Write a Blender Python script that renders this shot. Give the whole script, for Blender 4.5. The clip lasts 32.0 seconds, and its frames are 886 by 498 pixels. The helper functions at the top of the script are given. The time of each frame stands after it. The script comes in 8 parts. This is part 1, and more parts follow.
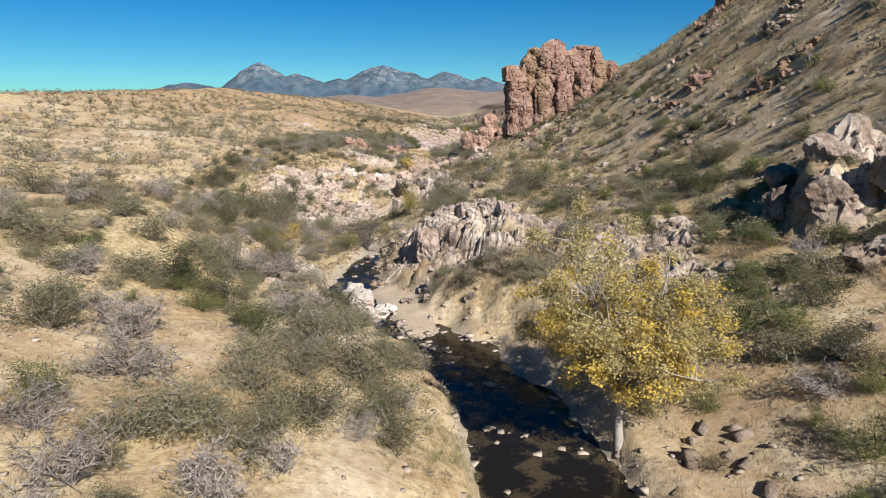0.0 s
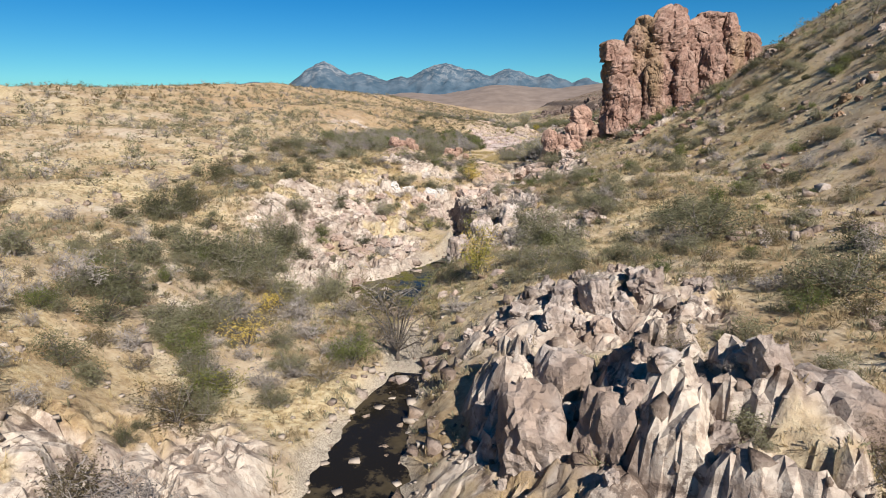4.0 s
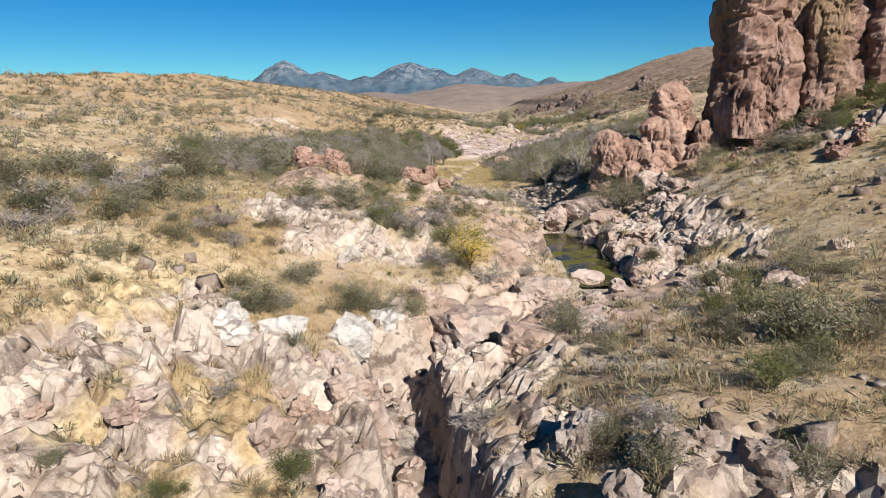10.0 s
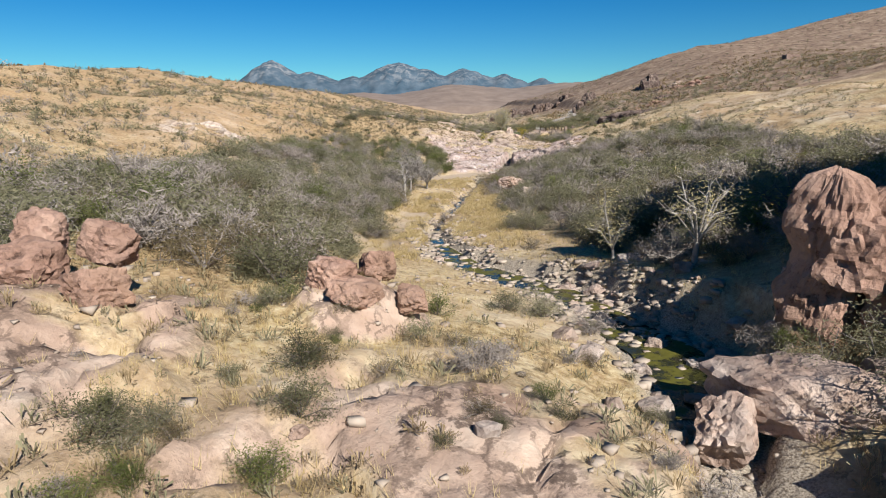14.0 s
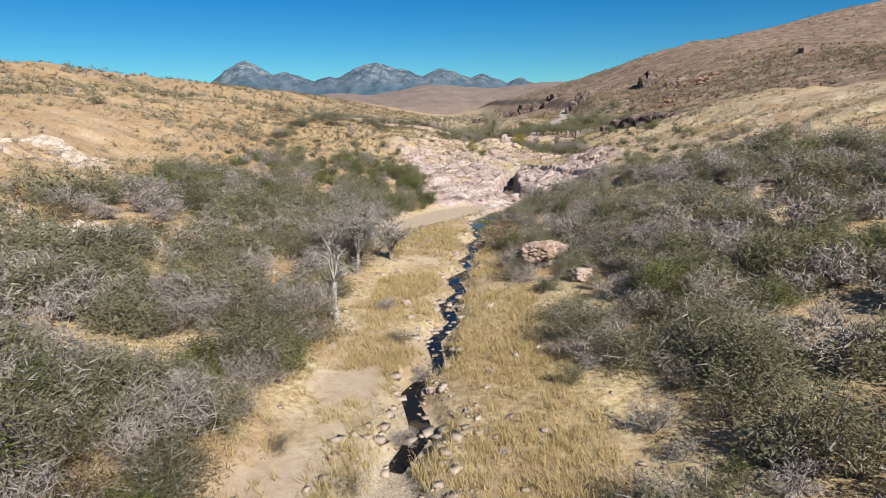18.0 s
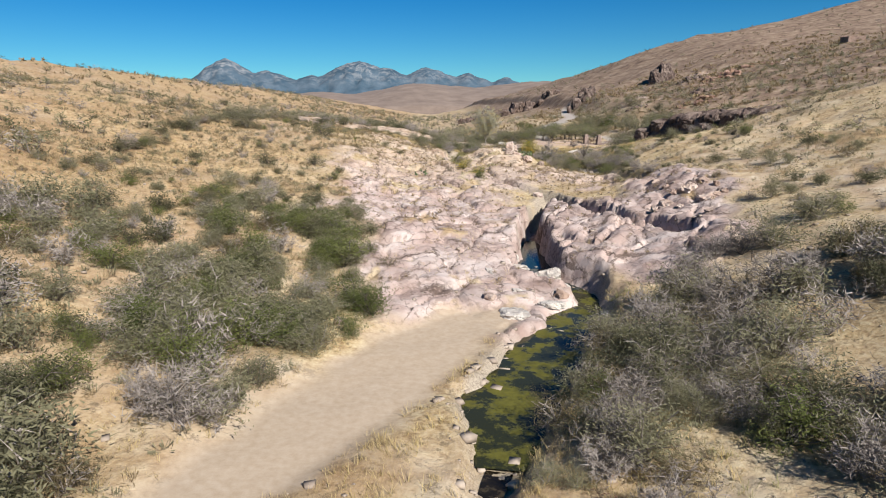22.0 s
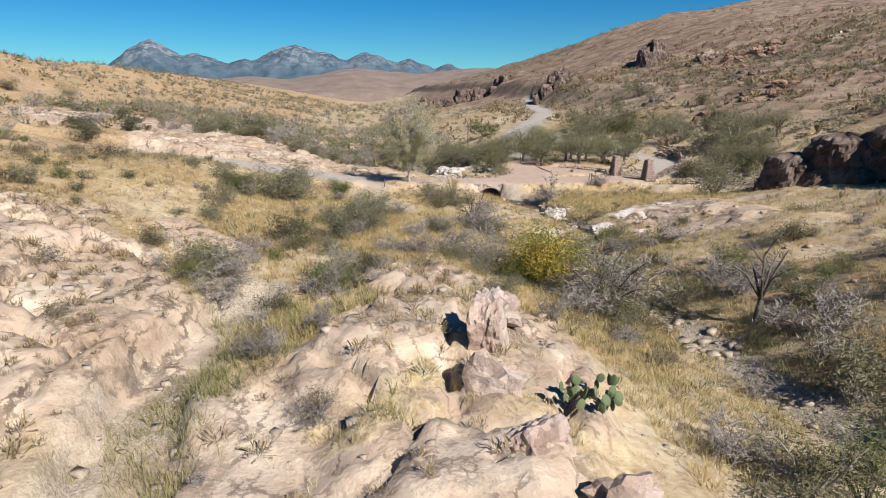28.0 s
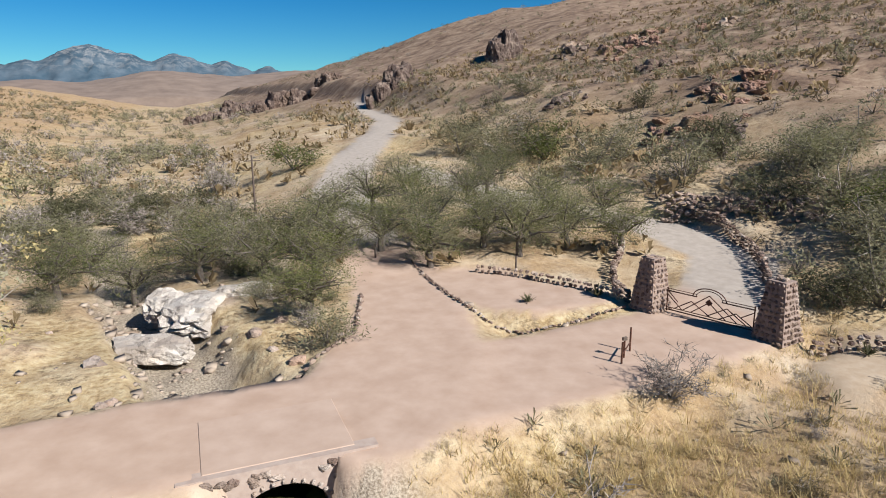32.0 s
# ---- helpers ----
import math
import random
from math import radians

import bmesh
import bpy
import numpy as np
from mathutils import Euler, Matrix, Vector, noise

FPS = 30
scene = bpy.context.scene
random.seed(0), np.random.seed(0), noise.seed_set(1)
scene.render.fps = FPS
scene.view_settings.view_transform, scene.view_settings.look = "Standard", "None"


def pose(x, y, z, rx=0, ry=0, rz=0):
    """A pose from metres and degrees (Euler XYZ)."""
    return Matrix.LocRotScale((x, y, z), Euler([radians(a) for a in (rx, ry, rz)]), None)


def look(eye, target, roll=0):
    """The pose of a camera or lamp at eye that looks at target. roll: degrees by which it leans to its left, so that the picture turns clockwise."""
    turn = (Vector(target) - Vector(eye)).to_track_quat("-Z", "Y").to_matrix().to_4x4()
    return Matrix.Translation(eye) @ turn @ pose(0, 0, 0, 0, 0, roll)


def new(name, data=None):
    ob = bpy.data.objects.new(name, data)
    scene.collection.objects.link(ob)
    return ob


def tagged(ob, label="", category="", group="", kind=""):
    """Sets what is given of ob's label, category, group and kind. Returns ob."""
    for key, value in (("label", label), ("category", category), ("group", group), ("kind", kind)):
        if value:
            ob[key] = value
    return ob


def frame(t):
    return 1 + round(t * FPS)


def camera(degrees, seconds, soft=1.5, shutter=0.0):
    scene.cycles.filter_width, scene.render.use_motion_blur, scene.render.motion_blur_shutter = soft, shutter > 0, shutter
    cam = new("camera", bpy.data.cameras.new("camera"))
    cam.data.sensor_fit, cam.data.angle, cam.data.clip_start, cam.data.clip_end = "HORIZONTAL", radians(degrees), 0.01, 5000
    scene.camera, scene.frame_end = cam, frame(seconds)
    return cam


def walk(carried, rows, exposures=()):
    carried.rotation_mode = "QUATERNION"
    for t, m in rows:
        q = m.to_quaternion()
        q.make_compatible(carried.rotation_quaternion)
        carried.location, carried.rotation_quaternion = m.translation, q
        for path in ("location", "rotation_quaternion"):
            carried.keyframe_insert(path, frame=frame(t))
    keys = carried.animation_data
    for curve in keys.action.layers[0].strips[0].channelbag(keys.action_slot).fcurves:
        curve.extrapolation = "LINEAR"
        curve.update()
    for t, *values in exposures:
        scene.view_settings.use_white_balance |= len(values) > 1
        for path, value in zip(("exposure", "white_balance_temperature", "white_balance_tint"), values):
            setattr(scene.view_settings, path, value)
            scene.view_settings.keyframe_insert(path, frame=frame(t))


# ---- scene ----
cam = camera(69.5, 32.0, soft=1.0)
METRES, EYE, TILT, LEAN, TURN = 450.0, 18.5, -12.0, 0.0, 0.0
ROWS = [
    (0.0, 0.0, 0.0, 0.0, 0.0, 0.0, 0.0),
    (0.5, -0.0001, 0.0098, 0.0018, 1.65, -0.05, -0.37),
    (1.0, -0.0006, 0.0215, 0.004, 3.25, -0.1, -0.74),
    (1.5, -0.0014, 0.0342, 0.0063, 4.58, -0.13, -1.0),
    (2.0, -0.0025, 0.0472, 0.0087, 5.2, -0.16, -1.07),
    (2.5, -0.0036, 0.0601, 0.011, 5.24, -0.18, -1.02),
    (3.0, -0.0047, 0.0729, 0.0133, 5.26, -0.18, -0.98),
    (3.5, -0.0058, 0.0853, 0.0156, 5.28, -0.2, -0.94),
    (5.5, -0.0098, 0.134, 0.0248, 5.49, -0.24, -0.88),
    (6.0, -0.0108, 0.1461, 0.0272, 5.51, -0.27, -0.88),
    (6.5, -0.012, 0.1586, 0.0295, 5.53, -0.27, -0.9),
    (7.0, -0.0131, 0.1716, 0.032, 5.55, -0.28, -0.9),
    (7.5, -0.0144, 0.1851, 0.0344, 5.55, -0.28, -0.87),
    (8.0, -0.0156, 0.1988, 0.0369, 5.56, -0.26, -0.82),
    (8.5, -0.017, 0.2128, 0.0395, 5.1, -0.25, -0.71),
    (9.0, -0.018, 0.2269, 0.0421, 4.49, -0.22, -0.53),
    (9.5, -0.0189, 0.2408, 0.0447, 3.5, -0.21, -0.25),
    (10.0, -0.0196, 0.2544, 0.0472, 2.38, -0.17, -0.06),
    (10.5, -0.0199, 0.2678, 0.0497, 1.63, -0.14, 0.07),
    (11.0, -0.0201, 0.2811, 0.0523, 1.45, -0.13, 0.09),
    (11.5, -0.0203, 0.294, 0.0547, 1.35, -0.08, 0.06),
    (12.0, -0.0205, 0.3067, 0.0574, 1.38, -0.08, 0.06),
    (12.5, -0.0206, 0.3191, 0.0601, 1.4, -0.07, -0.03),
    (13.0, -0.0208, 0.3313, 0.0629, 1.43, -0.07, -0.07),
    (13.5, -0.021, 0.3433, 0.066, 1.47, -0.04, -0.02),
    (14.0, -0.0212, 0.355, 0.0692, 1.47, -0.09, -0.02),
    (14.5, -0.0213, 0.3674, 0.0724, 1.49, -0.09, 0.04),
    (16.5, -0.0225, 0.4213, 0.0852, 1.51, -0.09, 0.05),
    (17.0, -0.0231, 0.4375, 0.0887, 1.1, -0.07, 0.2),
    (17.5, -0.0234, 0.4539, 0.0922, 0.37, -0.06, 0.42),
    (18.0, -0.0234, 0.4704, 0.0956, -0.34, -0.07, 0.67),
    (18.5, -0.023, 0.487, 0.0991, -0.5, -0.08, 0.8),
    (19.0, -0.0225, 0.5038, 0.1025, -0.63, -0.1, 0.86),
    (19.5, -0.0218, 0.5206, 0.1059, -0.8, -0.1, 0.86),
    (20.0, -0.021, 0.5376, 0.1092, -0.83, -0.11, 0.82),
    (20.5, -0.0203, 0.555, 0.1126, -0.79, -0.08, 0.72),
    (21.0, -0.0196, 0.5725, 0.1161, -0.76, -0.07, 0.61),
    (21.5, -0.0188, 0.5903, 0.1196, -1.17, -0.08, 0.66),
    (22.0, -0.0178, 0.6087, 0.1233, -1.67, -0.1, 0.73),
    (22.5, -0.0165, 0.6263, 0.1268, -2.25, -0.1, 0.79),
    (23.0, -0.015, 0.6456, 0.1307, -3.17, -0.11, 0.95),
    (23.5, -0.013, 0.6651, 0.1346, -4.26, -0.09, 1.25),
    (24.0, -0.0106, 0.6847, 0.1386, -5.44, -0.07, 1.25),
    (24.5, -0.0084, 0.7038, 0.1424, -6.23, -0.04, 1.22),
    (26.5, 0.0016, 0.7769, 0.1589, -6.73, -1.29, 1.41),
    (27.0, 0.0045, 0.7953, 0.1635, -6.71, -1.31, 1.38),
    (27.5, 0.0073, 0.8135, 0.1685, -6.69, -1.31, 1.33),
    (28.0, 0.0102, 0.8318, 0.1736, -6.66, -1.3, 1.32),
    (28.5, 0.013, 0.8501, 0.1785, -6.66, -1.29, 1.3),
    (29.0, 0.0159, 0.8685, 0.1829, -6.99, -1.29, 1.36),
    (29.5, 0.0188, 0.8868, 0.1867, -7.17, -1.3, 1.47),
    (30.0, 0.0221, 0.9053, 0.1904, -8.26, -1.33, 1.85),
    (30.5, 0.0259, 0.924, 0.194, -10.48, -1.39, 2.47),
    (31.0, 0.0307, 0.9423, 0.1974, -14.31, -1.54, 3.33),
    (31.5, 0.0364, 0.9588, 0.2008, -18.49, -1.65, 4.26),
    (32.0, 0.0418, 0.9721, 0.2031, -21.42, -1.82, 4.89),
]
walk(cam, [(t, pose(0, 0, EYE, TILT, LEAN, TURN) @ pose(METRES * x, METRES * y, METRES * z, 90 + pitch, roll, yaw)) for t, x, y, z, yaw, pitch, roll in ROWS], exposures=[(0.0, 0.94), (32.0, 0.94)])

# ---- light ----
SUN_AZ, SUN_EL = 150.0, 37.0
world = bpy.data.worlds.new("sky")
scene.world = world
world.use_nodes = True
wn = world.node_tree
sky = wn.nodes.new("ShaderNodeTexSky")
sky.sky_type, sky.sun_disc = "NISHITA", False
sky.sun_elevation, sky.sun_rotation = radians(SUN_EL), radians(SUN_AZ)
sky.altitude, sky.air_density, sky.dust_density, sky.ozone_density = 1500.0, 1.0, 0.1, 2.0
hue = wn.nodes.new("ShaderNodeHueSaturation")
hue.inputs["Saturation"].default_value = 1.55
tint = wn.nodes.new("ShaderNodeMix")
tint.data_type, tint.blend_type = "RGBA", "MULTIPLY"
tint.inputs[0].default_value, tint.inputs[7].default_value = 1.0, (0.285, 0.585, 0.685, 1)
wn.links.new(sky.outputs[0], hue.inputs["Color"])
wn.links.new(hue.outputs[0], tint.inputs[6])
wn.links.new(tint.outputs[2], wn.nodes["Background"].inputs[0])
wn.nodes["Background"].inputs[1].default_value = 0.064
sun = new("sun", bpy.data.lights.new("sun", "SUN"))
sun.data.energy, sun.data.angle, sun.data.color = 5.0, radians(0.5), (1.0, 0.96, 0.90)
sa, se = radians(SUN_AZ), radians(SUN_EL)
sun.matrix_world = look((300 * math.sin(sa) * math.cos(se), 300 * math.cos(sa) * math.cos(se), 300 * math.sin(se)), (0, 0, 0))


# ---- noise on arrays ----
def hashed(i, j, k):
    h = (i * 374761393 + j * 668265263 + k * 2147483647) & 0xFFFFFFFF
    h = ((h ^ (h >> 13)) * 1274126177) & 0xFFFFFFFF
    h = h ^ (h >> 16)
    return (h & 0xFFFFFF) / float(0xFFFFFF)


def vnoise(x, y, seed=0):
    xi, yi = np.floor(x).astype(np.int64), np.floor(y).astype(np.int64)
    u, v = x - xi, y - yi
    u, v = u * u * u * (u * (u * 6 - 15) + 10), v * v * v * (v * (v * 6 - 15) + 10)
    a, b = hashed(xi, yi, seed), hashed(xi + 1, yi, seed)
    c, d = hashed(xi, yi + 1, seed), hashed(xi + 1, yi + 1, seed)
    return (a + (b - a) * u) * (1 - v) + (c + (d - c) * u) * v


def fbm(x, y, octaves=4, seed=0, gain=0.5):
    total, amp, norm = 0.0, 1.0, 0.0
    for o in range(octaves):
        total = total + amp * vnoise(x, y, seed + 17 * o)
        norm += amp
        x, y, amp = x * 2.03 + 11.3, y * 2.03 - 7.7, amp * gain
    return total / norm * 2 - 1


def worley(x, y, seed=0):
    """Distance to the nearest and second cell point, and the cell's own random number."""
    xi, yi = np.floor(x).astype(np.int64), np.floor(y).astype(np.int64)
    f1, f2, cell = np.full(x.shape, 9.0), np.full(x.shape, 9.0), np.zeros(x.shape)
    for dx in (-1, 0, 1):
        for dy in (-1, 0, 1):
            i, j = xi + dx, yi + dy
            d = np.hypot(i + hashed(i, j, seed) - x, j + hashed(i, j, seed + 5) - y)
            near = d < f1
            f2 = np.where(near, f1, np.minimum(f2, d))
            cell = np.where(near, hashed(i, j, seed + 9), cell)
            f1 = np.where(near, d, f1)
    return f1, f2, cell


def smooth(a, b, x):
    t = np.clip((x - a) / (b - a), 0, 1)
    return t * t * (3 - 2 * t)


# ---- plan of the valley: cross sections along its length ----
ST = [-30, 0, 25, 45, 60, 75, 90, 105, 120, 135, 150, 165, 180, 200, 220, 245, 270, 300, 325, 345, 365, 385, 405, 430, 455, 475, 500, 540, 600, 700, 900, 1300]
LEFT_SHOULDER_X = [-30, -30, -28, -30, -30, -34, -38, -40, -36, -34, -32, -26, -24, -28, -38, -36, -38, -38, -34, -30, -26, -22, -20, -22, -18, -20, -16, -20, -30, -40, -60, -60]
LEFT_SHOULDER_Z = [9, 9, 9.2, 9.3, 9, 8.3, 7, 7.2, 7, 7.5, 9.3, 9, 8.5, 7.5, 8.5, 6.5, 6.5, 5.5, 6, 7, 7.2, 9.5, 11.5, 11.5, 10.5, 9.5, 10, 9.5, 9, 10, 14, 20]
LEFT_BANK_X = [-6, -6, -10, -12, -14, -20, -22, -27, -20, -18, -18, -7, -6, -16, -22, -22, -24, -24, -19, -13, -12, -10, -8, -6, -4, 0, 2, 0, -5, -10, -20, -20]
LEFT_BANK_Z = [3, 3, 5, 4, 2, 1, 0.5, 1.2, 1.2, 3.5, 5, 5.4, 6.2, 5.5, 4.5, 3, 2.8, 1.9, 1.6, 3.5, 4.2, 5.8, 8, 7.6, 6.6, 6.2, 5, 4, 4, 5, 8, 14]
BED_X = [5, 5, 6, 2, -5, -10, -10, -14, -11, -11, -9, 1.0, 0.2, 0, -9, -12, -9, -5, 0, 2, 5, 8, 9, 8, 8, 12, 14, 18, 20, 20, 15, 10]
BED_Z = [-0.3, -0.3, -0.3, -0.2, -0.3, -0.3, 0.2, 0, 1, 2.5, 3.5, 3.0, 3.0, 3.3, 2.6, 1.9, 1.6, 1.1, 0.6, 2, 3.5, 6, 7.5, 6.6, 5.8, 5.9, 4.5, 4, 4.5, 5, 8, 12]
RIGHT_BANK_X = [14, 14, 14, 9, 6, 0, 0, -2, -2, -2, 0, 5, 6, 6, 2, -2, 2, 5, 8, 12, 18, 22, 22, 23, 22, 28, 30, 38, 55, 55, 50, 50]
RIGHT_BANK_Z = [0.5, 0.5, 0.3, 1.5, 5, 3, 5, 4.5, 5.5, 6.5, 5, 3.8, 5, 6, 3.5, 2.8, 2.5, 2.5, 1.8, 3, 4.8, 4.8, 4.2, 4.2, 4.8, 6.1, 7.5, 9.8, 12, 11, 12, 18]
RIGHT_SHOULDER_X = [30, 30, 30, 28, 28, 27, 26, 27, 24, 22, 21, 18, 16, 16, 16, 20, 25, 28, 28, 28, 30, 38, 36, 40, 44, 48, 56, 60, 75, 80, 80, 80]
RIGHT_SHOULDER_Z = [10, 9, 8, 8, 8, 8, 8.5, 9, 9.5, 9.5, 10.5, 10, 10.5, 10, 8, 6, 7, 8.5, 8, 7.5, 8, 9.5, 10.5, 8, 6, 6.4, 9, 12, 14, 17, 22, 26]
RIGHT_SLOPE_Z = [50, 50, 52, 54, 56, 57, 58, 59, 60, 60, 59, 57, 52, 34, 22, 18, 19, 20, 21, 22, 22, 22, 21, 19, 17, 18, 18, 19, 22, 26, 30, 36]
LEFT_FIELD_Z = [12, 12, 12, 12.2, 12.3, 12.4, 12.5, 12.7, 13, 13.4, 13.8, 14, 14.2, 14.6, 15.4, 16.4, 17.2, 18.2, 19.4, 20.4, 21.4, 22, 22, 22, 21, 19.5, 18.5, 17, 16.5, 18, 22, 26]
LEFT_CREST_Z = [14, 14, 15, 16, 16.5, 17, 17.5, 18, 18.5, 19.5, 20, 21, 22, 23, 24, 25.2, 26.3, 27.5, 28.3, 29, 29.6, 30.5, 31.8, 33.4, 34.4, 35, 35, 35.5, 35.5, 35, 36, 36]
RIGHT_HILL_Z = [80, 80, 80, 80, 80, 80, 80, 80, 80, 78, 76, 74, 70, 60, 50, 45, 42, 40, 40, 41, 42, 44, 45, 46, 48, 49, 50, 51, 53, 62, 84, 70]


def base_height(x, y):
    line = lambda v: np.interp(y, ST, v)
    near_far = smooth(1300, 2600, y)
    xs = [line([-420.0] * 32), line([-150.0] * 32), line([-90.0] * 32), line(LEFT_SHOULDER_X), line(LEFT_BANK_X), line(BED_X),
          line(RIGHT_BANK_X), line(RIGHT_SHOULDER_X), line([90.0] * 32), line([250.0] * 32), line([560.0] * 32)]
    zs = [line(LEFT_CREST_Z) - 8, line(LEFT_CREST_Z), line(LEFT_FIELD_Z), line(LEFT_SHOULDER_Z), line(LEFT_BANK_Z), line(BED_Z),
          line(RIGHT_BANK_Z), line(RIGHT_SHOULDER_Z), line(RIGHT_SLOPE_Z), line(RIGHT_HILL_Z), line(RIGHT_HILL_Z) * 1.75]
    z = zs[0].copy()
    for k in range(10):
        t = np.clip((x - xs[k]) / (xs[k + 1] - xs[k]), 0, 1)
        z = z + (zs[k + 1] - zs[k]) * (0.55 * t + 0.45 * t * t * (3 - 2 * t))
    far = 10 + 14 * fbm(x / 700, y / 700, 3, 40) + smooth(2000, 4200, y) * 40
    return z * (1 - near_far) + far * near_far


# channels: x, y, bed z, half width; then the steepness of their banks
CHANNELS = [
    (0.55, [(5, -40, -1.0, 3.2), (5, 5, -1.0, 3.2), (6, 28, -1.0, 3.4), (4.5, 40, -1.0, 3.3), (1, 50, -1.0, 2.8), (-5, 57, -1.0, 2.6), (-9.5, 66, -1.0, 2.4), (-10.5, 75, -0.9, 2.0), (-9.5, 86, -0.8, 0.8), (-10.4, 93, -0.1, 0.4)]),
    (1.6, [(-12, 99, -0.7, 0.9), (-14.6, 107, -0.7, 3.6), (-12, 113, -0.7, 2.8), (-9.5, 118, -0.6, 1.4)]),
    (5.5, [(-9.5, 118, -0.6, 1.3), (-8.3, 127, -0.5, 1.0), (-10, 136, -0.2, 0.9), (-12.6, 147, 0.3, 1.2)]),
    (3.5, [(-12.6, 147, 0.6, 1.2), (-8, 151, 2.4, 1.4), (-1, 156, 2.7, 1.5), (1.6, 162, 2.6, 2.0), (0.5, 170, 2.5, 2.5), (0.5, 177, 2.6, 2.0), (0.0, 182, 2.7, 1.2), (1.2, 188, 2.8, 1.6)]),
    (1.0, [(1.2, 188, 2.8, 2.0), (1.8, 196, 2.7, 2.5), (-2, 209, 2.3, 2.0), (-9, 219, 1.9, 2.2), (-10.6, 226, 1.6, 1.5), (-11.6, 231, 1.5, 0.7), (-12.4, 235, 1.4, 1.0), (-12.6, 241, 1.3, 0.6), (-11.4, 244.5, 1.25, 0.8), (-12.4, 249, 1.2, 0.6), (-10.6, 253, 1.15, 0.5), (-11.0, 257.5, 1.1, 0.7), (-9.4, 262, 1.0, 0.6), (-10.2, 266, 0.95, 0.9), (-8.6, 270.5, 0.9, 0.7), (-9.3, 275, 0.85, 0.9), (-7.3, 279.5, 0.7, 0.5), (-8.0, 284, 0.6, 0.7), (-6.2, 288.5, 0.5, 0.5), (-7.0, 293, 0.4, 0.7), (-5.0, 298, 0.3, 0.6), (-5.8, 302, 0.2, 0.7), (-4.8, 305, 0.1, 0.9), (-3.3, 312, -0.05, 2.4), (0.2, 320, -0.1, 2.5), (3.4, 325.5, -0.1, 2.0), (5.4, 329, -0.1, 1.0)]),
    (1.8, [(5.4, 329, -0.2, 0.9), (6.0, 333, -0.2, 0.7), (3.4, 337.5, -0.3, 1.4)]),
    (6.0, [(2.6, 339, -0.3, 2.0), (3.6, 343.5, -0.5, 1.8), (4.0, 350, -0.4, 1.1), (5.2, 357, -0.3, 0.8), (7.2, 364, 0.5, 0.6), (10.4, 370, 2.2, 0.6)]),
    (6.0, [(10.4, 370, 2.2, 0.6), (11.6, 363, 1.8, 0.7), (12.8, 357, 1.5, 0.8), (14.4, 350.3, 1.2, 0.7), (16.2, 346.5, 1.0, 0.6), (17.5, 340, 0.8, 0.6)]),
    (0.8, [(24, 374, 4.5, 0.3), (25, 384, 4.5, 0.3), (23, 404, 4.5, 0.3), (22.2, 424, 4.6, 0.3), (24.0, 431, 4.5, 0.4), (24.0, 436, 4.4, 0.4), (26.2, 441, 4.3, 0.6), (25.6, 448, 4.0, 0.7), (25.0, 455, 4.1, 1.1), (23.6, 460.4, 4.2, 1.5), (20.9, 464.2, 4.35, 1.5), (19.0, 473, 4.3, 1.4), (15, 488, 4.1, 1.0), (10, 520, 4.2, 1.0)]),
    (2.6, [(10.4, 370, 2.6, 0.5), (5.0, 376.8, 4.0, 0.5), (3.2, 381.5, 4.9, 0.5), (-1.5, 392, 6.0, 1.1), (-3, 404, 6.5, 1.5), (-1, 415, 6.9, 1.0)]),
]


def to_line(x, y, rows):
    """Nearest distance to a polyline, and its bed height and half width there."""
    best, bed, half = np.full(x.shape, 1e9), np.zeros(x.shape), np.zeros(x.shape)
    for (x0, y0, z0, w0), (x1, y1, z1, w1) in zip(rows, rows[1:]):
        dx, dy = x1 - x0, y1 - y0
        t = np.clip(((x - x0) * dx + (y - y0) * dy) / (dx * dx + dy * dy), 0, 1)
        d = np.hypot(x - x0 - t * dx, y - y0 - t * dy)
        near = d < best
        best = np.where(near, d, best)
        bed = np.where(near, z0 + t * (z1 - z0), bed)
        half = np.where(near, w0 + t * (w1 - w0), half)
    return best, bed, half


# rock areas: x, y, radius across, radius along, turn in degrees, rise in metres, roughness, 1 for smooth slickrock
OUTCROPS = [
    (5, 67, 12, 7, -20, 0.8, 0.6, 0), (3, 85, 9, 6, 10, 0.4, 0.6, 0), (-2, 113, 7, 10, 20, -0.2, 0.7, 0), (-2, 126, 5, 9, 0, 0.0, 0.7, 0),
    (-23, 120, 11, 22, 8, 0.2, 0.75, 0), (-21, 140, 7, 10, -10, 0.2, 0.75, 0), (-11, 142, 7, 11, 0, 0.2, 0.7, 0), (-5, 152, 9, 8, 0, 0.2, 0.6, 1),
    (-9.5, 174, 7, 14, 5, 0.6, 0.7, 1), (-24, 181, 6, 10, 0, 0.8, 0.8, 1), (7, 168, 6, 14, 0, 0.2, 0.6, 0), (-17, 64, 6, 12, 20, 0.3, 0.8, 0), (-13.5, 160, 2.6, 3, 0, 0.2, 0.45, 0), (-19, 163.5, 7, 6.5, 0, 0.1, 0.5, 0), (-20, 158, 2, 2.4, 0, 0.2, 0.45, 0), (-25, 164, 2, 2, 0, 0.2, 0.45, 0), (-17, 160.5, 4.0, 2.6, 30, 0.3, 0.7, 0), (-13, 164.5, 2.2, 3.2, 0, 0.2, 0.7, 0), (-20.4, 169.5, 1.6, 4.5, -10, 0.3, 0.5, 1), (-16.6, 164.5, 1.5, 1.6, 0, 0.2, 0.6, 0),
]
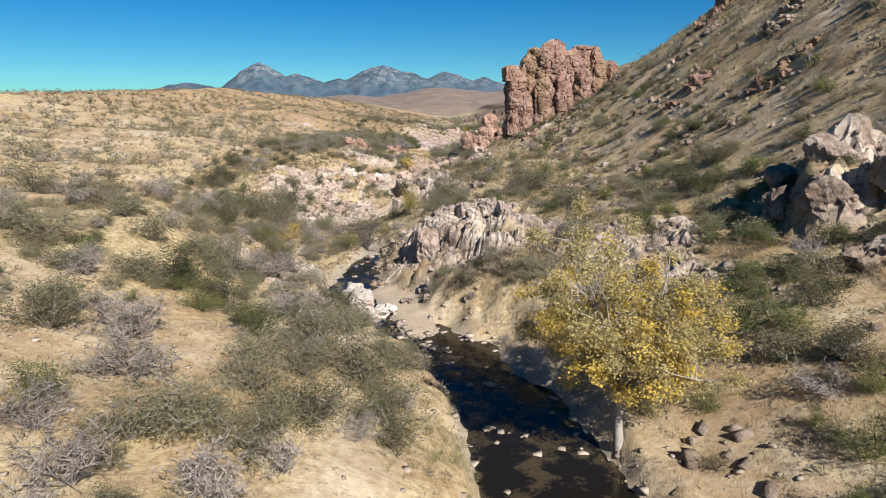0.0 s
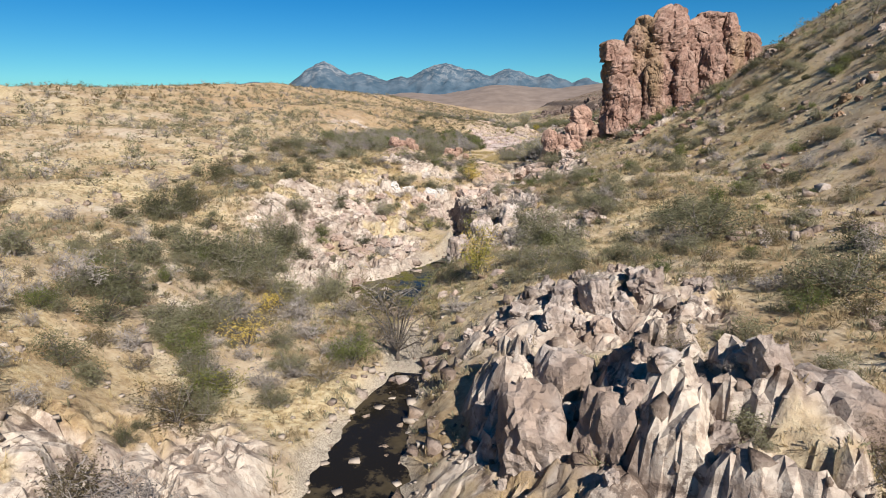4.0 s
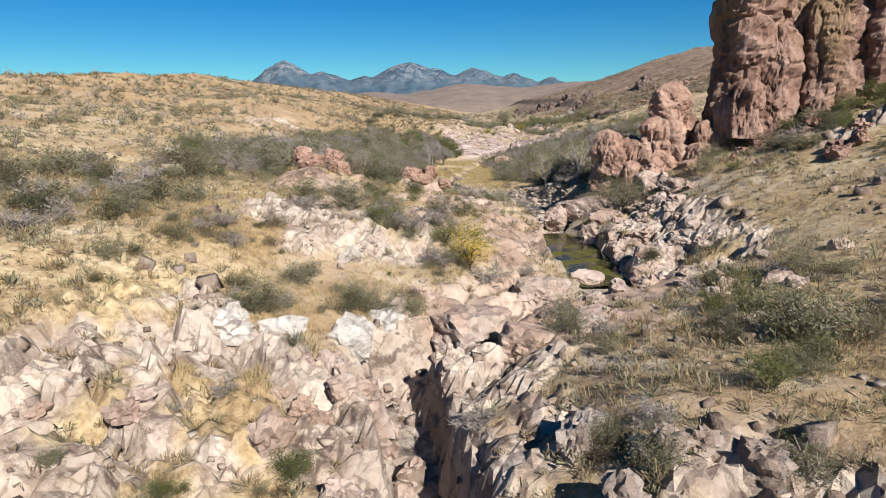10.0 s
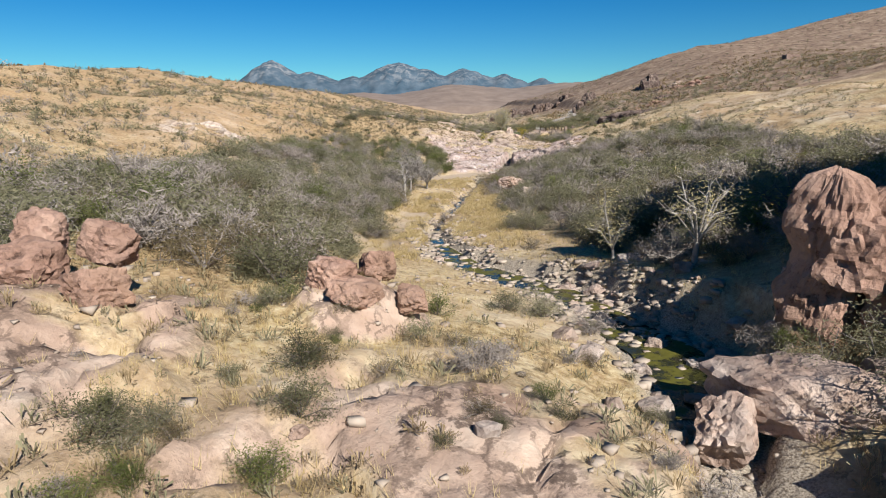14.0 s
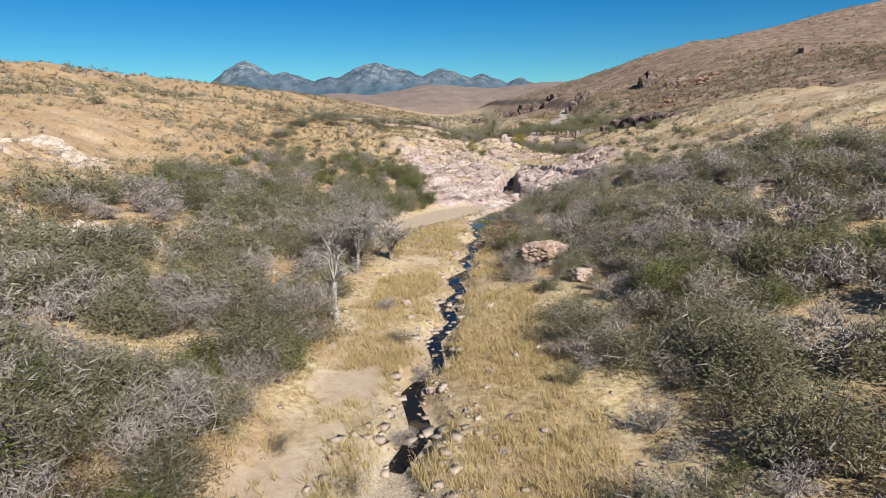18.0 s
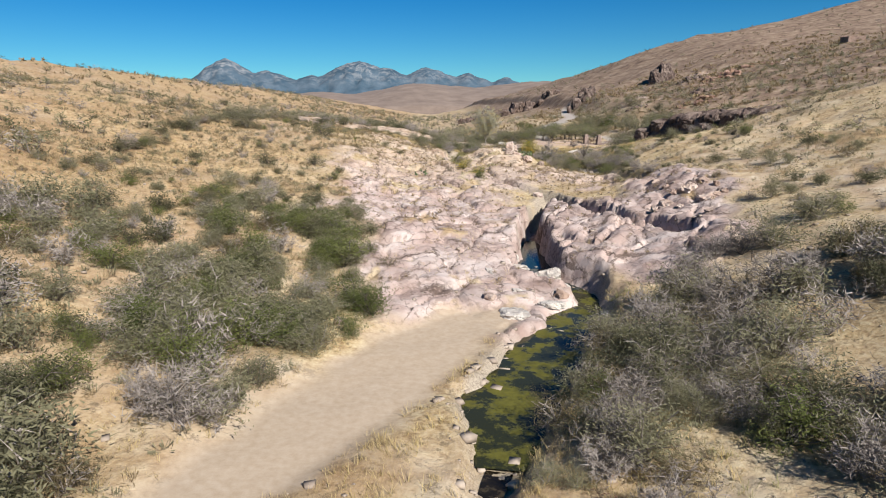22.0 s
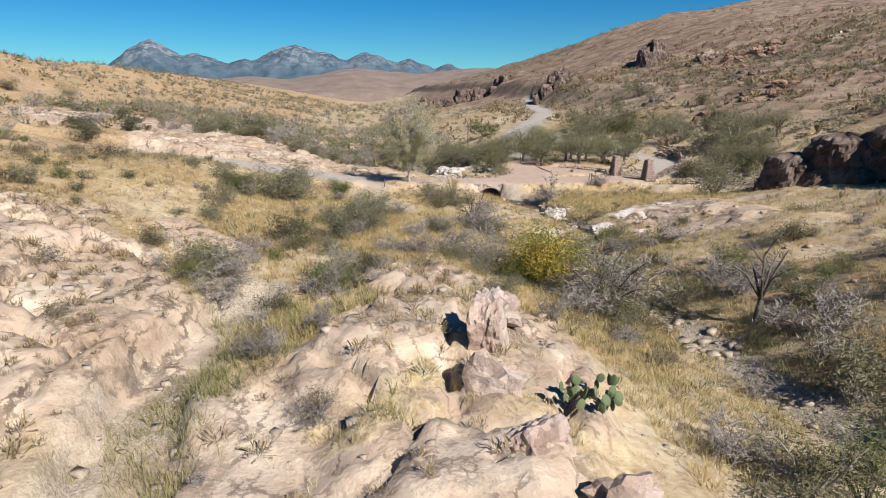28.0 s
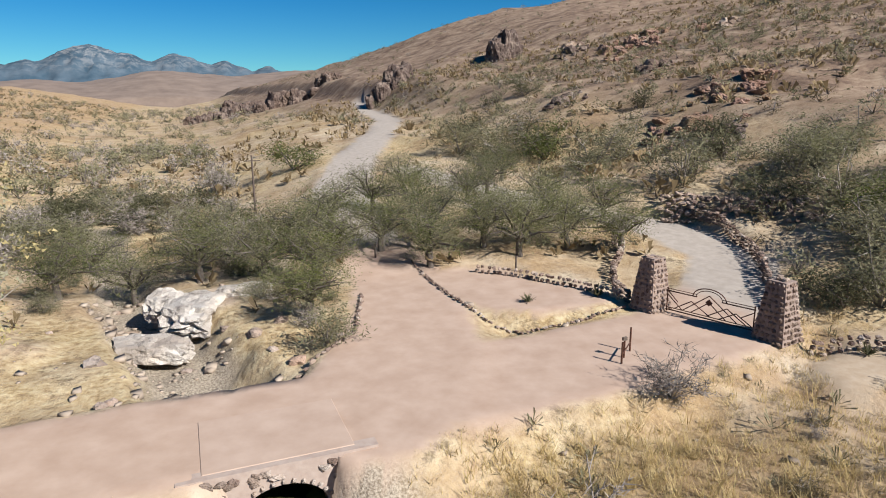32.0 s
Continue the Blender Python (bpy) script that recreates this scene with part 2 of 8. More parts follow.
SLICKROCK = [
    (-4, 338, 11, 18, 0, 0.2, 0.5, 1), (-8, 362, 13, 18, 10, 0.3, 0.6, 1), (-10, 384, 14, 16, 20, 0.4, 0.6, 1), (9, 350, 7, 16, -10, 0.5, 0.7, 1),
    (19, 350, 8, 18, -20, 0.5, 0.7, 1), (14, 338, 7, 9, 0, 0.4, 0.65, 1), (25, 366, 6, 12, 0, 0.4, 0.65, 1), (4, 390, 10, 16, 0, 0.3, 0.45, 1), (8, 404, 6, 12, 0, 0.9, 0.6, 1), (-12, 412, 10, 16, 10, 0.5, 0.6, 1),
    (18, 384, 6, 14, 0, 0.3, 0.5, 1), (36, 443.5, 7, 5, 0, 0.3, 0.3, 1), (-14, 488, 24, 14, -12, 0.6, 0.5, 1), (-44, 520, 24, 26, 0, 0.4, 0.4, 1), (18, 484, 4, 3, 20, 0.2, 0.3, 1), (7.6, 417.6, 3.8, 4.2, 0, 0.2, 0.45, 1), (-6.6, 425, 2.8, 6.5, 25, 0.3, 0.5, 1), (36.5, 434.5, 5, 5.5, 0, 0.2, 0.35, 1),
]
HILL_ROCK = [
    (28, 176, 7, 3, 20, 0.4, 0.6, 0), (15, 51, 7, 9, 30, 0.3, 0.55, 0), (20, 62, 6, 7, 0, 0.2, 0.5, 0),
    (-44, 266, 9, 6, 20, 0.8, 1.0, 0), (-64, 300, 12, 7, 30, 0.6, 1.0, 0),
]


# rounded rock masses: x, y, radius across, radius along, turn in degrees, top z, drop to the rim, tilt along, 1 for smooth rock
DOMES = [
    (-7.4, 176.0, 6.4, 11.0, -6, 6.7, 3.4, 0.04, 1), (-3.6, 171.5, 3.0, 6.0, 4, 5.5, 3.0, 0.02, 1), (-25.8, 181.5, 4.4, 7.5, 12, 9.5, 2.2, 0.08, 1), (-24.2, 173.0, 3.4, 4.6, 0, 8.5, 2.0, 0.10, 1),
    (-15.0, 191.5, 3.6, 5.0, -20, 7.8, 2.0, 0.05, 1), (-13.6, 177.5, 3.4, 6.0, 10, 7.0, 2.0, 0.06, 1), (1.2, 147.0, 6.0, 5.0, 20, 5.6, 1.6, 0.02, 1), (-4.6, 152.0, 5.0, 4.5, 0, 5.0, 1.8, 0.05, 1), (-17.0, 168.0, 2.4, 4.0, 20, 5.9, 1.6, 0.08, 1),
    (7.4, 349.6, 2.6, 7.4, 22, 3.9, 1.9, 0.07, 1), (11.0, 344.5, 2.2, 3.6, 30, 3.4, 1.6, 0.05, 1), (8.8, 332.5, 2.4, 2.0, 0, 1.5, 1.2, 0.0, 1), (12.4, 337.0, 3.4, 4.0, 20, 2.8, 1.6, 0.03, 1), (2.0, 330.6, 2.4, 2.4, 0, 1.0, 0.8, 0.02, 1), (-1.6, 332.0, 3.0, 4.0, 0, 1.1, 0.7, 0.03, 1), (16.5, 340.0, 2.6, 3.6, 24, 4.2, 2.0, 0.03, 1), (16.0, 358.0, 2.8, 8.0, 18, 5.2, 2.2, 0.04, 1), (20.0, 347.0, 3.6, 6.0, 24, 5.4, 2.4, 0.04, 1),
    (5.2, 68.0, 4.6, 9.0, 20, 8.0, 6.4, 0.0, 0), (-2.6, 75.5, 2.4, 4.5, 10, 5.2, 4.4, 0.0, 0), (11.5, 57.0, 3.4, 6.0, 35, 5.6, 3.0, 0.05, 0), (32.8, 53.5, 4.8, 5.2, 0, 14.8, 9.0, 0.05, 0), (30.8, 43.6, 3.0, 2.8, 0, 10.6, 7.0, 0.0, 0), (37.5, 58.0, 5.0, 6.0, 0, 17.0, 8.0, 0.05, 0),
    (5.2, 103.5, 2.6, 2.2, 0, 5.8, 3.4, 0.0, 0), (-5.6, 115.0, 2.6, 3.6, 15, 4.6, 4.2, 0.0, 0), (-1.6, 118.0, 2.4, 3.0, 10, 5.2, 3.6, 0.0, 0),
]


def rock_mask(x, y):
    amount, smoothness, rise, rough = np.zeros(x.shape), np.zeros(x.shape), np.zeros(x.shape), np.zeros(x.shape)
    wob = 0.35 * fbm(x / 5, y / 5, 3, 77)
    for cx, cy, rx, ry, turn, up, ro, sm in OUTCROPS + SLICKROCK + HILL_ROCK:
        c, s = math.cos(radians(turn)), math.sin(radians(turn))
        u, v = (x - cx) * c + (y - cy) * s, -(x - cx) * s + (y - cy) * c
        d = np.hypot(u / rx, v / ry) + wob
        m = 1 - smooth(0.75, 1.1, d)
        rise = rise + up * m
        rough = np.maximum(rough, ro * m)
        smoothness = np.where(m > amount, sm, smoothness)
        amount = np.maximum(amount, m)
    return amount, smoothness, rise, rough


# roads and trails: x, y, z, half width
ROAD = [(-60, 490, 10.4, 2.6), (-32, 482, 9.6, 2.6), (-14, 474, 8.4, 2.7), (2, 467.4, 6.9, 2.8), (12, 467.4, 6.5, 3.0), (22, 468, 6.3, 3.2), (32, 468.4, 6.2, 3.5), (42, 469.5, 6.2, 3.2), (47, 473, 6.4, 2.7), (52, 478, 6.7, 2.6), (53, 487, 7.2, 2.6), (48, 497, 7.8, 2.6), (44, 520, 9, 2.6)]
BRANCH = [(24, 467, 6.3, 3.2), (28, 474, 6.3, 3.2), (30.5, 483, 6.4, 2.8), (31, 495, 7.2, 2.8), (33, 510, 8.5, 2.8), (41, 534, 9.9, 3.0), (54, 565, 11.6, 3.0), (66, 600, 12.9, 3.2), (72, 640, 14.2, 3.2), (82, 690, 17, 3.2)]
TRAIL = [(5.9, 466, 6.4, 1.5), (5.4, 460, 6.0, 1.7), (5.2, 454, 6.0, 2.8), (7.4, 448.5, 5.9, 1.5), (9.4, 444, 5.9, 1.0), (9.9, 437, 6.0, 0.7), (9.5, 432, 6.2, 0.3)]
SANDS = [(-17, 212, 3.2, 1.4), (-18.5, 226, 2.6, 2.2), (-17, 238, 2.2, 2.0), (-15.0, 252, 2.0, 1.6)]
WASH = [(-22.0, 288, 1.4, 1.4), (-19.0, 297, 1.1, 2.2), (-15.6, 305, 0.8, 3.2), (-11.6, 313, 0.55, 4.4), (-8.4, 319, 0.45, 4.4), (-4.8, 324.5, 0.4, 3.0), (-1.2, 327.0, 0.4, 1.2)]
ISLAND = [(34.6, 481, 6.42, 2.6), (35.4, 477, 6.42, 2.9), (38.2, 476, 6.42, 2.2)]
VERGE = [(44, 463.5, 6.0, 1.6), (50, 464.5, 6.1, 1.6), (56, 467, 6.2, 1.4)]
BAR = [(-2, 55, -0.4, 1.0), (-4, 63, -0.4, 1.8), (-6.5, 68, -0.4, 1.0)]


def ground(x, y, detail=True):
    """Height, and how far each place is rock, smooth rock, road, sand or stream bed."""
    x, y = np.asarray(x, float), np.asarray(y, float)
    z = base_height(x, y)
    spread = smooth(10, 90, np.abs(x))
    z = z + (0.5 + 2.2 * spread) * fbm(x / 26, y / 26, 4, 3) * smooth(3, 26, np.abs(x - np.interp(y, ST, BED_X)))
    z = z + 0.3 * fbm(x / 3.5, y / 3.5, 4, 8) + (0.4 + 1.6 * spread) * (0.25 - np.abs(fbm(x / 15, y / 15, 3, 14))) * smooth(4, 20, np.abs(x - np.interp(y, ST, BED_X)))
    rock, slick, rise, rough = rock_mask(x, y)
    wx, wy = x + 1.2 * fbm(x / 5, y / 5, 3, 21), y + 1.2 * fbm(x / 5, y / 5, 3, 22)
    u, v = wx * 0.82 + wy * 0.57, wy * 0.82 - wx * 0.57
    f1, f2, cell = worley(u / 3.0, v / 5.2, 31)
    s1, s2, plate = worley(wx * 0.19 - wy * 0.05, wy * 0.12 + wx * 0.03, 33)
    g1, g2, cell2 = worley(u / 1.3 + 0.5 * cell, v / 1.7, 57)
    h1, h2, cell3 = worley(wx / 0.75, wy / 0.75 + cell2, 58)
    crack = np.exp(-((f2 - f1) / 0.11) ** 2)
    fine = np.exp(-((g2 - g1) / 0.15) ** 2)
    tilt = (cell - 0.5) * (u - np.floor(u / 3.0) * 3.0) * 0.35 + (cell2 - 0.5) * (v - np.floor(v / 1.7) * 1.7) * 0.35
    blocky = (cell - 0.42) * 1.1 + 1.0 * tilt - 0.9 * crack + (cell2 - 0.5) * 0.75 - 0.45 * fine + 0.4 * (cell3 - 0.5) + 0.7 * (0.3 - np.abs(fbm(wx / 2.0, wy / 2.0, 3, 39)))
    joint = np.exp(-((s2 - s1) / 0.05) ** 2)
    domed = (plate - 0.5) * (0.7) - 1.3 * joint - 0.1 * (s1 * 1.1) ** 3 + 0.3 * (cell - 0.5) - 0.4 * (plate > 0.4) * crack + 0.6 * tilt * plate + 0.28 * fbm(wx / 1.6, wy / 1.1, 4, 36, 0.65) - 0.2 * fine * (plate < 0.6)
    z = z + rise + rock * rough * (slick * domed + (1 - slick) * blocky)
    for cx, cy, rx, ry, turn, top, drop, tip, sleek in DOMES:
        c, s = math.cos(radians(turn)), math.sin(radians(turn))
        a, b = (x - cx) * c + (y - cy) * s, -(x - cx) * s + (y - cy) * c
        d = np.hypot(a / rx, b / ry) * (1 + 0.22 * fbm(x / 4, y / 4, 3, 101))
        mass = top + tip * b - drop * d ** 3 + (1 - sleek) * 0.9 * blocky - 0.55 * joint - 0.25 * crack * (cell > 0.35) + 0.35 * (plate - 0.5) + 0.22 * (cell - 0.5) + 0.25 * fbm(wx / 1.6, wy / 1.2, 4, 36, 0.6)
        over = smooth(-0.25, 0.15, mass - z) * (d < 1.35)
        z = np.where(d < 1.35, np.maximum(z, mass), z)
        rock, slick = np.maximum(rock, over), np.where(over > 0.5, sleek, slick)
    wet = np.zeros(x.shape)
    for steep, rows in CHANNELS:
        d, bed, half = to_line(x, y, rows)
        wobble = 0.5 * half * fbm(x / 3, y / 3, 3, 63) + 0.35 * (cell - 0.5) * rock
        out = np.maximum(0, d + wobble - half)
        cut = bed + 0.16 * fbm(x / 1.2, y / 1.2, 2, 12) + out * steep + 0.12 * out * out
        z = np.minimum(z, cut)
        wet = np.maximum(wet, 1 - smooth(0.1, 1.5 + 2.0 * ((y > 196) & (y < 250)), d - half + 0.8 * fbm(x / 2.5, y / 2.5, 3, 64)))
    road, sand, grey = np.zeros(x.shape), np.zeros(x.shape), np.zeros(x.shape)
    for rows in (ROAD, BRANCH, ISLAND):
        d, bed, half = to_line(x, y, rows)
        k = 1 - smooth(half * 0.95, half + 1.6 - 1.4 * np.exp(-((x - 20.7) / 2.1) ** 6), d)
        z = z * (1 - k) + bed * k
        road = np.maximum(road, 1 - smooth(half - 0.15, half + 0.25, d + 0.25 * fbm(x, y, 2, 5)))
    for rows in (TRAIL, SANDS, WASH, BAR, VERGE):
        d, bed, half = to_line(x, y, rows)
        k = 0.8 * (1 - smooth(half * 0.7, half + 1.2, d))
        z = np.where(bed < 90, z * (1 - k) + bed * k, z)
        cover = 1 - smooth(half * 0.6, half + 0.9, d + 1.3 * fbm(x / 2.2, y / 2.2, 4, 6))
        if rows is SANDS or rows is TRAIL:
            worn = np.clip(0.45 + 0.9 * fbm(x / 3.0, y / 3.0, 4, 16), 0.1, 0.9)
            cover = cover * np.maximum(worn, smooth(444, 450, y))
        sand = np.maximum(sand, cover)
    z = np.where((np.abs(x - 20.7) < 1.55) & (y > 463.4) & (y < 467.2), 4.35, z)
    grey = np.maximum(np.maximum(smooth(8, 2, x), smooth(488, 494, y)), smooth(44, 46, x))
    rock = rock * (1 - road) * (1 - sand) * (1 - (1 - wet) * smooth(0.16, 0.3, fbm(x / 4.5, y / 4.5, 4, 44, 0.6) - 0.2 * slick * (y > 300)))
    wet = wet * (1 - 0.75 * smooth(236, 246, y) * smooth(312, 300, y))
    hill = smooth(48, 100, x) * smooth(330, 460, y) + smooth(600, 900, y) * smooth(-40, 60, x - 0.12 * (y - 600))
    return z, rock, slick, road, sand, wet, grey, np.clip(hill, 0, 1)


def ticks(fine_from, fine_to, step, low, high, grow):
    mid = list(np.arange(fine_from, fine_to, step))
    up, s = [], step
    v = fine_to
    while v < high:
        up.append(v)
        s *= grow
        v += s
    down, s, v = [], step, fine_from
    while v > low:
        s *= grow
        v -= s
        down.append(v)
    return np.array(down[::-1] + mid + up)


def spread_ticks(knots, low, high, grow_):
    """Even steps between knots (from, step), then growing steps out to the horizon."""
    mid = []
    for (a, s), (b, _) in zip(knots, knots[1:]):
        mid += list(np.linspace(a, b, int((b - a) / s) + 1)[:-1])
    lo = ticks(knots[0][0], knots[0][0] + 0.01, knots[0][1], low, knots[0][0], grow_)
    hi = ticks(knots[-1][0], knots[-1][0] + 0.01, knots[-2][1], knots[-1][0], high, grow_)
    lo, hi = lo[lo < knots[0][0] - 0.05], hi[hi > knots[-1][0] + 0.05]
    return np.concatenate([lo, mid, [knots[-1][0]], hi])


XT = spread_ticks([(-44, 0.55), (-27, 0.33), (26, 0.55), (60, 1.0), (62, 1.0)], -3800, 3800, 1.085)
YT = spread_ticks([(10, 0.55), (58, 0.34), (196, 0.55), (318, 0.33), (412, 0.55), (494, 0.7), (496, 0.7)], -600, 4600, 1.05)


def grid_mesh(name, gx, gy, gz):
    ny, nx = gx.shape
    mesh = bpy.data.meshes.new(name)
    idx = np.arange(nx * ny).reshape(ny, nx)
    quads = np.stack([idx[:-1, :-1], idx[:-1, 1:], idx[1:, 1:], idx[1:, :-1]], -1).reshape(-1, 4)
    mesh.vertices.add(nx * ny)
    mesh.vertices.foreach_set("co", np.stack([gx, gy, gz], -1).astype(np.float32).ravel())
    mesh.loops.add(quads.size)
    mesh.loops.foreach_set("vertex_index", quads.astype(np.int32).ravel())
    mesh.polygons.add(len(quads))
    mesh.polygons.foreach_set("loop_start", np.arange(0, quads.size, 4, dtype=np.int32))
    mesh.polygons.foreach_set("loop_total", np.full(len(quads), 4, dtype=np.int32))
    mesh.update(calc_edges=True)
    return mesh


GX, GY = np.meshgrid(XT, YT)
_in = (np.abs(GX) < 42) & (GY > 12) & (GY < 490)
GX = GX + _in * 0.2 * (hashed(np.arange(GX.size).reshape(GX.shape), 7, 1) - 0.5)
GY = GY + _in * 0.2 * (hashed(np.arange(GX.size).reshape(GX.shape), 9, 2) - 0.5)
GZ, G_ROCK, G_SLICK, G_ROAD, G_SAND, G_WET, G_GREY, G_HILL = ground(GX, GY)


def height(x, y):
    """The ground's height at single places or arrays, read from its grid."""
    x, y = np.asarray(x, float), np.asarray(y, float)
    i = np.clip(np.searchsorted(XT, x) - 1, 0, len(XT) - 2)
    j = np.clip(np.searchsorted(YT, y) - 1, 0, len(YT) - 2)
    u, v = (x - XT[i]) / (XT[i + 1] - XT[i]), (y - YT[j]) / (YT[j + 1] - YT[j])
    return (GZ[j, i] * (1 - u) + GZ[j, i + 1] * u) * (1 - v) + (GZ[j + 1, i] * (1 - u) + GZ[j + 1, i + 1] * u) * v


# ---- materials ----
def material(name):
    m = bpy.data.materials.new(name)
    m.use_nodes = True
    nt = m.node_tree
    return m, nt, nt.nodes["Principled BSDF"]


def node(nt, kind, **values):
    n = nt.nodes.new(kind)
    for key, value in values.items():
        if key in n.inputs:
            n.inputs[key].default_value = value
    return n


def noise_at(nt, scale, detail=4.0, rough=0.6, stretch=None):
    geo = nt.nodes.new("ShaderNodeNewGeometry")
    n = node(nt, "ShaderNodeTexNoise", Scale=scale, Detail=detail, Roughness=rough)
    if stretch:
        mp = nt.nodes.new("ShaderNodeMapping")
        mp.inputs["Scale"].default_value = stretch
        nt.links.new(geo.outputs["Position"], mp.inputs[0])
        nt.links.new(mp.outputs[0], n.inputs["Vector"])
    else:
        nt.links.new(geo.outputs["Position"], n.inputs["Vector"])
    return n.outputs["Fac"]


def ramp(nt, fac, *stops):
    r = nt.nodes.new("ShaderNodeValToRGB")
    els = r.color_ramp.elements
    while len(els) < len(stops):
        els.new(0.5)
    for e, (p, c) in zip(els, stops):
        e.position, e.color = p, (*c, 1)
    nt.links.new(fac, r.inputs[0])
    return r.outputs[0]


def blend(nt, fac, a, b, mode="MIX"):
    m = nt.nodes.new("ShaderNodeMix")
    m.data_type, m.blend_type = "RGBA", mode
    for sock, v in ((m.inputs[0], fac), (m.inputs[6], a), (m.inputs[7], b)):
        if isinstance(v, (int, float)):
            sock.default_value = v
        elif isinstance(v, tuple):
            sock.default_value = (*v, 1)
        else:
            nt.links.new(v, sock)
    return m.outputs[2]


def bump(nt, bsdf, fac, strength, distance):
    b = node(nt, "ShaderNodeBump", Strength=strength, Distance=distance)
    nt.links.new(fac, b.inputs["Height"])
    nt.links.new(b.outputs[0], bsdf.inputs["Normal"])
    return b


def attribute(nt, name):
    a = nt.nodes.new("ShaderNodeAttribute")
    a.attribute_name = name
    return a.outputs["Fac"]


def blocks(nt, scale, squash=1.0):
    """A random level for each crooked rock piece: steps at the joints, tones on the faces."""
    geo = nt.nodes.new("ShaderNodeNewGeometry")
    warp = node(nt, "ShaderNodeTexNoise", Scale=scale * 1.3, Detail=5.0, Roughness=0.65)
    mp = nt.nodes.new("ShaderNodeMapping")
    mp.inputs["Rotation"].default_value = (0.35, 0.5, 0.6)
    mp.inputs["Scale"].default_value = (1.0, 0.5, 1.3 * squash)
    cells = nt.nodes.new("ShaderNodeTexVoronoi")
    cells.inputs["Scale"].default_value = scale
    add = nt.nodes.new("ShaderNodeVectorMath")
    add.operation = "MULTIPLY_ADD"
    add.inputs[1].default_value = (0.9 / scale,) * 3
    nt.links.new(geo.outputs["Position"], warp.inputs["Vector"])
    nt.links.new(warp.outputs["Color"], add.inputs[0])
    nt.links.new(geo.outputs["Position"], add.inputs[2])
    nt.links.new(add.outputs[0], mp.inputs[0])
    nt.links.new(mp.outputs[0], cells.inputs["Vector"])
    sep = nt.nodes.new("ShaderNodeSeparateColor")
    nt.links.new(cells.outputs["Color"], sep.inputs[0])
    return sep.outputs[0]


def cracks(nt, scale, width, turn):
    """Thin crooked joints, open in some patches and closed in others."""
    geo = nt.nodes.new("ShaderNodeNewGeometry")
    warp = node(nt, "ShaderNodeTexNoise", Scale=scale * 2.0, Detail=6.0, Roughness=0.7)
    mp = nt.nodes.new("ShaderNodeMapping")
    mp.inputs["Rotation"].default_value = (0.2, 0.3, radians(turn))
    mp.inputs["Scale"].default_value = (1.0, 0.45, 1.0)
    cells = nt.nodes.new("ShaderNodeTexVoronoi")
    cells.feature = "DISTANCE_TO_EDGE"
    cells.inputs["Scale"].default_value = scale
    add = nt.nodes.new("ShaderNodeVectorMath")
    add.operation = "MULTIPLY_ADD"
    add.inputs[1].default_value = (0.8 / scale,) * 3
    nt.links.new(geo.outputs["Position"], warp.inputs["Vector"])
    nt.links.new(warp.outputs["Color"], add.inputs[0])
    nt.links.new(geo.outputs["Position"], add.inputs[2])
    nt.links.new(add.outputs[0], mp.inputs[0])
    nt.links.new(mp.outputs[0], cells.inputs["Vector"])
    lines = ramp(nt, cells.outputs["Distance"], (0.0, (1, 1, 1)), (width * 0.5, (0.8, 0.8, 0.8)), (width, (0, 0, 0)))
    open_ = ramp(nt, noise_at(nt, scale * 0.9, 4, 0.6), (0.40, (0, 0, 0)), (0.56, (1, 1, 1)))
    return blend(nt, 1.0, lines, open_, "MULTIPLY")


def relief(nt, bsdf, layers):
    """Several bumps, one over the other: height, strength, depth in metres."""
    last = None
    for fac, strength, distance in layers:
        b = node(nt, "ShaderNodeBump", Strength=strength, Distance=distance)
        nt.links.new(fac, b.inputs["Height"])
        if last:
            nt.links.new(last.outputs[0], b.inputs["Normal"])
        last = b
    nt.links.new(last.outputs[0], bsdf.inputs["Normal"])


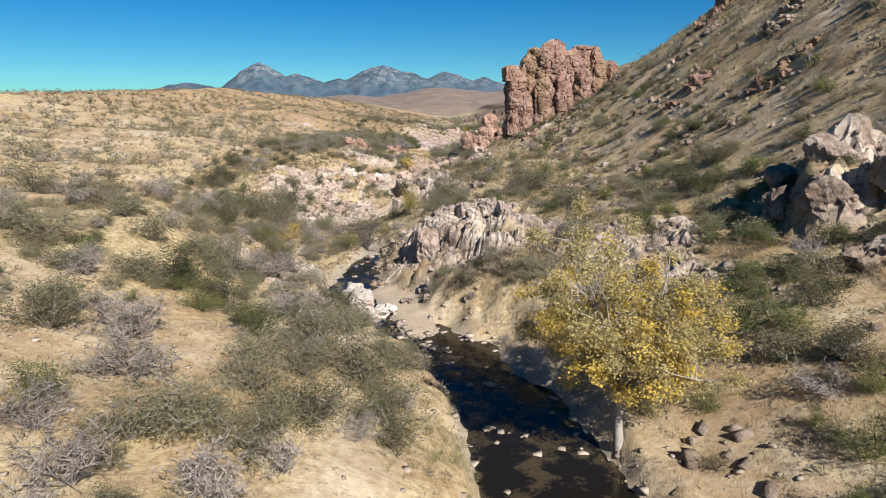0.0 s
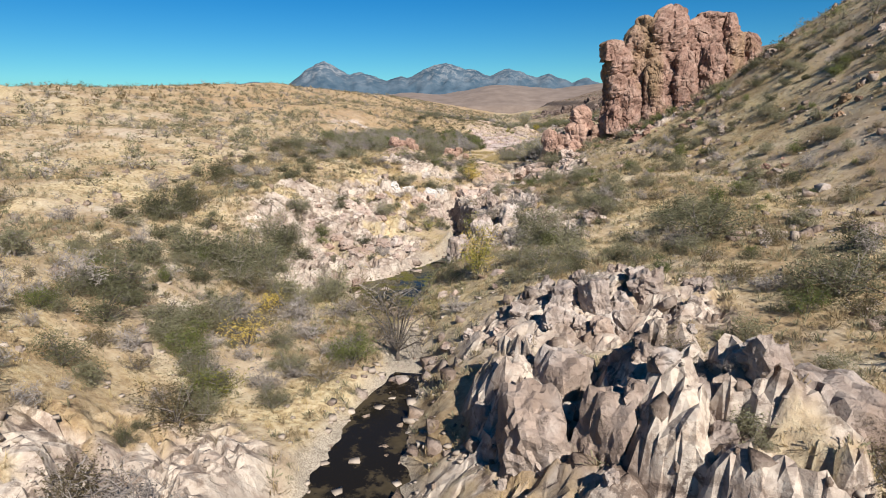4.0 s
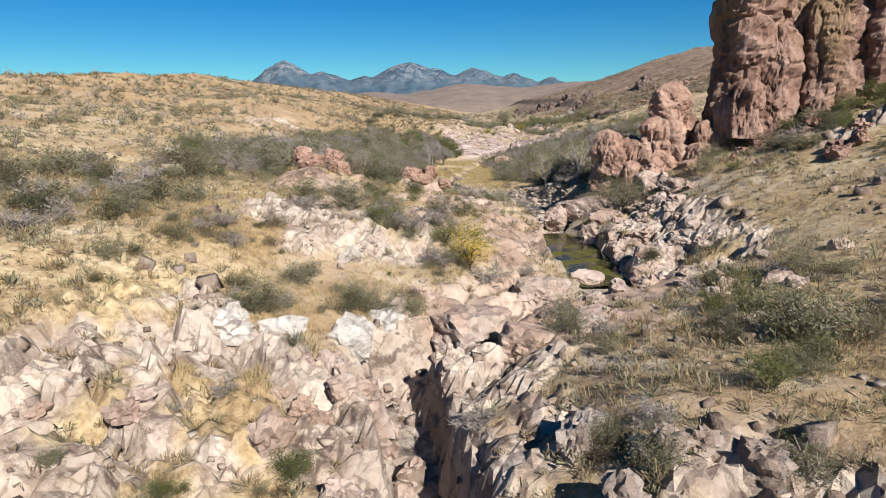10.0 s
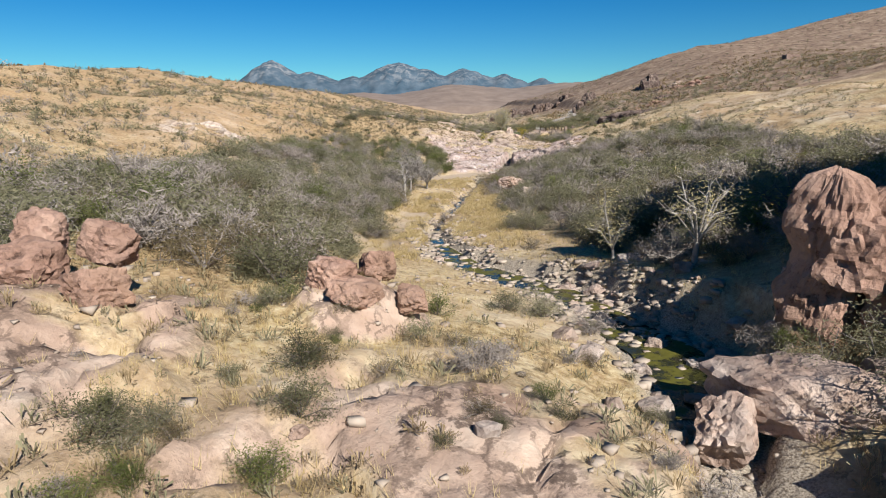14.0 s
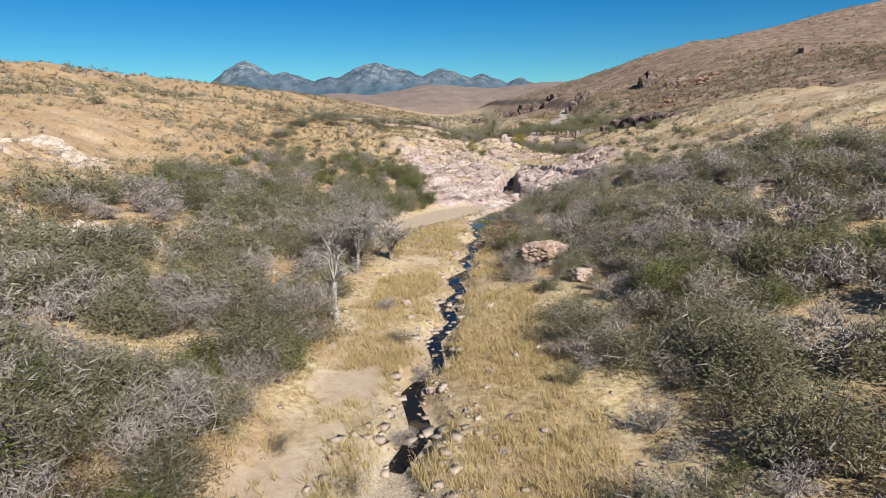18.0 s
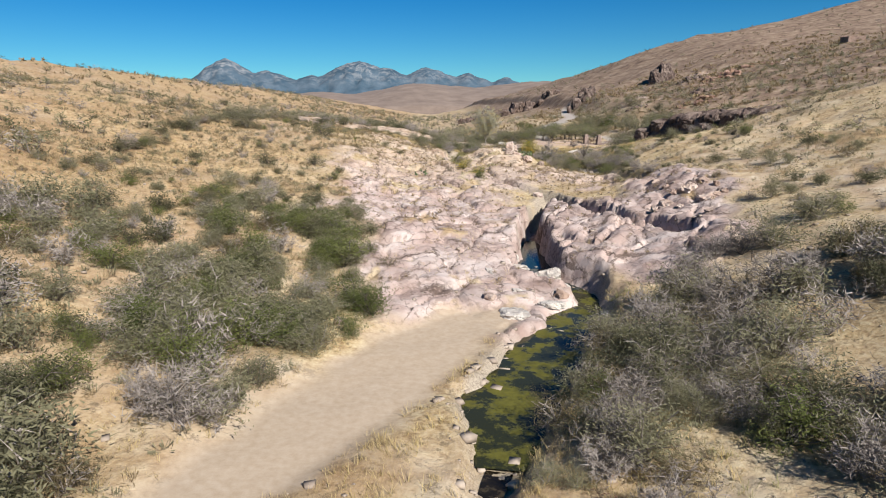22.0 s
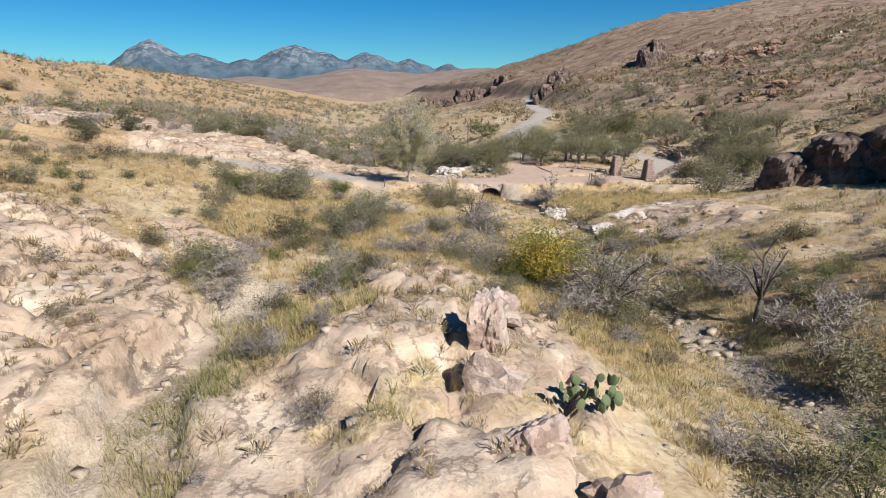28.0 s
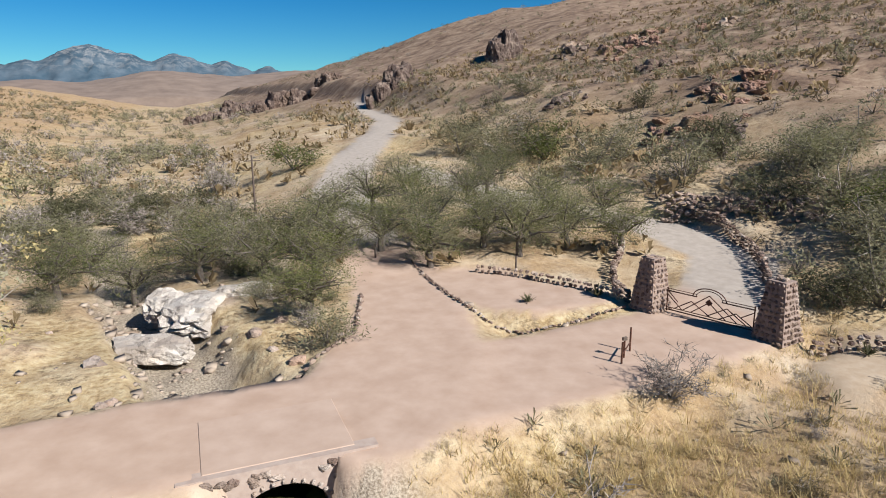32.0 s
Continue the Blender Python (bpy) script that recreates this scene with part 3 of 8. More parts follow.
def ground_material():
    m, nt, bsdf = material("dry_grassland_soil")
    big, mid, small, grit = noise_at(nt, 0.05, 5), noise_at(nt, 0.35, 6, 0.65), noise_at(nt, 2.2, 6, 0.7), noise_at(nt, 11.0, 4, 0.7)
    soil = ramp(nt, mid, (0.32, (0.232, 0.160, 0.101)), (0.48, (0.354, 0.275, 0.194)), (0.62, (0.464, 0.397, 0.307)))
    straw = ramp(nt, small, (0.34, (0.197, 0.131, 0.064)), (0.48, (0.371, 0.284, 0.154)), (0.62, (0.493, 0.415, 0.261)))
    col = blend(nt, ramp(nt, big, (0.38, (0, 0, 0)), (0.6, (1, 1, 1))), soil, straw)
    rust = ramp(nt, noise_at(nt, 0.09, 6, 0.7), (0.46, (0, 0, 0)), (0.6, (0.75, 0.75, 0.75)))
    col = blend(nt, rust, col, ramp(nt, small, (0.3, (0.157, 0.096, 0.049)), (0.7, (0.336, 0.232, 0.122))))
    place = nt.nodes.new("ShaderNodeNewGeometry")
    xyz = nt.nodes.new("ShaderNodeSeparateXYZ")
    nt.links.new(place.outputs["Position"], xyz.inputs[0])
    west, along = node(nt, "ShaderNodeMapRange"), node(nt, "ShaderNodeMapRange")
    west.inputs["From Min"].default_value, west.inputs["From Max"].default_value = -14.0, -34.0
    along.inputs["From Min"].default_value, along.inputs["From Max"].default_value = 210.0, 290.0
    nt.links.new(xyz.outputs[0], west.inputs[0])
    nt.links.new(xyz.outputs[1], along.inputs[0])
    slope = blend(nt, 1.0, west.outputs[0], along.outputs[0], "MULTIPLY")
    col = blend(nt, blend(nt, 0.55, (0, 0, 0), slope), col, ramp(nt, small, (0.3, (0.197, 0.116, 0.058)), (0.7, (0.348, 0.238, 0.131))))
    scrub = ramp(nt, noise_at(nt, 0.7, 8, 0.8), (0.55, (0, 0, 0)), (0.62, (0.75, 0.75, 0.75)))
    col = blend(nt, scrub, col, (0.099, 0.072, 0.043))
    red = ramp(nt, noise_at(nt, 0.12, 8, 0.8), (0.38, (0.081, 0.053, 0.039)), (0.5, (0.180, 0.125, 0.090)), (0.64, (0.313, 0.244, 0.174)))
    col = blend(nt, attribute(nt, "hill"), col, red)
    stones = ramp(nt, grit, (0.55, (0, 0, 0)), (0.68, (1, 1, 1)))
    col = blend(nt, blend(nt, 0.6, (0, 0, 0), stones), col, (0.325, 0.267, 0.215))
    wet = blend(nt, attribute(nt, "wet"), col, ramp(nt, grit, (0.38, (0.139, 0.110, 0.081)), (0.6, (0.383, 0.333, 0.267))))
    sandy = blend(nt, attribute(nt, "sand"), wet, ramp(nt, small, (0.3, (0.302, 0.232, 0.162)), (0.7, (0.383, 0.313, 0.238))))
    piece, bit = blocks(nt, 0.5), blocks(nt, 1.9)
    ang = ramp(nt, noise_at(nt, 0.5, 8, 0.7), (0.3, (0.190, 0.138, 0.106)), (0.43, (0.300, 0.240, 0.196)), (0.56, (0.430, 0.370, 0.310)), (0.72, (0.275, 0.198, 0.142)))
    sl = ramp(nt, noise_at(nt, 0.25, 8, 0.65), (0.3, (0.270, 0.192, 0.164)), (0.46, (0.358, 0.278, 0.248)), (0.62, (0.440, 0.374, 0.346)))
    salmon = ramp(nt, noise_at(nt, 0.3, 8, 0.65), (0.3, (0.248, 0.168, 0.124)), (0.5, (0.345, 0.256, 0.200)), (0.68, (0.430, 0.348, 0.282)))
    geo = nt.nodes.new("ShaderNodeNewGeometry")
    sep = nt.nodes.new("ShaderNodeSeparateXYZ")
    nt.links.new(geo.outputs["Position"], sep.inputs[0])
    upper = node(nt, "ShaderNodeMapRange")
    upper.inputs["From Min"].default_value, upper.inputs["From Max"].default_value = 220.0, 300.0
    nt.links.new(sep.outputs[1], upper.inputs[0])
    sl = blend(nt, upper.outputs[0], salmon, sl)
    tan = ramp(nt, noise_at(nt, 0.28, 8, 0.7), (0.3, (0.273, 0.194, 0.139)), (0.48, (0.383, 0.296, 0.223)), (0.64, (0.470, 0.392, 0.313)))
    ridge = node(nt, "ShaderNodeMapRange")
    ridge.inputs["From Min"].default_value, ridge.inputs["From Max"].default_value = 368.0, 392.0
    nt.links.new(sep.outputs[1], ridge.inputs[0])
    sl = blend(nt, ridge.outputs[0], sl, tan)
    rocks = blend(nt, attribute(nt, "slick"), ang, sl)
    rocks = blend(nt, 0.55, rocks, ramp(nt, piece, (0.0, (0.62, 0.57, 0.54)), (0.5, (1, 1, 1)), (1.0, (1.15, 1.12, 1.08))), "MULTIPLY")
    stain = ramp(nt, noise_at(nt, 1.1, 8, 0.78), (0.37, (0.85, 0.85, 0.85)), (0.46, (0, 0, 0)))
    faint = blend(nt, attribute(nt, "slick"), (1.0, 1.0, 1.0), (0.65, 0.65, 0.65))
    rocks = blend(nt, blend(nt, 1.0, stain, faint, "MULTIPLY"), rocks, (0.20, 0.145, 0.11))
    long_, short = cracks(nt, 0.2, 0.042, 35), cracks(nt, 0.75, 0.05, -30)
    rocks = blend(nt, blend(nt, 0.85, (0, 0, 0), long_), rocks, (0.075, 0.052, 0.041))
    rocks = blend(nt, blend(nt, 0.7, (0, 0, 0), short), rocks, (0.099, 0.070, 0.055))
    col = blend(nt, attribute(nt, "rock"), sandy, rocks)
    dirt = ramp(nt, noise_at(nt, 0.8, 5), (0.3, (0.313, 0.226, 0.174)), (0.7, (0.389, 0.296, 0.238)))
    gravel = ramp(nt, noise_at(nt, 1.5, 5), (0.3, (0.265, 0.232, 0.202)), (0.7, (0.345, 0.308, 0.272)))
    col = blend(nt, attribute(nt, "road"), col, blend(nt, attribute(nt, "grey"), dirt, gravel))
    nt.links.new(col, bsdf.inputs["Base Color"])
    bsdf.inputs["Roughness"].default_value = 0.95
    bsdf.inputs["Specular IOR Level"].default_value = 0.1
    calm = blend(nt, attribute(nt, "sand"), blend(nt, attribute(nt, "road"), small, (0.5, 0.5, 0.5)), (0.5, 0.5, 0.5))
    steps = blend(nt, attribute(nt, "rock"), (0.5, 0.5, 0.5), piece)
    chips = blend(nt, attribute(nt, "rock"), (0.5, 0.5, 0.5), bit)
    relief(nt, bsdf, [(steps, 0.7, 0.28), (chips, 0.6, 0.10), (calm, 0.9, 0.13)])
    return m


def rock_material(name, dark, mid, light, stain, scale=0.5):
    m, nt, bsdf = material(name)
    n1, n2, n3 = noise_at(nt, scale, 8, 0.7), noise_at(nt, scale * 0.35, 4, 0.5, (1, 1, 0.35)), noise_at(nt, 3.0, 6, 0.7)
    piece, bit = blocks(nt, 0.55), blocks(nt, 1.8)
    col = ramp(nt, n1, (0.3, dark), (0.45, mid), (0.62, light))
    col = blend(nt, ramp(nt, n2, (0.5, (0, 0, 0)), (0.64, (0.7, 0.7, 0.7))), col, stain)
    col = blend(nt, 0.6, col, ramp(nt, piece, (0.0, (0.6, 0.56, 0.53)), (0.5, (1, 1, 1)), (1.0, (1.18, 1.14, 1.1))), "MULTIPLY")
    col = blend(nt, ramp(nt, noise_at(nt, 1.2, 8, 0.78), (0.33, (0.85, 0.85, 0.85)), (0.43, (0, 0, 0))), col, tuple(0.45 * c for c in dark))
    nt.links.new(col, bsdf.inputs["Base Color"])
    bsdf.inputs["Roughness"].default_value = 0.9
    bsdf.inputs["Specular IOR Level"].default_value = 0.15
    relief(nt, bsdf, [(n1, 0.7, 0.5), (piece, 0.6, 0.25), (bit, 0.6, 0.10), (n3, 0.9, 0.2)])
    return m


def plain_material(name, a, b, scale=1.0, rough=0.8, metal=0.0, relief=0.0):
    m, nt, bsdf = material(name)
    n = noise_at(nt, scale, 5)
    nt.links.new(ramp(nt, n, (0.3, a), (0.7, b)), bsdf.inputs["Base Color"])
    bsdf.inputs["Roughness"].default_value, bsdf.inputs["Metallic"].default_value = rough, metal
    if relief:
        bump(nt, bsdf, n, 0.6, relief)
    return m


def leaf_material(name, a, b, translucent=0.25):
    """Leaves differ from bush to bush, from spray to spray and from leaf to leaf."""
    m, nt, bsdf = material(name)
    info = nt.nodes.new("ShaderNodeObjectInfo")
    geo = nt.nodes.new("ShaderNodeNewGeometry")
    add = nt.nodes.new("ShaderNodeMath")
    add.operation = "ADD"
    half = nt.nodes.new("ShaderNodeMath")
    half.operation, half.inputs[1].default_value = "MULTIPLY", 0.2
    nt.links.new(geo.outputs["Random Per Island"], half.inputs[0])
    patch = nt.nodes.new("ShaderNodeMath")
    patch.operation, patch.inputs[1].default_value = "MULTIPLY", 0.3
    nt.links.new(info.outputs["Random"], patch.inputs[0])
    nt.links.new(half.outputs[0], add.inputs[0])
    nt.links.new(patch.outputs[0], add.inputs[1])
    tuft = nt.nodes.new("ShaderNodeMath")
    tuft.operation, tuft.inputs[1].default_value = "MULTIPLY_ADD", 0.7
    nt.links.new(noise_at(nt, 0.9, 3, 0.6), tuft.inputs[0])
    nt.links.new(add.outputs[0], tuft.inputs[2])
    col = ramp(nt, tuft.outputs[0], (0.30, a), (0.92, b))
    nt.links.new(col, bsdf.inputs["Base Color"])
    bsdf.inputs["Roughness"].default_value = 0.7
    bsdf.inputs["Specular IOR Level"].default_value = 0.2
    tr = nt.nodes.new("ShaderNodeBsdfTranslucent")
    nt.links.new(col, tr.inputs[0])
    mix = nt.nodes.new("ShaderNodeMixShader")
    mix.inputs[0].default_value = translucent
    nt.links.new(bsdf.outputs[0], mix.inputs[1])
    nt.links.new(tr.outputs[0], mix.inputs[2])
    nt.links.new(mix.outputs[0], nt.nodes["Material Output"].inputs["Surface"])
    return m


def water_material(name, deep, weed, cover):
    m, nt, bsdf = material(name)
    n = noise_at(nt, 0.45, 6, 0.7)
    mask = ramp(nt, n, (cover, (0, 0, 0)), (cover + 0.08, (1, 1, 1)))
    nt.links.new(blend(nt, mask, deep, ramp(nt, noise_at(nt, 3.0), (0.3, tuple(0.6 * c for c in weed)), (0.7, weed))), bsdf.inputs["Base Color"])
    nt.links.new(blend(nt, mask, (0.04, 0.04, 0.04), (0.6, 0.6, 0.6)), bsdf.inputs["Roughness"])
    bsdf.inputs["IOR"].default_value, bsdf.inputs["Specular IOR Level"].default_value = 1.33, 0.3
    bump(nt, bsdf, noise_at(nt, 3.5, 3), 0.2, 0.05)
    return m


M_GROUND = ground_material()
M_RED_ROCK = rock_material("red_brown_rock", (0.099, 0.055, 0.043), (0.209, 0.125, 0.096), (0.302, 0.206, 0.165), (0.209, 0.145, 0.081), 0.35)
M_SALMON_ROCK = rock_material("salmon_rock", (0.12, 0.070, 0.052), (0.265, 0.165, 0.125), (0.37, 0.25, 0.195), (0.23, 0.15, 0.10), 0.3)
M_DARK_ROCK = rock_material("dark_weathered_rock", (0.041, 0.029, 0.026), (0.093, 0.067, 0.058), (0.191, 0.151, 0.128), (0.128, 0.090, 0.070), 0.35)
M_HILL_ROCK = rock_material("brown_hillside_rock", (0.099, 0.070, 0.055), (0.220, 0.165, 0.133), (0.348, 0.290, 0.244), (0.220, 0.157, 0.110), 0.5)
M_PINK_ROCK = rock_material("pink_rock", (0.209, 0.139, 0.110), (0.348, 0.261, 0.215), (0.441, 0.371, 0.325), (0.319, 0.220, 0.162), 0.4)
M_GREY_ROCK = rock_material("grey_pink_rock", (0.145, 0.107, 0.087), (0.278, 0.223, 0.191), (0.418, 0.365, 0.325), (0.302, 0.220, 0.168), 0.5)
M_WHITE_ROCK = rock_material("white_rock", (0.244, 0.215, 0.191), (0.44, 0.40, 0.36), (0.55, 0.52, 0.48), (0.37, 0.31, 0.26), 0.5)
M_DARK_WATER = water_material("dark_stream_water", (0.010, 0.008, 0.005), (0.055, 0.042, 0.024), 0.50)
M_WEED_WATER = water_material("weedy_pool_water", (0.020, 0.021, 0.008), (0.105, 0.098, 0.018), 0.47)
M_POOL_WATER = water_material("deep_green_pool_water", (0.010, 0.022, 0.020), (0.07, 0.08, 0.02), 0.66)


# ---- building helpers ----
def mesh_of(name, verts, faces, mat=None, flat=True):
    mesh = bpy.data.meshes.new(name)
    mesh.from_pydata([tuple(v) for v in verts], [], [tuple(f) for f in faces])
    if mat:
        mesh.materials.append(mat)
    if not flat:
        mesh.polygons.foreach_set("use_smooth", [True] * len(mesh.polygons))
    mesh.update()
    return mesh


def part(name, bm, mat, parent=None, label="", flat=True):
    if isinstance(bm, bpy.types.Mesh):
        mesh = bm
        if not mesh.materials and mat:
            mesh.materials.append(mat)
    else:
        mesh = bpy.data.meshes.new(name)
        bm.to_mesh(mesh)
        bm.free()
        mesh.materials.append(mat)
        if not flat:
            mesh.polygons.foreach_set("use_smooth", [True] * len(mesh.polygons))
    ob = new(name, mesh)
    if parent:
        ob.parent = parent
    if label:
        ob["label"] = label
    return ob


# ---- ground, hills and water ----
mesh = grid_mesh("ground", GX, GY, GZ)
for key, values in (("rock", G_ROCK), ("slick", G_SLICK), ("road", G_ROAD), ("sand", G_SAND), ("wet", G_WET), ("grey", G_GREY), ("hill", G_HILL)):
    mesh.attributes.new(key, "FLOAT", "POINT").data.foreach_set("value", values.astype(np.float32).ravel())
mesh.polygons.foreach_set("use_smooth", ((G_ROCK[:-1, :-1] < 0.35) | (G_SLICK[:-1, :-1] > 0.5)).ravel())
mesh.materials.append(M_GROUND)
tagged(new("ground", mesh), "tan grassy valley ground with pink bedrock, sand and a dirt road", "ground", kind="structure")


def ribbon(name, rows, mat, label, wide=1.35):
    """A still water surface that follows a channel."""
    pts = []
    for (x0, y0, z0, w0), (x1, y1, z1, w1) in zip(rows, rows[1:]):
        n = max(2, int(math.hypot(x1 - x0, y1 - y0)))
        for k in range(n):
            t = k / n
            pts.append((x0 + t * (x1 - x0), y0 + t * (y1 - y0), z0 + t * (z1 - z0), w0 + t * (w1 - w0)))
    pts.append(rows[-1])
    verts, faces = [], []
    for i, (x, y, z, w) in enumerate(pts):
        a, b = pts[max(0, i - 1)], pts[min(len(pts) - 1, i + 1)]
        d = Vector((b[0] - a[0], b[1] - a[1])).normalized()
        for s in (-1, -0.4, 0.4, 1):
            verts.append((x + d.y * s * w * wide, y - d.x * s * w * wide, z))
    for i in range(len(pts) - 1):
        for k in range(3):
            faces.append((4 * i + k, 4 * i + k + 1, 4 * i + k + 5, 4 * i + k + 4))
    return tagged(new(name, mesh_of(name, verts, faces, mat)), label, "water", kind="structure")


def lifted(rows, up):
    return [(x, y, z + up, w) for x, y, z, w in rows]


ribbon("water_lower_stream", lifted(CHANNELS[0][1][:-1], 0.18), M_DARK_WATER, "dark shallow stream water over stones")
ribbon("water_algae_pool", lifted(CHANNELS[1][1], 0.25), M_WEED_WATER, "still pool with yellow-green algae", 1.2)
ribbon("water_slot", lifted(CHANNELS[2][1][:3], 0.3), M_POOL_WATER, "dark green water in a rock slot")
ribbon("water_upper_pool", lifted(CHANNELS[3][1][3:7], 0.3), M_WEED_WATER, "weedy pool below pink boulders")
ribbon("water_bed_pool", lifted(CHANNELS[4][1][:7], 0.12), M_WEED_WATER, "yellow-green pools between pale stones in the stream bed", 0.8)
ribbon("water_middle_stream", lifted([r for r in CHANNELS[4][1] if 240 < r[1] < 306], 0.08), M_DARK_WATER, "narrow dark stream between dry grass banks", 0.7)
ribbon("water_sand_pool", lifted([r for r in CHANNELS[4][1] if r[1] > 304], 0.22), M_WEED_WATER, "mossy green pool beside the sandy wash", 1.2)
ribbon("water_side_pool", lifted(CHANNELS[5][1], 0.25), M_WEED_WATER, "algae pool beside pale slickrock")
ribbon("water_gorge_pool", lifted([(5.2, 334.4, -0.3, 1.0), (4.0, 336.6, -0.3, 1.6)] + CHANNELS[6][1][:4], 0.35), M_POOL_WATER, "deep dark green pool in the pink rock gorge", 1.6)
ribbon("water_right_stream", lifted([r for r in CHANNELS[8][1] if 440 < r[1] < 465], 0.12), M_DARK_WATER, "shallow stream running from the culvert", 0.9)


def mountain_range():
    """Far mountains, distance haze painted in as blue: three peaks over foothills."""
    M, nt, bsdf = material("blue_mountain_rock")
    n1 = noise_at(nt, 0.02, 8, 0.7)
    geo = nt.nodes.new("ShaderNodeNewGeometry")
    sep = nt.nodes.new("ShaderNodeSeparateXYZ")
    nt.links.new(geo.outputs["Position"], sep.inputs[0])
    high = node(nt, "ShaderNodeMapRange")
    high.inputs["From Min"].default_value, high.inputs["From Max"].default_value = 170.0, 300.0
    nt.links.new(sep.outputs[2], high.inputs[0])
    pale = ramp(nt, n1, (0.47, (0, 0, 0)), (0.6, (0.5, 0.5, 0.5)))
    both = blend(nt, 1.0, pale, high.outputs[0], "MULTIPLY")
    # wooded slopes: the blue of the air between is mixed into this colour
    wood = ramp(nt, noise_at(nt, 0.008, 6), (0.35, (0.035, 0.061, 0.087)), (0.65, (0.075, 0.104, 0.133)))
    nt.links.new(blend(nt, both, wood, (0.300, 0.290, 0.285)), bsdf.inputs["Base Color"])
    bsdf.inputs["Roughness"].default_value = 1.0
    bsdf.inputs["Specular IOR Level"].default_value = 0.0
    az = np.linspace(-40, 60, 420)
    out = np.linspace(0, 1, 46)
    A, O = np.meshgrid(az, out)
    peaks = [(-15.5, 4.15, 1.35), (-12.4, 3.25, 2.2), (-5.2, 4.1, 1.9), (-3.2, 3.55, 2.0), (0.3, 3.55, 1.9), (3.6, 3.1, 1.7), (6.7, 2.75, 1.6), (-9.0, 2.95, 2.2), (-21, 2.5, 3.0), (11, 2.4, 3.0)]
    el = np.full(az.shape, 1.2)
    for a, e, w in peaks:
        el = np.maximum(el, e - 0.55 * np.abs(az - a) / w * (1 + 0.25 * np.abs(az - a) / w))
    el = el + 0.16 * fbm(az * 1.6, az * 0 + 3, 5, 91, 0.6)
    R = 4100 + 700 * O
    ridge = np.sin(np.clip(O * 1.25, 0, 1) * math.pi / 2)
    top = 18 + R * np.tan(np.radians(el))[None, :]
    Z = 10 + (top - 10) * ridge * (1 - 0.35 * np.abs(fbm(A * 0.9, O * 6, 5, 95)) * (1 - ridge ** 6))
    Z = np.where(O > 0.8, top - (O - 0.8) * 300, Z)
    X, Y = R * np.sin(np.radians(A)), R * np.cos(np.radians(A))
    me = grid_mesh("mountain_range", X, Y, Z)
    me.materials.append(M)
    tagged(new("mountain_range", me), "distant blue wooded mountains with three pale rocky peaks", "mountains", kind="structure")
    # brown foothills before them
    az2, out2 = np.linspace(-25, 40, 200), np.linspace(0, 1, 24)
    A, O = np.meshgrid(az2, out2)
    R = 2300 + 900 * O
    crest = 1.0 + 1.15 * np.exp(-((A + 0.5) / 4.5) ** 2) + 1.3 * np.exp(-((A - 9) / 5.0) ** 2) + 0.5 * np.exp(-((A + 9) / 3.0) ** 2) + 0.12 * fbm(A * 0.7, O * 3, 4, 99)
    Z = 16 + R * np.tan(np.radians(crest)) * np.sin(np.clip(O * 1.3, 0, 1) * math.pi / 2) - 30 * (O < 0.05)
    me = grid_mesh("foothills", R * np.sin(np.radians(A)), R * np.cos(np.radians(A)), Z)
    me.materials.append(plain_material("hazy_brown_hills", (0.116, 0.084, 0.067), (0.191, 0.145, 0.116), 0.02, 1.0))
    tagged(new("foothills", me), "hazy pale brown foothills below the mountains", "hills", kind="structure")


mountain_range()


# ---- rocks ----
def rock_mesh(seed, sub=3, planes=13, rough=0.05, round_=0.0):
    """An angular block: a ball cut along three joint sets and by chance planes, with a worn skin."""
    rng = random.Random(seed)
    bm = bmesh.new()
    bmesh.ops.create_icosphere(bm, subdivisions=sub, radius=1.0)
    cuts = []
    axes = Euler((rng.gauss(0, 0.22), rng.gauss(0, 0.22), rng.uniform(0, 6.28))).to_matrix()
    for k in range(6):
        n = axes @ Vector([(1, 0, 0), (0, 1, 0), (0, 0, 1)][k % 3]) * (1 if k < 3 else -1)
        cuts.append(((n + Vector((rng.gauss(0, 1), rng.gauss(0, 1), rng.gauss(0, 1))) * 0.13).normalized(), rng.uniform(0.52, 0.78)))
    for _ in range(planes - 6):
        n = Vector((rng.gauss(0, 1), rng.gauss(0, 1), rng.gauss(0, 1))).normalized()
        cuts.append((n, rng.uniform(0.70, 0.98)))
    off = Vector((rng.uniform(-50, 50), rng.uniform(-50, 50), rng.uniform(-50, 50)))
    for v in bm.verts:
        d = v.co.normalized()
        r = min([1.05] + [c / max(d.dot(n), 0.05) for n, c in cuts])
        r = r * (1 - round_) + 0.85 * round_
        r += rough * (noise.noise(d * 2.3 + off) * 1.6 + noise.noise(d * 5 + off) * 0.9 + noise.noise(d * 11 + off) * 0.45)
        near, _ = noise.voronoi(d * 1.5 + off)
        soft = 0.35 if sub > 3 else 1.0
        r += soft * (0.06 * (0.5 - near[0]) - 0.12 * math.exp(-((near[1] - near[0]) / 0.1) ** 2))
        r -= soft * 0.16 * max(0.0, 1 - abs(noise.noise(d * 1.7 + off)) * 7) + soft * 0.10 * max(0.0, 1 - abs(noise.noise(d * 3.6 - off)) * 6)
        if sub > 3:
            far = d * r * 3.0 + off
            r -= 0.035 * max(0.0, 1 - abs(noise.noise(far)) * 9) + 0.025 * max(0.0, 1 - abs(noise.noise(far * 2.1)) * 6) - 0.03 * noise.noise(far * 3.7) - 0.018 * noise.noise(far * 8.0)
        v.co = d * r
    return bm


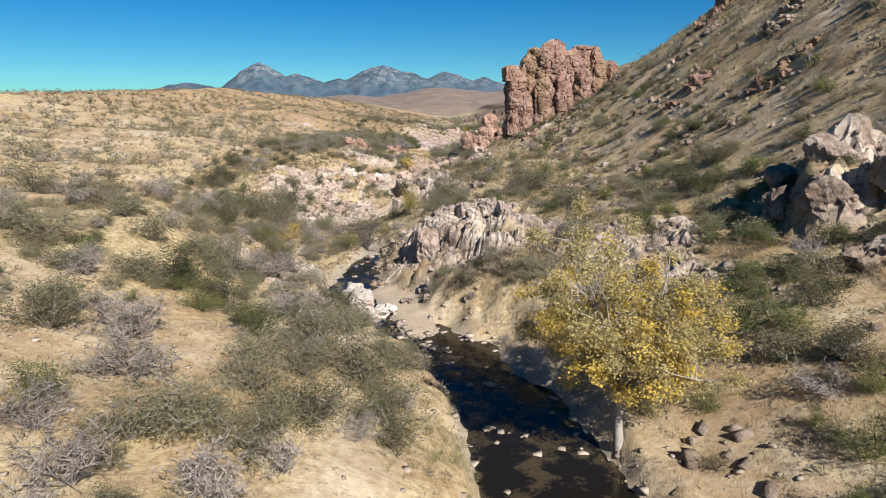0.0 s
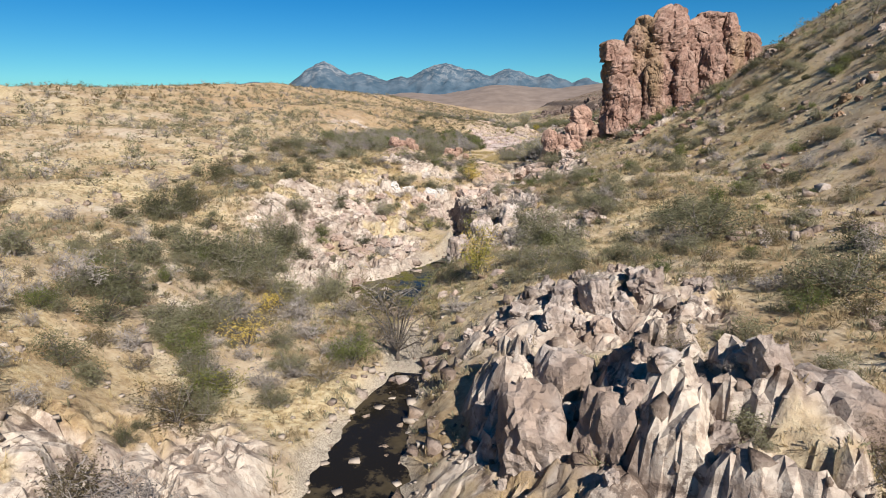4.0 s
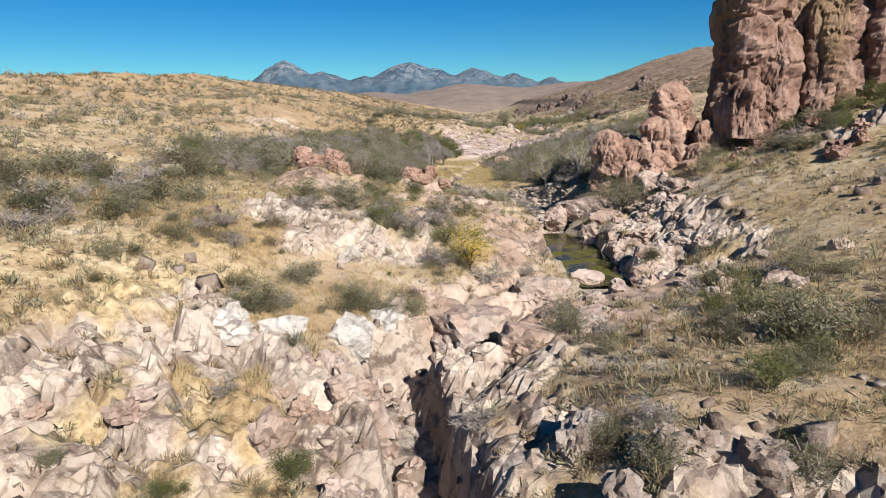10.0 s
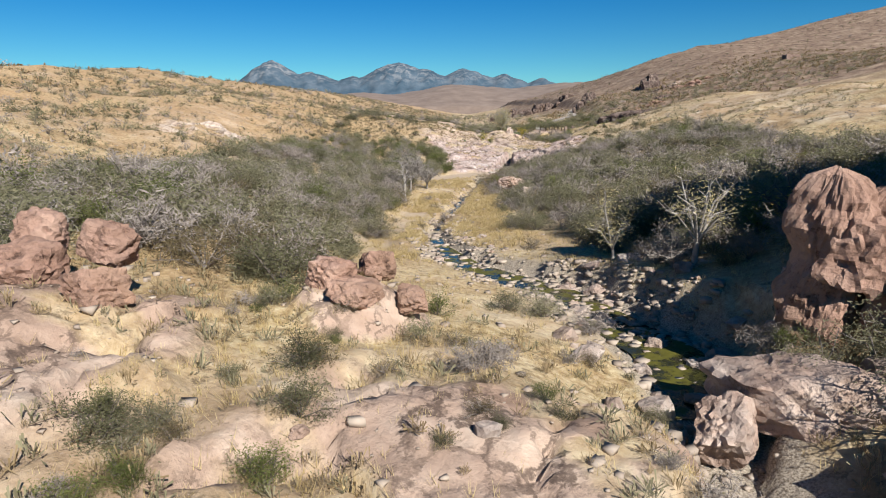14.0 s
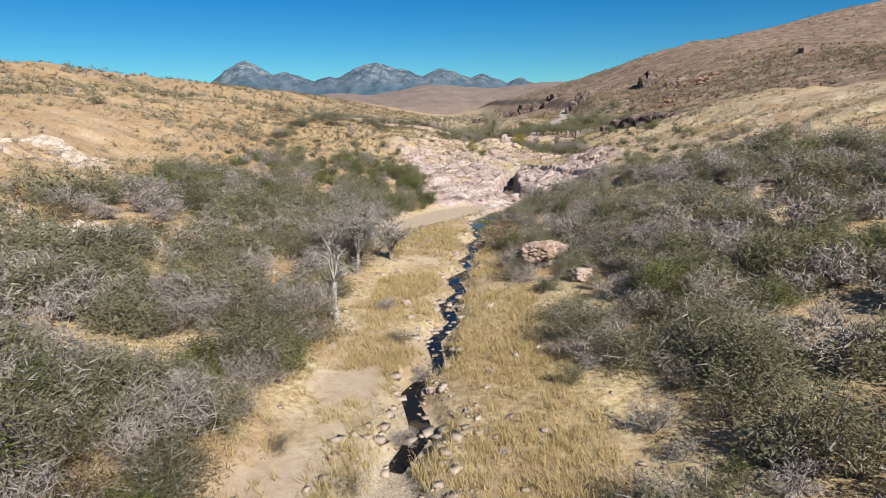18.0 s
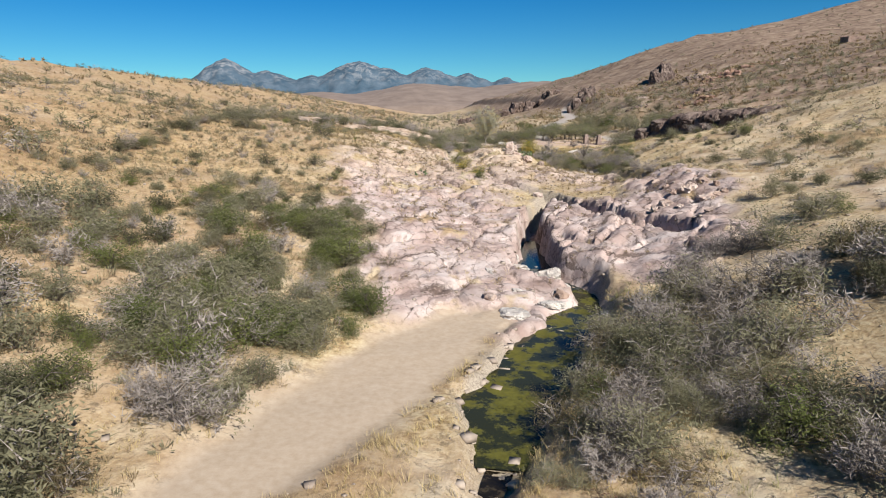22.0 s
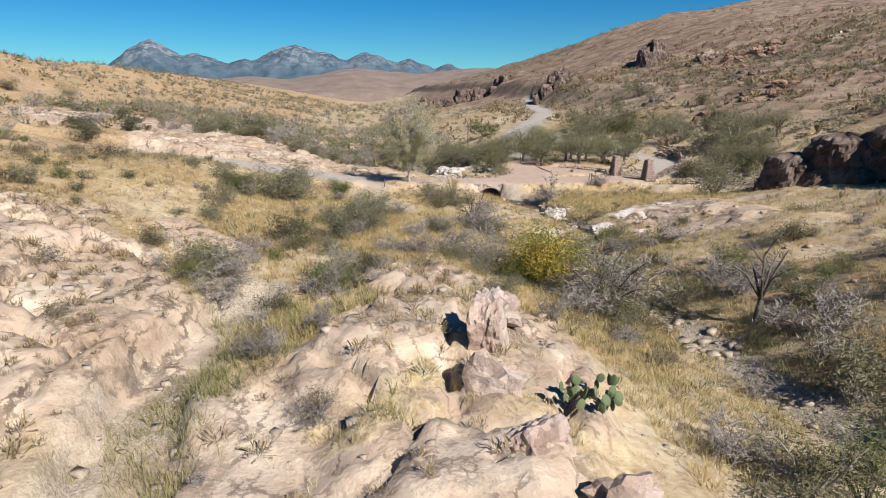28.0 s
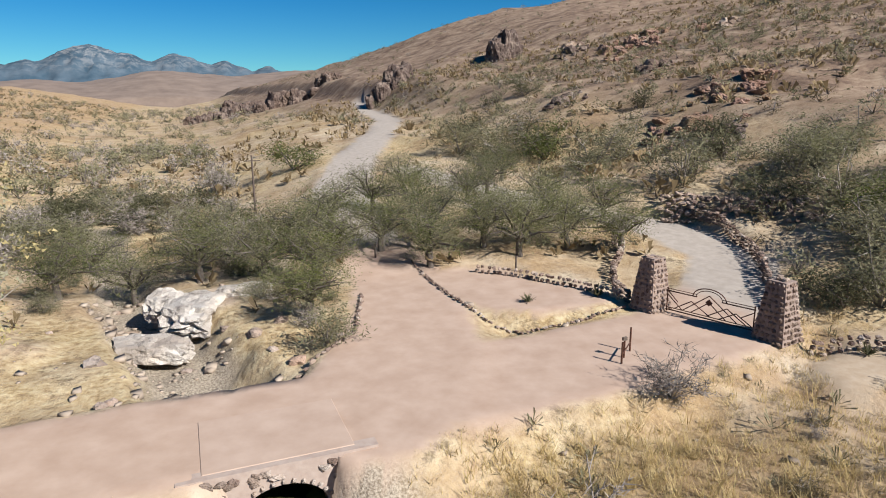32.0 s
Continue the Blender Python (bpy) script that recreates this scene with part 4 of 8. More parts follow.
POOLS, SHAPES = {}, {}
ROCK_STYLES = {"block": (100, 3, 14, 0.10, 0.0), "crag": (500, 4, 19, 0.06, 0.0), "round": (200, 4, 16, 0.055, 0.22), "stone": (300, 1, 9, 0.04, 0.0), "small": (400, 2, 10, 0.05, 0.0)}


def rock_pool(mat, style="block"):
    """Seven shapes of one style in one rock."""
    if style not in SHAPES:
        first, sub, planes, rough, round_ = ROCK_STYLES[style]
        SHAPES[style] = []
        for k in range(7):
            bm = rock_mesh(first + k, sub, planes, rough, round_)
            SHAPES[style].append(bpy.data.meshes.new("rock"))
            bm.to_mesh(SHAPES[style][-1])
            bm.free()
    key = (mat.name, style)
    if key not in POOLS:
        POOLS[key] = [me.copy() for me in SHAPES[style]]
        for me in POOLS[key]:
            me.materials.append(mat)
    return POOLS[key]


def placed(ob, x, y, z, sx, sy, sz, rx=0.0, ry=0.0, rz=0.0):
    ob.matrix_basis = pose(x, y, z, rx, ry, rz) @ Matrix.Diagonal((sx, sy, sz, 1))
    return ob


def outcrop(name, label, blocks, mat, style="block", seed=0):
    """A rock mass of several blocks, each x, y, base z or None for the ground, half sizes across, along and up."""
    rng = random.Random(seed)
    x0, y0 = blocks[0][0], blocks[0][1]
    root = new(name, None)
    root.location = (x0, y0, float(height(x0, y0)))
    tagged(root, label, "rock")
    for x, y, z, sx, sy, sz in blocks:
        pool = rock_pool(mat, "crag" if style == "block" and max(sx, sy, sz) > 1.7 else style)
        if z is None:
            z = float(height(x, y)) + sz * 0.2
        ob = new("slab" if sz < 0.62 * max(sx, sy) else "rock_block", rng.choice(pool))
        ob.parent = root
        placed(ob, x - x0, y - y0, z - root.location.z, sx, sy, sz, rng.uniform(-14, 14), rng.uniform(-14, 14), rng.uniform(0, 360))
    return root


def heap(cx, cy, rx, ry, turn, count, size, tall, seed):
    """Blocks strewn over an ellipse, the big ones in its middle."""
    rng = random.Random(seed)
    out = []
    c, s = math.cos(radians(turn)), math.sin(radians(turn))
    for k in range(int(count * 1.7)):
        r, a = math.sqrt(rng.random()), rng.uniform(0, 2 * math.pi)
        u, v = r * math.cos(a) * rx, r * math.sin(a) * ry
        f = 0.72 * size * (1.25 - 0.7 * r) * rng.uniform(0.45, 1.25)
        out.append((cx + u * c - v * s, cy + u * s + v * c, None, f * rng.uniform(0.7, 1.2), f * rng.uniform(0.7, 1.2), f * tall * rng.uniform(0.7, 1.3)))
    out.sort(key=lambda b: -b[5])
    return out


# the red tower on the spur, column by column: x, y, middle z, half sizes
TOWER = [(20.5, 190, 22, 3.4, 4.0, 9.0), (25.8, 191, 25.5, 3.8, 4.6, 10.2), (32.0, 191, 28, 4.8, 5.0, 11.0), (38.5, 191, 28.5, 3.9, 5.0, 8.2), (43.5, 192, 30, 4.2, 4.6, 7.4), (48.2, 193, 28.5, 3.0, 4.0, 5.0),
         (19.2, 187.5, 29.6, 2.2, 2.4, 2.2), (23.0, 187, 19, 2.4, 2.2, 5.0), (28.5, 187, 22, 2.6, 2.4, 6.0), (34.5, 187, 24, 2.4, 2.4, 5.5), (40.0, 187.5, 26, 2.4, 2.0, 5.0), (20.0, 186, 15.5, 2.0, 1.8, 3.0), (33.0, 191, 36, 2.4, 2.4, 2.6), (39.5, 191, 35.4, 2.6, 2.4, 2.2), (26.0, 191, 34.6, 2.2, 2.2, 2.4)]


def column(seed, rx, ry, tall):
    """A bulging rock mass of jointed blocks with dark clefts, its foot at z 0."""
    rng = random.Random(seed)
    nt_, nz = 72, max(18, int(tall * 3.0))
    cuts = [(rng.uniform(0, 6.28), rng.uniform(-0.25, 0.5), rng.uniform(0.78, 1.0)) for _ in range(8)]
    off = Vector((rng.uniform(-90, 90), rng.uniform(-90, 90), rng.uniform(-90, 90)))
    size = 0.5 * (rx + ry)
    verts, faces = [], []
    for i in range(nz + 1):
        h = i / nz
        for k in range(nt_):
            a = 2 * math.pi * k / nt_
            c, s = math.cos(a), math.sin(a)
            r = 1.15
            for g, up, far in cuts:
                d = math.cos(a - g)
                if d > 0.1:
                    r = min(r, (far + up * (0.5 - h) * 0.5) / d)
            m = Vector((c * rx, s * ry, tall * h))
            bend = noise.noise_vector(m * 0.35 + off) * 0.9
            near, _ = noise.voronoi((m + bend) * (0.9 / size) + off)
            small, _ = noise.voronoi((m + bend * 0.5) * (3.6 / size) - off)
            r += 0.13 * (0.45 - near[0]) - 0.11 * math.exp(-((near[1] - near[0]) / 0.10) ** 2)
            r += 0.06 * (0.4 - small[0]) - 0.05 * math.exp(-((small[1] - small[0]) / 0.12) ** 2)
            r += 0.30 * noise.noise(m * (0.9 / size) + off) + 0.05 * noise.noise(m * 1.7 + off) + 0.03 * noise.noise(m * 3.5 + off)
            if h > 0.75:
                r *= math.sqrt(max(0.02, 1 - ((h - 0.75) / 0.25) ** 2.4))
            verts.append((c * r * rx, s * r * ry, tall * h + 0.1 * size * noise.noise(m * 0.8 - off)))
        if i:
            for k in range(nt_):
                o = (k + 1) % nt_
                faces.append(((i - 1) * nt_ + k, (i - 1) * nt_ + o, i * nt_ + o, i * nt_ + k))
    verts.append((0, 0, tall * 1.0))
    top = nz * nt_
    faces += [(top + k, top + (k + 1) % nt_, len(verts) - 1) for k in range(nt_)]
    return verts, faces


def pillars(name, label, rows, mat, seed):
    x0, y0 = rows[0][0], rows[0][1]
    root = new(name, None)
    root.location = (x0, y0, float(height(x0, y0)))
    tagged(root, label, "rock")
    for k, (x, y, z, sx, sy, sz) in enumerate(rows):
        foot = min(float(height(x, y)) - 1.0, z - sz) if sz > 4 or name != 'rock_tower' else z - sz
        verts, faces = column(seed + k, sx, sy, z + sz - foot)
        ob = part("rock_pillar" if sz > 4 else "rock_block", mesh_of("rock_pillar", verts, faces, mat), mat, root)
        ob.location = (x - x0, y - y0, foot - root.location.z)
        ob.rotation_euler = (0, 0, 0.7 * k)
    return root


pillars("rock_tower", "tall jointed red-brown rock tower on the hill spur", TOWER, M_RED_ROCK, 40)
HOODOO = [(13.9, 191, 12.5, 2.3, 2.3, 6.0), (12.7, 191, 11.4, 2.9, 2.7, 3.4), (9.8, 191.4, 10.4, 1.8, 1.8, 2.2), (7.0, 191, 11.0, 1.7, 1.7, 2.3), (12.2, 188.4, 9.0, 1.9, 1.7, 1.8), (9.2, 189, 8.8, 1.3, 1.3, 1.2), (17.6, 188.6, 12.2, 1.9, 1.7, 2.4), (16.0, 187, 10.4, 1.6, 1.5, 1.6), (18.8, 187.2, 15.0, 1.4, 1.3, 1.9), (15.2, 186, 9.2, 1.4, 1.3, 1.1)]
pillars("balanced_rock", "rounded red-brown rock stack below the tower", HOODOO, M_SALMON_ROCK, 70)

outcrop("rock_outcrop", "jointed salmon blocks round the rock stack", [(11.2, 190.0, 9.0, 2.4, 2.0, 2.4), (14.8, 189.0, 9.8, 2.8, 2.2, 2.4), (13.7, 190.8, 16.2, 2.7, 2.3, 2.1), (17.4, 190.0, 11.0, 2.4, 2.0, 2.8), (7.6, 190.2, 9.6, 2.1, 1.9, 2.4), (15.6, 191.0, 13.6, 2.0, 2.0, 1.8)], M_SALMON_ROCK, "block", 94)
outcrop("rock_outcrop", "reddish talus blocks below the tower", heap(28, 183, 14, 3.5, 12, 34, 1.5, 0.8, 81), M_RED_ROCK, "block", 81)
# outcrops beside the stream
outcrop("rock_outcrop", "jagged grey-pink rock outcrop above the stream bend", [(x, y, z + 0.4, a, b, 0.85 * c) for x, y, z, a, b, c in [(-1.5, 70, 2.5, 2.4, 2.2, 4.2), (1.6, 68.5, 3.0, 2.6, 2.2, 4.6), (5.0, 68, 4.5, 2.8, 2.6, 4.6), (8.5, 66.5, 5.0, 3.0, 2.6, 4.0), (12.0, 63.5, 5.0, 2.8, 2.8, 3.4), (0.0, 74, 3.0, 2.2, 2.4, 3.8), (4.0, 73, 4.5, 2.6, 2.4, 3.6), (-3.4, 73.5, 1.2, 1.6, 1.6, 2.6), (7.0, 62.5, 3.0, 2.0, 2.0, 2.6), (15.4, 60.5, 5.0, 2.2, 2.2, 2.4), (3.2, 64.8, 1.6, 1.8, 1.6, 2.4), (-0.4, 66.2, 0.6, 1.3, 1.2, 1.8)]], M_GREY_ROCK, "block", 11)
outcrop("rock_outcrop", "craggy pale pink outcrop among shrubs", heap(2.5, 85.5, 8, 5, 10, 28, 1.5, 1.2, 5), M_GREY_ROCK, "block", 12)
outcrop("rock_outcrop", "row of pale jagged rock fins beside the algae pool", [(-8.0, 113.5, 2.0, 1.6, 1.6, 3.0), (-5.4, 115, 3.2, 1.7, 1.8, 3.4), (-2.4, 117, 4.0, 1.6, 1.8, 3.4), (0.6, 116, 4.0, 1.8, 1.6, 3.2), (3.8, 108, 3.8, 1.8, 1.6, 2.8), (6.4, 103, 3.6, 2.0, 1.6, 2.4), (1.0, 111, 3.6, 1.6, 1.6, 2.6), (8.6, 105, 4.4, 1.6, 1.4, 2.0)], M_GREY_ROCK, "block", 13)
outcrop("rock_outcrop", "broken grey-pink rocks around the outcrop foot", heap(6, 66, 11, 6, -20, 16, 1.4, 1.0, 71), M_GREY_ROCK, "block", 71)
outcrop("rock_outcrop", "broken grey rocks on the bank below the crag", heap(1.5, 60.5, 6.5, 4, -25, 14, 1.2, 0.9, 95), M_GREY_ROCK, "block", 95)
outcrop("rock_outcrop", "broken slabs beside the fins", heap(3, 112, 8, 8, 20, 13, 1.4, 1.0, 72), M_GREY_ROCK, "block", 72)
outcrop("rock_outcrop", "dark-shadowed grey rock wall of the narrow slot", heap(-3.5, 128, 4.5, 9, 8, 26, 1.7, 0.95, 6), M_GREY_ROCK, "block", 14)
outcrop("rock_outcrop", "fractured pink rock wall of the narrow slot", heap(-14, 139, 3.2, 9, -8, 24, 1.5, 0.9, 7), M_PINK_ROCK, "block", 15)
outcrop("rock_outcrop", "pale cracked cliff over the algae pool", heap(-20, 121, 7, 18, 10, 40, 1.7, 0.6, 8), M_PINK_ROCK, "block", 16)
outcrop("rock_outcrop", "tumbled pink boulders beside the weedy pool", heap(6.6, 168, 3.0, 13, 0, 14, 2.0, 0.8, 9), M_PINK_ROCK, "block", 17)
outcrop("rock_outcrop", "low pink boulders along the rocky stream bed", heap(0, 152, 6, 5, 0, 20, 1.4, 0.7, 10), M_PINK_ROCK, "block", 18)
outcrop("rock_outcrop", "rounded pink boulder cluster with shrubs", [(-15.5, 192, 8.3, 1.7, 1.4, 1.1), (-13.6, 193.5, 8.3, 1.2, 1.2, 1.1), (-14.2, 190.5, 7.8, 1.5, 1.6, 0.9), (-11.8, 191.4, 7.2, 1.1, 1.1, 0.8)], M_SALMON_ROCK, "round", 19)
outcrop("rock_outcrop", "split reddish boulders on a grassy bench", [(-26, 186, 10.0, 2.0, 1.6, 1.4), (-24.2, 188.5, 10.4, 1.5, 1.4, 1.3), (-28, 190, 10.6, 1.8, 1.6, 1.4), (-22.8, 185, 9.4, 1.3, 1.6, 1.1)], M_SALMON_ROCK, "round", 20)
outcrop("rock_cliff", "large reddish cliff blocks with a dark overhang", [(31.0, 52.2, 11.8, 3.2, 2.8, 2.8), (29.4, 55.4, 10.4, 2.2, 2.0, 2.2), (34.5, 57.0, 14.8, 3.0, 2.8, 2.0), (29.8, 43.6, 7.8, 2.4, 2.2, 2.6), (28.6, 47.0, 5.8, 1.5, 1.4, 1.2), (35.0, 49.6, 14.0, 2.6, 2.4, 2.0), (33.0, 62.5, 12.4, 2.2, 1.8, 1.5)], M_HILL_ROCK, "block", 120)
for k, (x, y, n, s) in enumerate([(31, 96, 7, 1.7), (44, 116, 10, 2.2), (38, 128, 8, 1.6), (52, 140, 10, 2.4), (62, 152, 12, 3.0), (70, 165, 10, 3.0), (28, 144, 7, 1.5), (30, 162, 8, 1.4), (24, 172, 9, 1.6), (58, 112, 9, 2.4), (70, 130, 10, 2.8), (50, 96, 8, 2.2), (60, 90, 9, 2.4), (26, 120, 6, 1.3), (34, 176, 8, 1.6), (48, 172, 8, 2.0)]):
    outcrop("hillside_outcrop", "weathered grey-pink ledge on the brushy hillside", heap(x, y, s * 2.6, s * 1.5, 20, n, s, 0.75, 40 + k), M_RED_ROCK if k % 3 else M_HILL_ROCK, "block", 60 + k)

outcrop("rock_outcrop", "large pink blocks with dark gaps on the stream bank", heap(9.5, 182, 3.6, 8, 0, 12, 2.3, 0.8, 91), M_PINK_ROCK, "block", 91)
for k, (x, y, n, s) in enumerate([(112, 560, 16, 2.6), (96, 590, 14, 2.4), (132, 622, 16, 3.0), (170, 600, 14, 3.0), (78, 540, 12, 2.0), (150, 655, 16, 3.6), (72, 500, 12, 1.7)]):
    outcrop("hillside_outcrop", "brown weathered ledge on the far hillside", heap(x, y, s * 3.2, s * 1.3, 30, n, s, 0.7, 140 + k), M_HILL_ROCK if k % 2 else M_DARK_ROCK, "small", 160 + k)

outcrop("white_boulders", "bleached white boulders on the stream bank", [(-7.6, 57.6, 1.2, 2.0, 1.6, 1.3), (-6.0, 56.2, 0.5, 1.4, 1.2, 0.9), (-8.8, 60.2, 1.4, 1.5, 1.5, 1.0), (-5.2, 58.6, 0.3, 1.0, 0.9, 0.6)], M_WHITE_ROCK, "block", 92)
outcrop("rock_outcrop", "huge tilted pink boulders over the weedy pool", [(3.4, 186.2, 4.9, 4.0, 2.2, 1.9), (0.4, 185.0, 4.0, 1.7, 1.9, 1.8), (5.6, 180.5, 4.3, 3.0, 2.2, 1.7), (3.0, 178.2, 3.5, 1.7, 1.6, 1.4), (5.0, 175.0, 3.8, 2.4, 2.0, 1.6), (7.8, 177.0, 4.6, 2.6, 2.4, 1.8), (4.6, 170.6, 3.6, 2.0, 1.8, 1.5), (5.6, 165.6, 4.0, 2.4, 2.2, 1.9), (4.4, 161.4, 3.6, 1.8, 1.8, 1.5), (0.2, 163.4, 3.0, 1.8, 1.3, 0.8)], M_PINK_ROCK, "block", 93)
# jointed blocks round the narrow slot
outcrop("rock_block_group", "large tan rounded blocks split by joints", [(-8.8, 151.5, 3.0, 3.6, 3.0, 2.2), (-6.0, 147.5, 3.6, 2.4, 2.2, 1.6), (-4.3, 156.6, 3.6, 2.6, 2.4, 1.8), (-1.4, 147.4, 4.5, 2.8, 2.2, 1.4), (-11.6, 154.6, 3.8, 1.8, 1.6, 1.2)], M_PINK_ROCK, "block", 71)
outcrop("rock_block_group", "chalky white fractured blocks on the dry slope", [(-18.2, 147.2, 4.3, 2.2, 1.8, 1.5), (-15.0, 147.9, 3.7, 2.2, 1.9, 1.6), (-16.8, 157.6, 5.6, 1.7, 1.4, 1.3), (-13.6, 150.4, 3.9, 1.5, 1.3, 1.2), (-20.6, 145.6, 5.4, 1.6, 1.5, 1.1)], M_WHITE_ROCK, "block", 72)
# slickrock gorge
outcrop("slickrock_block", "broken pale pink rock blocks beside the side slot", heap(22, 352, 4, 12, -16, 14, 1.7, 0.7, 23), M_PINK_ROCK, "block", 23)
outcrop("slickrock_block", "flat white boulders at the foot of the slickrock", [(-1.2, 326.5, 0.5, 1.9, 1.5, 0.55), (2.2, 328.8, 0.5, 1.5, 1.2, 0.5), (0.2, 331.5, 0.7, 1.6, 1.6, 0.6), (4.0, 334, 0.6, 1.2, 1.4, 0.5), (6.6, 326, 0.4, 1.6, 1.1, 0.5)], M_WHITE_ROCK, "round", 24)
outcrop("pool_boulder", "large pale boulder lying in the gorge pool", [(3.7, 339.0, 0.1, 2.1, 1.5, 1.2)], M_WHITE_ROCK, "block", 74)
outcrop("ledge_slab", "pale pointed ledges over the gorge pool", [(1.2, 345.2, 0.5, 2.0, 1.1, 0.6), (0.9, 341.6, 0.4, 2.2, 1.2, 0.6), (-1.8, 335.8, 1.0, 2.2, 1.5, 0.8)], M_WHITE_ROCK, "block", 75)
outcrop("rock_fin", "upright pale rock fin on the slickrock ridge", [(9.0, 404.5, 8.6, 0.9, 1.5, 1.9), (10.0, 407, 8.6, 0.9, 1.0, 1.2), (8.4, 401.5, 7.9, 0.9, 1.6, 1.3), (9.2, 398, 7.5, 1.0, 1.8, 1.1), (10.8, 396, 7.2, 1.2, 1.6, 1.0), (7.6, 395, 7.1, 1.3, 1.5, 0.8)], M_PINK_ROCK, "block", 26)
pillars("rock_wall", "dark rock wall with a shaded overhang", [(50, 446, 9.0, 2.8, 3.0, 2.6), (53, 443, 10.4, 3.8, 3.8, 3.4), (56, 438, 11.2, 4.2, 4.2, 3.8), (57.5, 431, 11.6, 4.4, 4.4, 4.0), (58.5, 424, 11.8, 4.6, 4.4, 4.2), (60.5, 416, 12.0, 4.6, 4.4, 4.2), (63.5, 408, 12.5, 4.8, 4.6, 4.2), (67.5, 400, 13.5, 5.0, 4.6, 4.2), (72, 393, 14.5, 5.0, 4.6, 4.2), (52.5, 439, 8.6, 2.0, 2.0, 2.0), (54.5, 431, 9.0, 2.0, 2.2, 2.2)], M_DARK_ROCK, 150)
outcrop("white_boulders", "bleached white boulders beside the shallow creek", [(18.6, 483.6, 5.5, 3.6, 2.3, 1.2), (16.6, 480.0, 5.0, 2.9, 1.2, 0.9), (21.2, 485.5, 5.7, 2.5, 1.8, 1.1), (22.8, 482.8, 5.5, 1.9, 1.4, 0.9), (17.0, 485.6, 5.6, 1.9, 1.4, 0.9)], M_WHITE_ROCK, "round", 28)
outcrop("white_boulders", "flat white boulder in tall grass", [(20.2, 437.5, 5.0, 2.0, 1.4, 0.8), (22.0, 439.0, 4.8, 1.2, 1.0, 0.6)], M_WHITE_ROCK, "round", 29)
outcrop("white_boulders", "pale smooth slabs beside the creek", [(27.2, 441.5, 4.8, 2.0, 1.5, 0.7), (32, 443, 5.4, 4.0, 2.6, 0.7), (29.8, 438, 4.8, 1.2, 1.0, 0.7), (36, 446, 5.6, 3.6, 2.2, 0.6)], M_WHITE_ROCK, "round", 30)
outcrop("white_boulders", "pale split rock at the creek edge", [(24.6, 449.4, 4.8, 1.1, 1.3, 0.9), (25.8, 450.6, 4.7, 0.8, 0.9, 0.8)], M_WHITE_ROCK, "block", 31)
outcrop("rock_outcrop", "pale grey slab in the thicket", [(-1.0, 275, 3.6, 2.0, 2.2, 1.3), (0.8, 277, 3.4, 1.5, 1.5, 1.2), (1.4, 268.5, 3.0, 1.4, 1.4, 0.9)], M_PINK_ROCK, "round", 32)
outcrop("rock_crag", "dark jagged crag on the far hillside", heap(84, 655, 11, 4, 25, 16, 6.0, 1.3, 33), M_DARK_ROCK, "block", 33)
outcrop("rock_crag", "dark jagged crag below the far skyline", heap(139, 680, 10, 4, 35, 16, 6.5, 1.7, 34), M_DARK_ROCK, "block", 34)
outcrop("rock_crag", "low dark cliff band across the far valley", heap(56, 790, 42, 6, -6, 50, 6.5, 1.2, 35), M_DARK_ROCK, "block", 35)
outcrop("rock_crag", "brown rocky ledges on the gate hillside", heap(86, 514, 20, 7, 28, 26, 2.6, 0.6, 36), M_RED_ROCK, "block", 36)
outcrop("rock_crag", "brown rocky ledges on the far slope", heap(150, 610, 40, 14, 28, 30, 3.4, 0.6, 37), M_RED_ROCK, "block", 37)

# loose boulders, each a thing of its own
LOOSE = [(-12, 1, 84, 112, 26, 0.5), (-22, -8, 150, 190, 12, 0.5), (-4, 9, 186, 212, 50, 0.6), (-16, -6, 214, 300, 44, 0.4), (6, 30, 80, 180, 40, 0.6), (12, 28, 430, 458, 40, 0.4), (10, 30, 468, 492, 36, 0.4), (-14, 14, 320, 400, 26, 0.6)]
rng = random.Random(77)
for x0, x1, y0, y1, n, s in LOOSE:
    for k in range(n):
        x, y = rng.uniform(x0, x1), rng.uniform(y0, y1)
        _, rk, _, rd, sd, wt, _, _ = ground(np.array([x]), np.array([y]))
        if rd[0] > 0.1 or sd[0] > 0.4:
            continue
        f = s * rng.uniform(0.5, 1.7)
        ob = new("boulder", rng.choice(rock_pool(M_GREY_ROCK if rng.random() < 0.6 else M_PINK_ROCK, "small")))
        placed(ob, x, y, float(height(x, y)) + f * 0.08, f, f * rng.uniform(0.7, 1.2), f * rng.uniform(0.5, 0.9), rng.uniform(-20, 20), rng.uniform(-20, 20), rng.uniform(0, 360))
        tagged(ob, "angular grey-pink boulder lying on the ground", "boulder", "loose boulders")


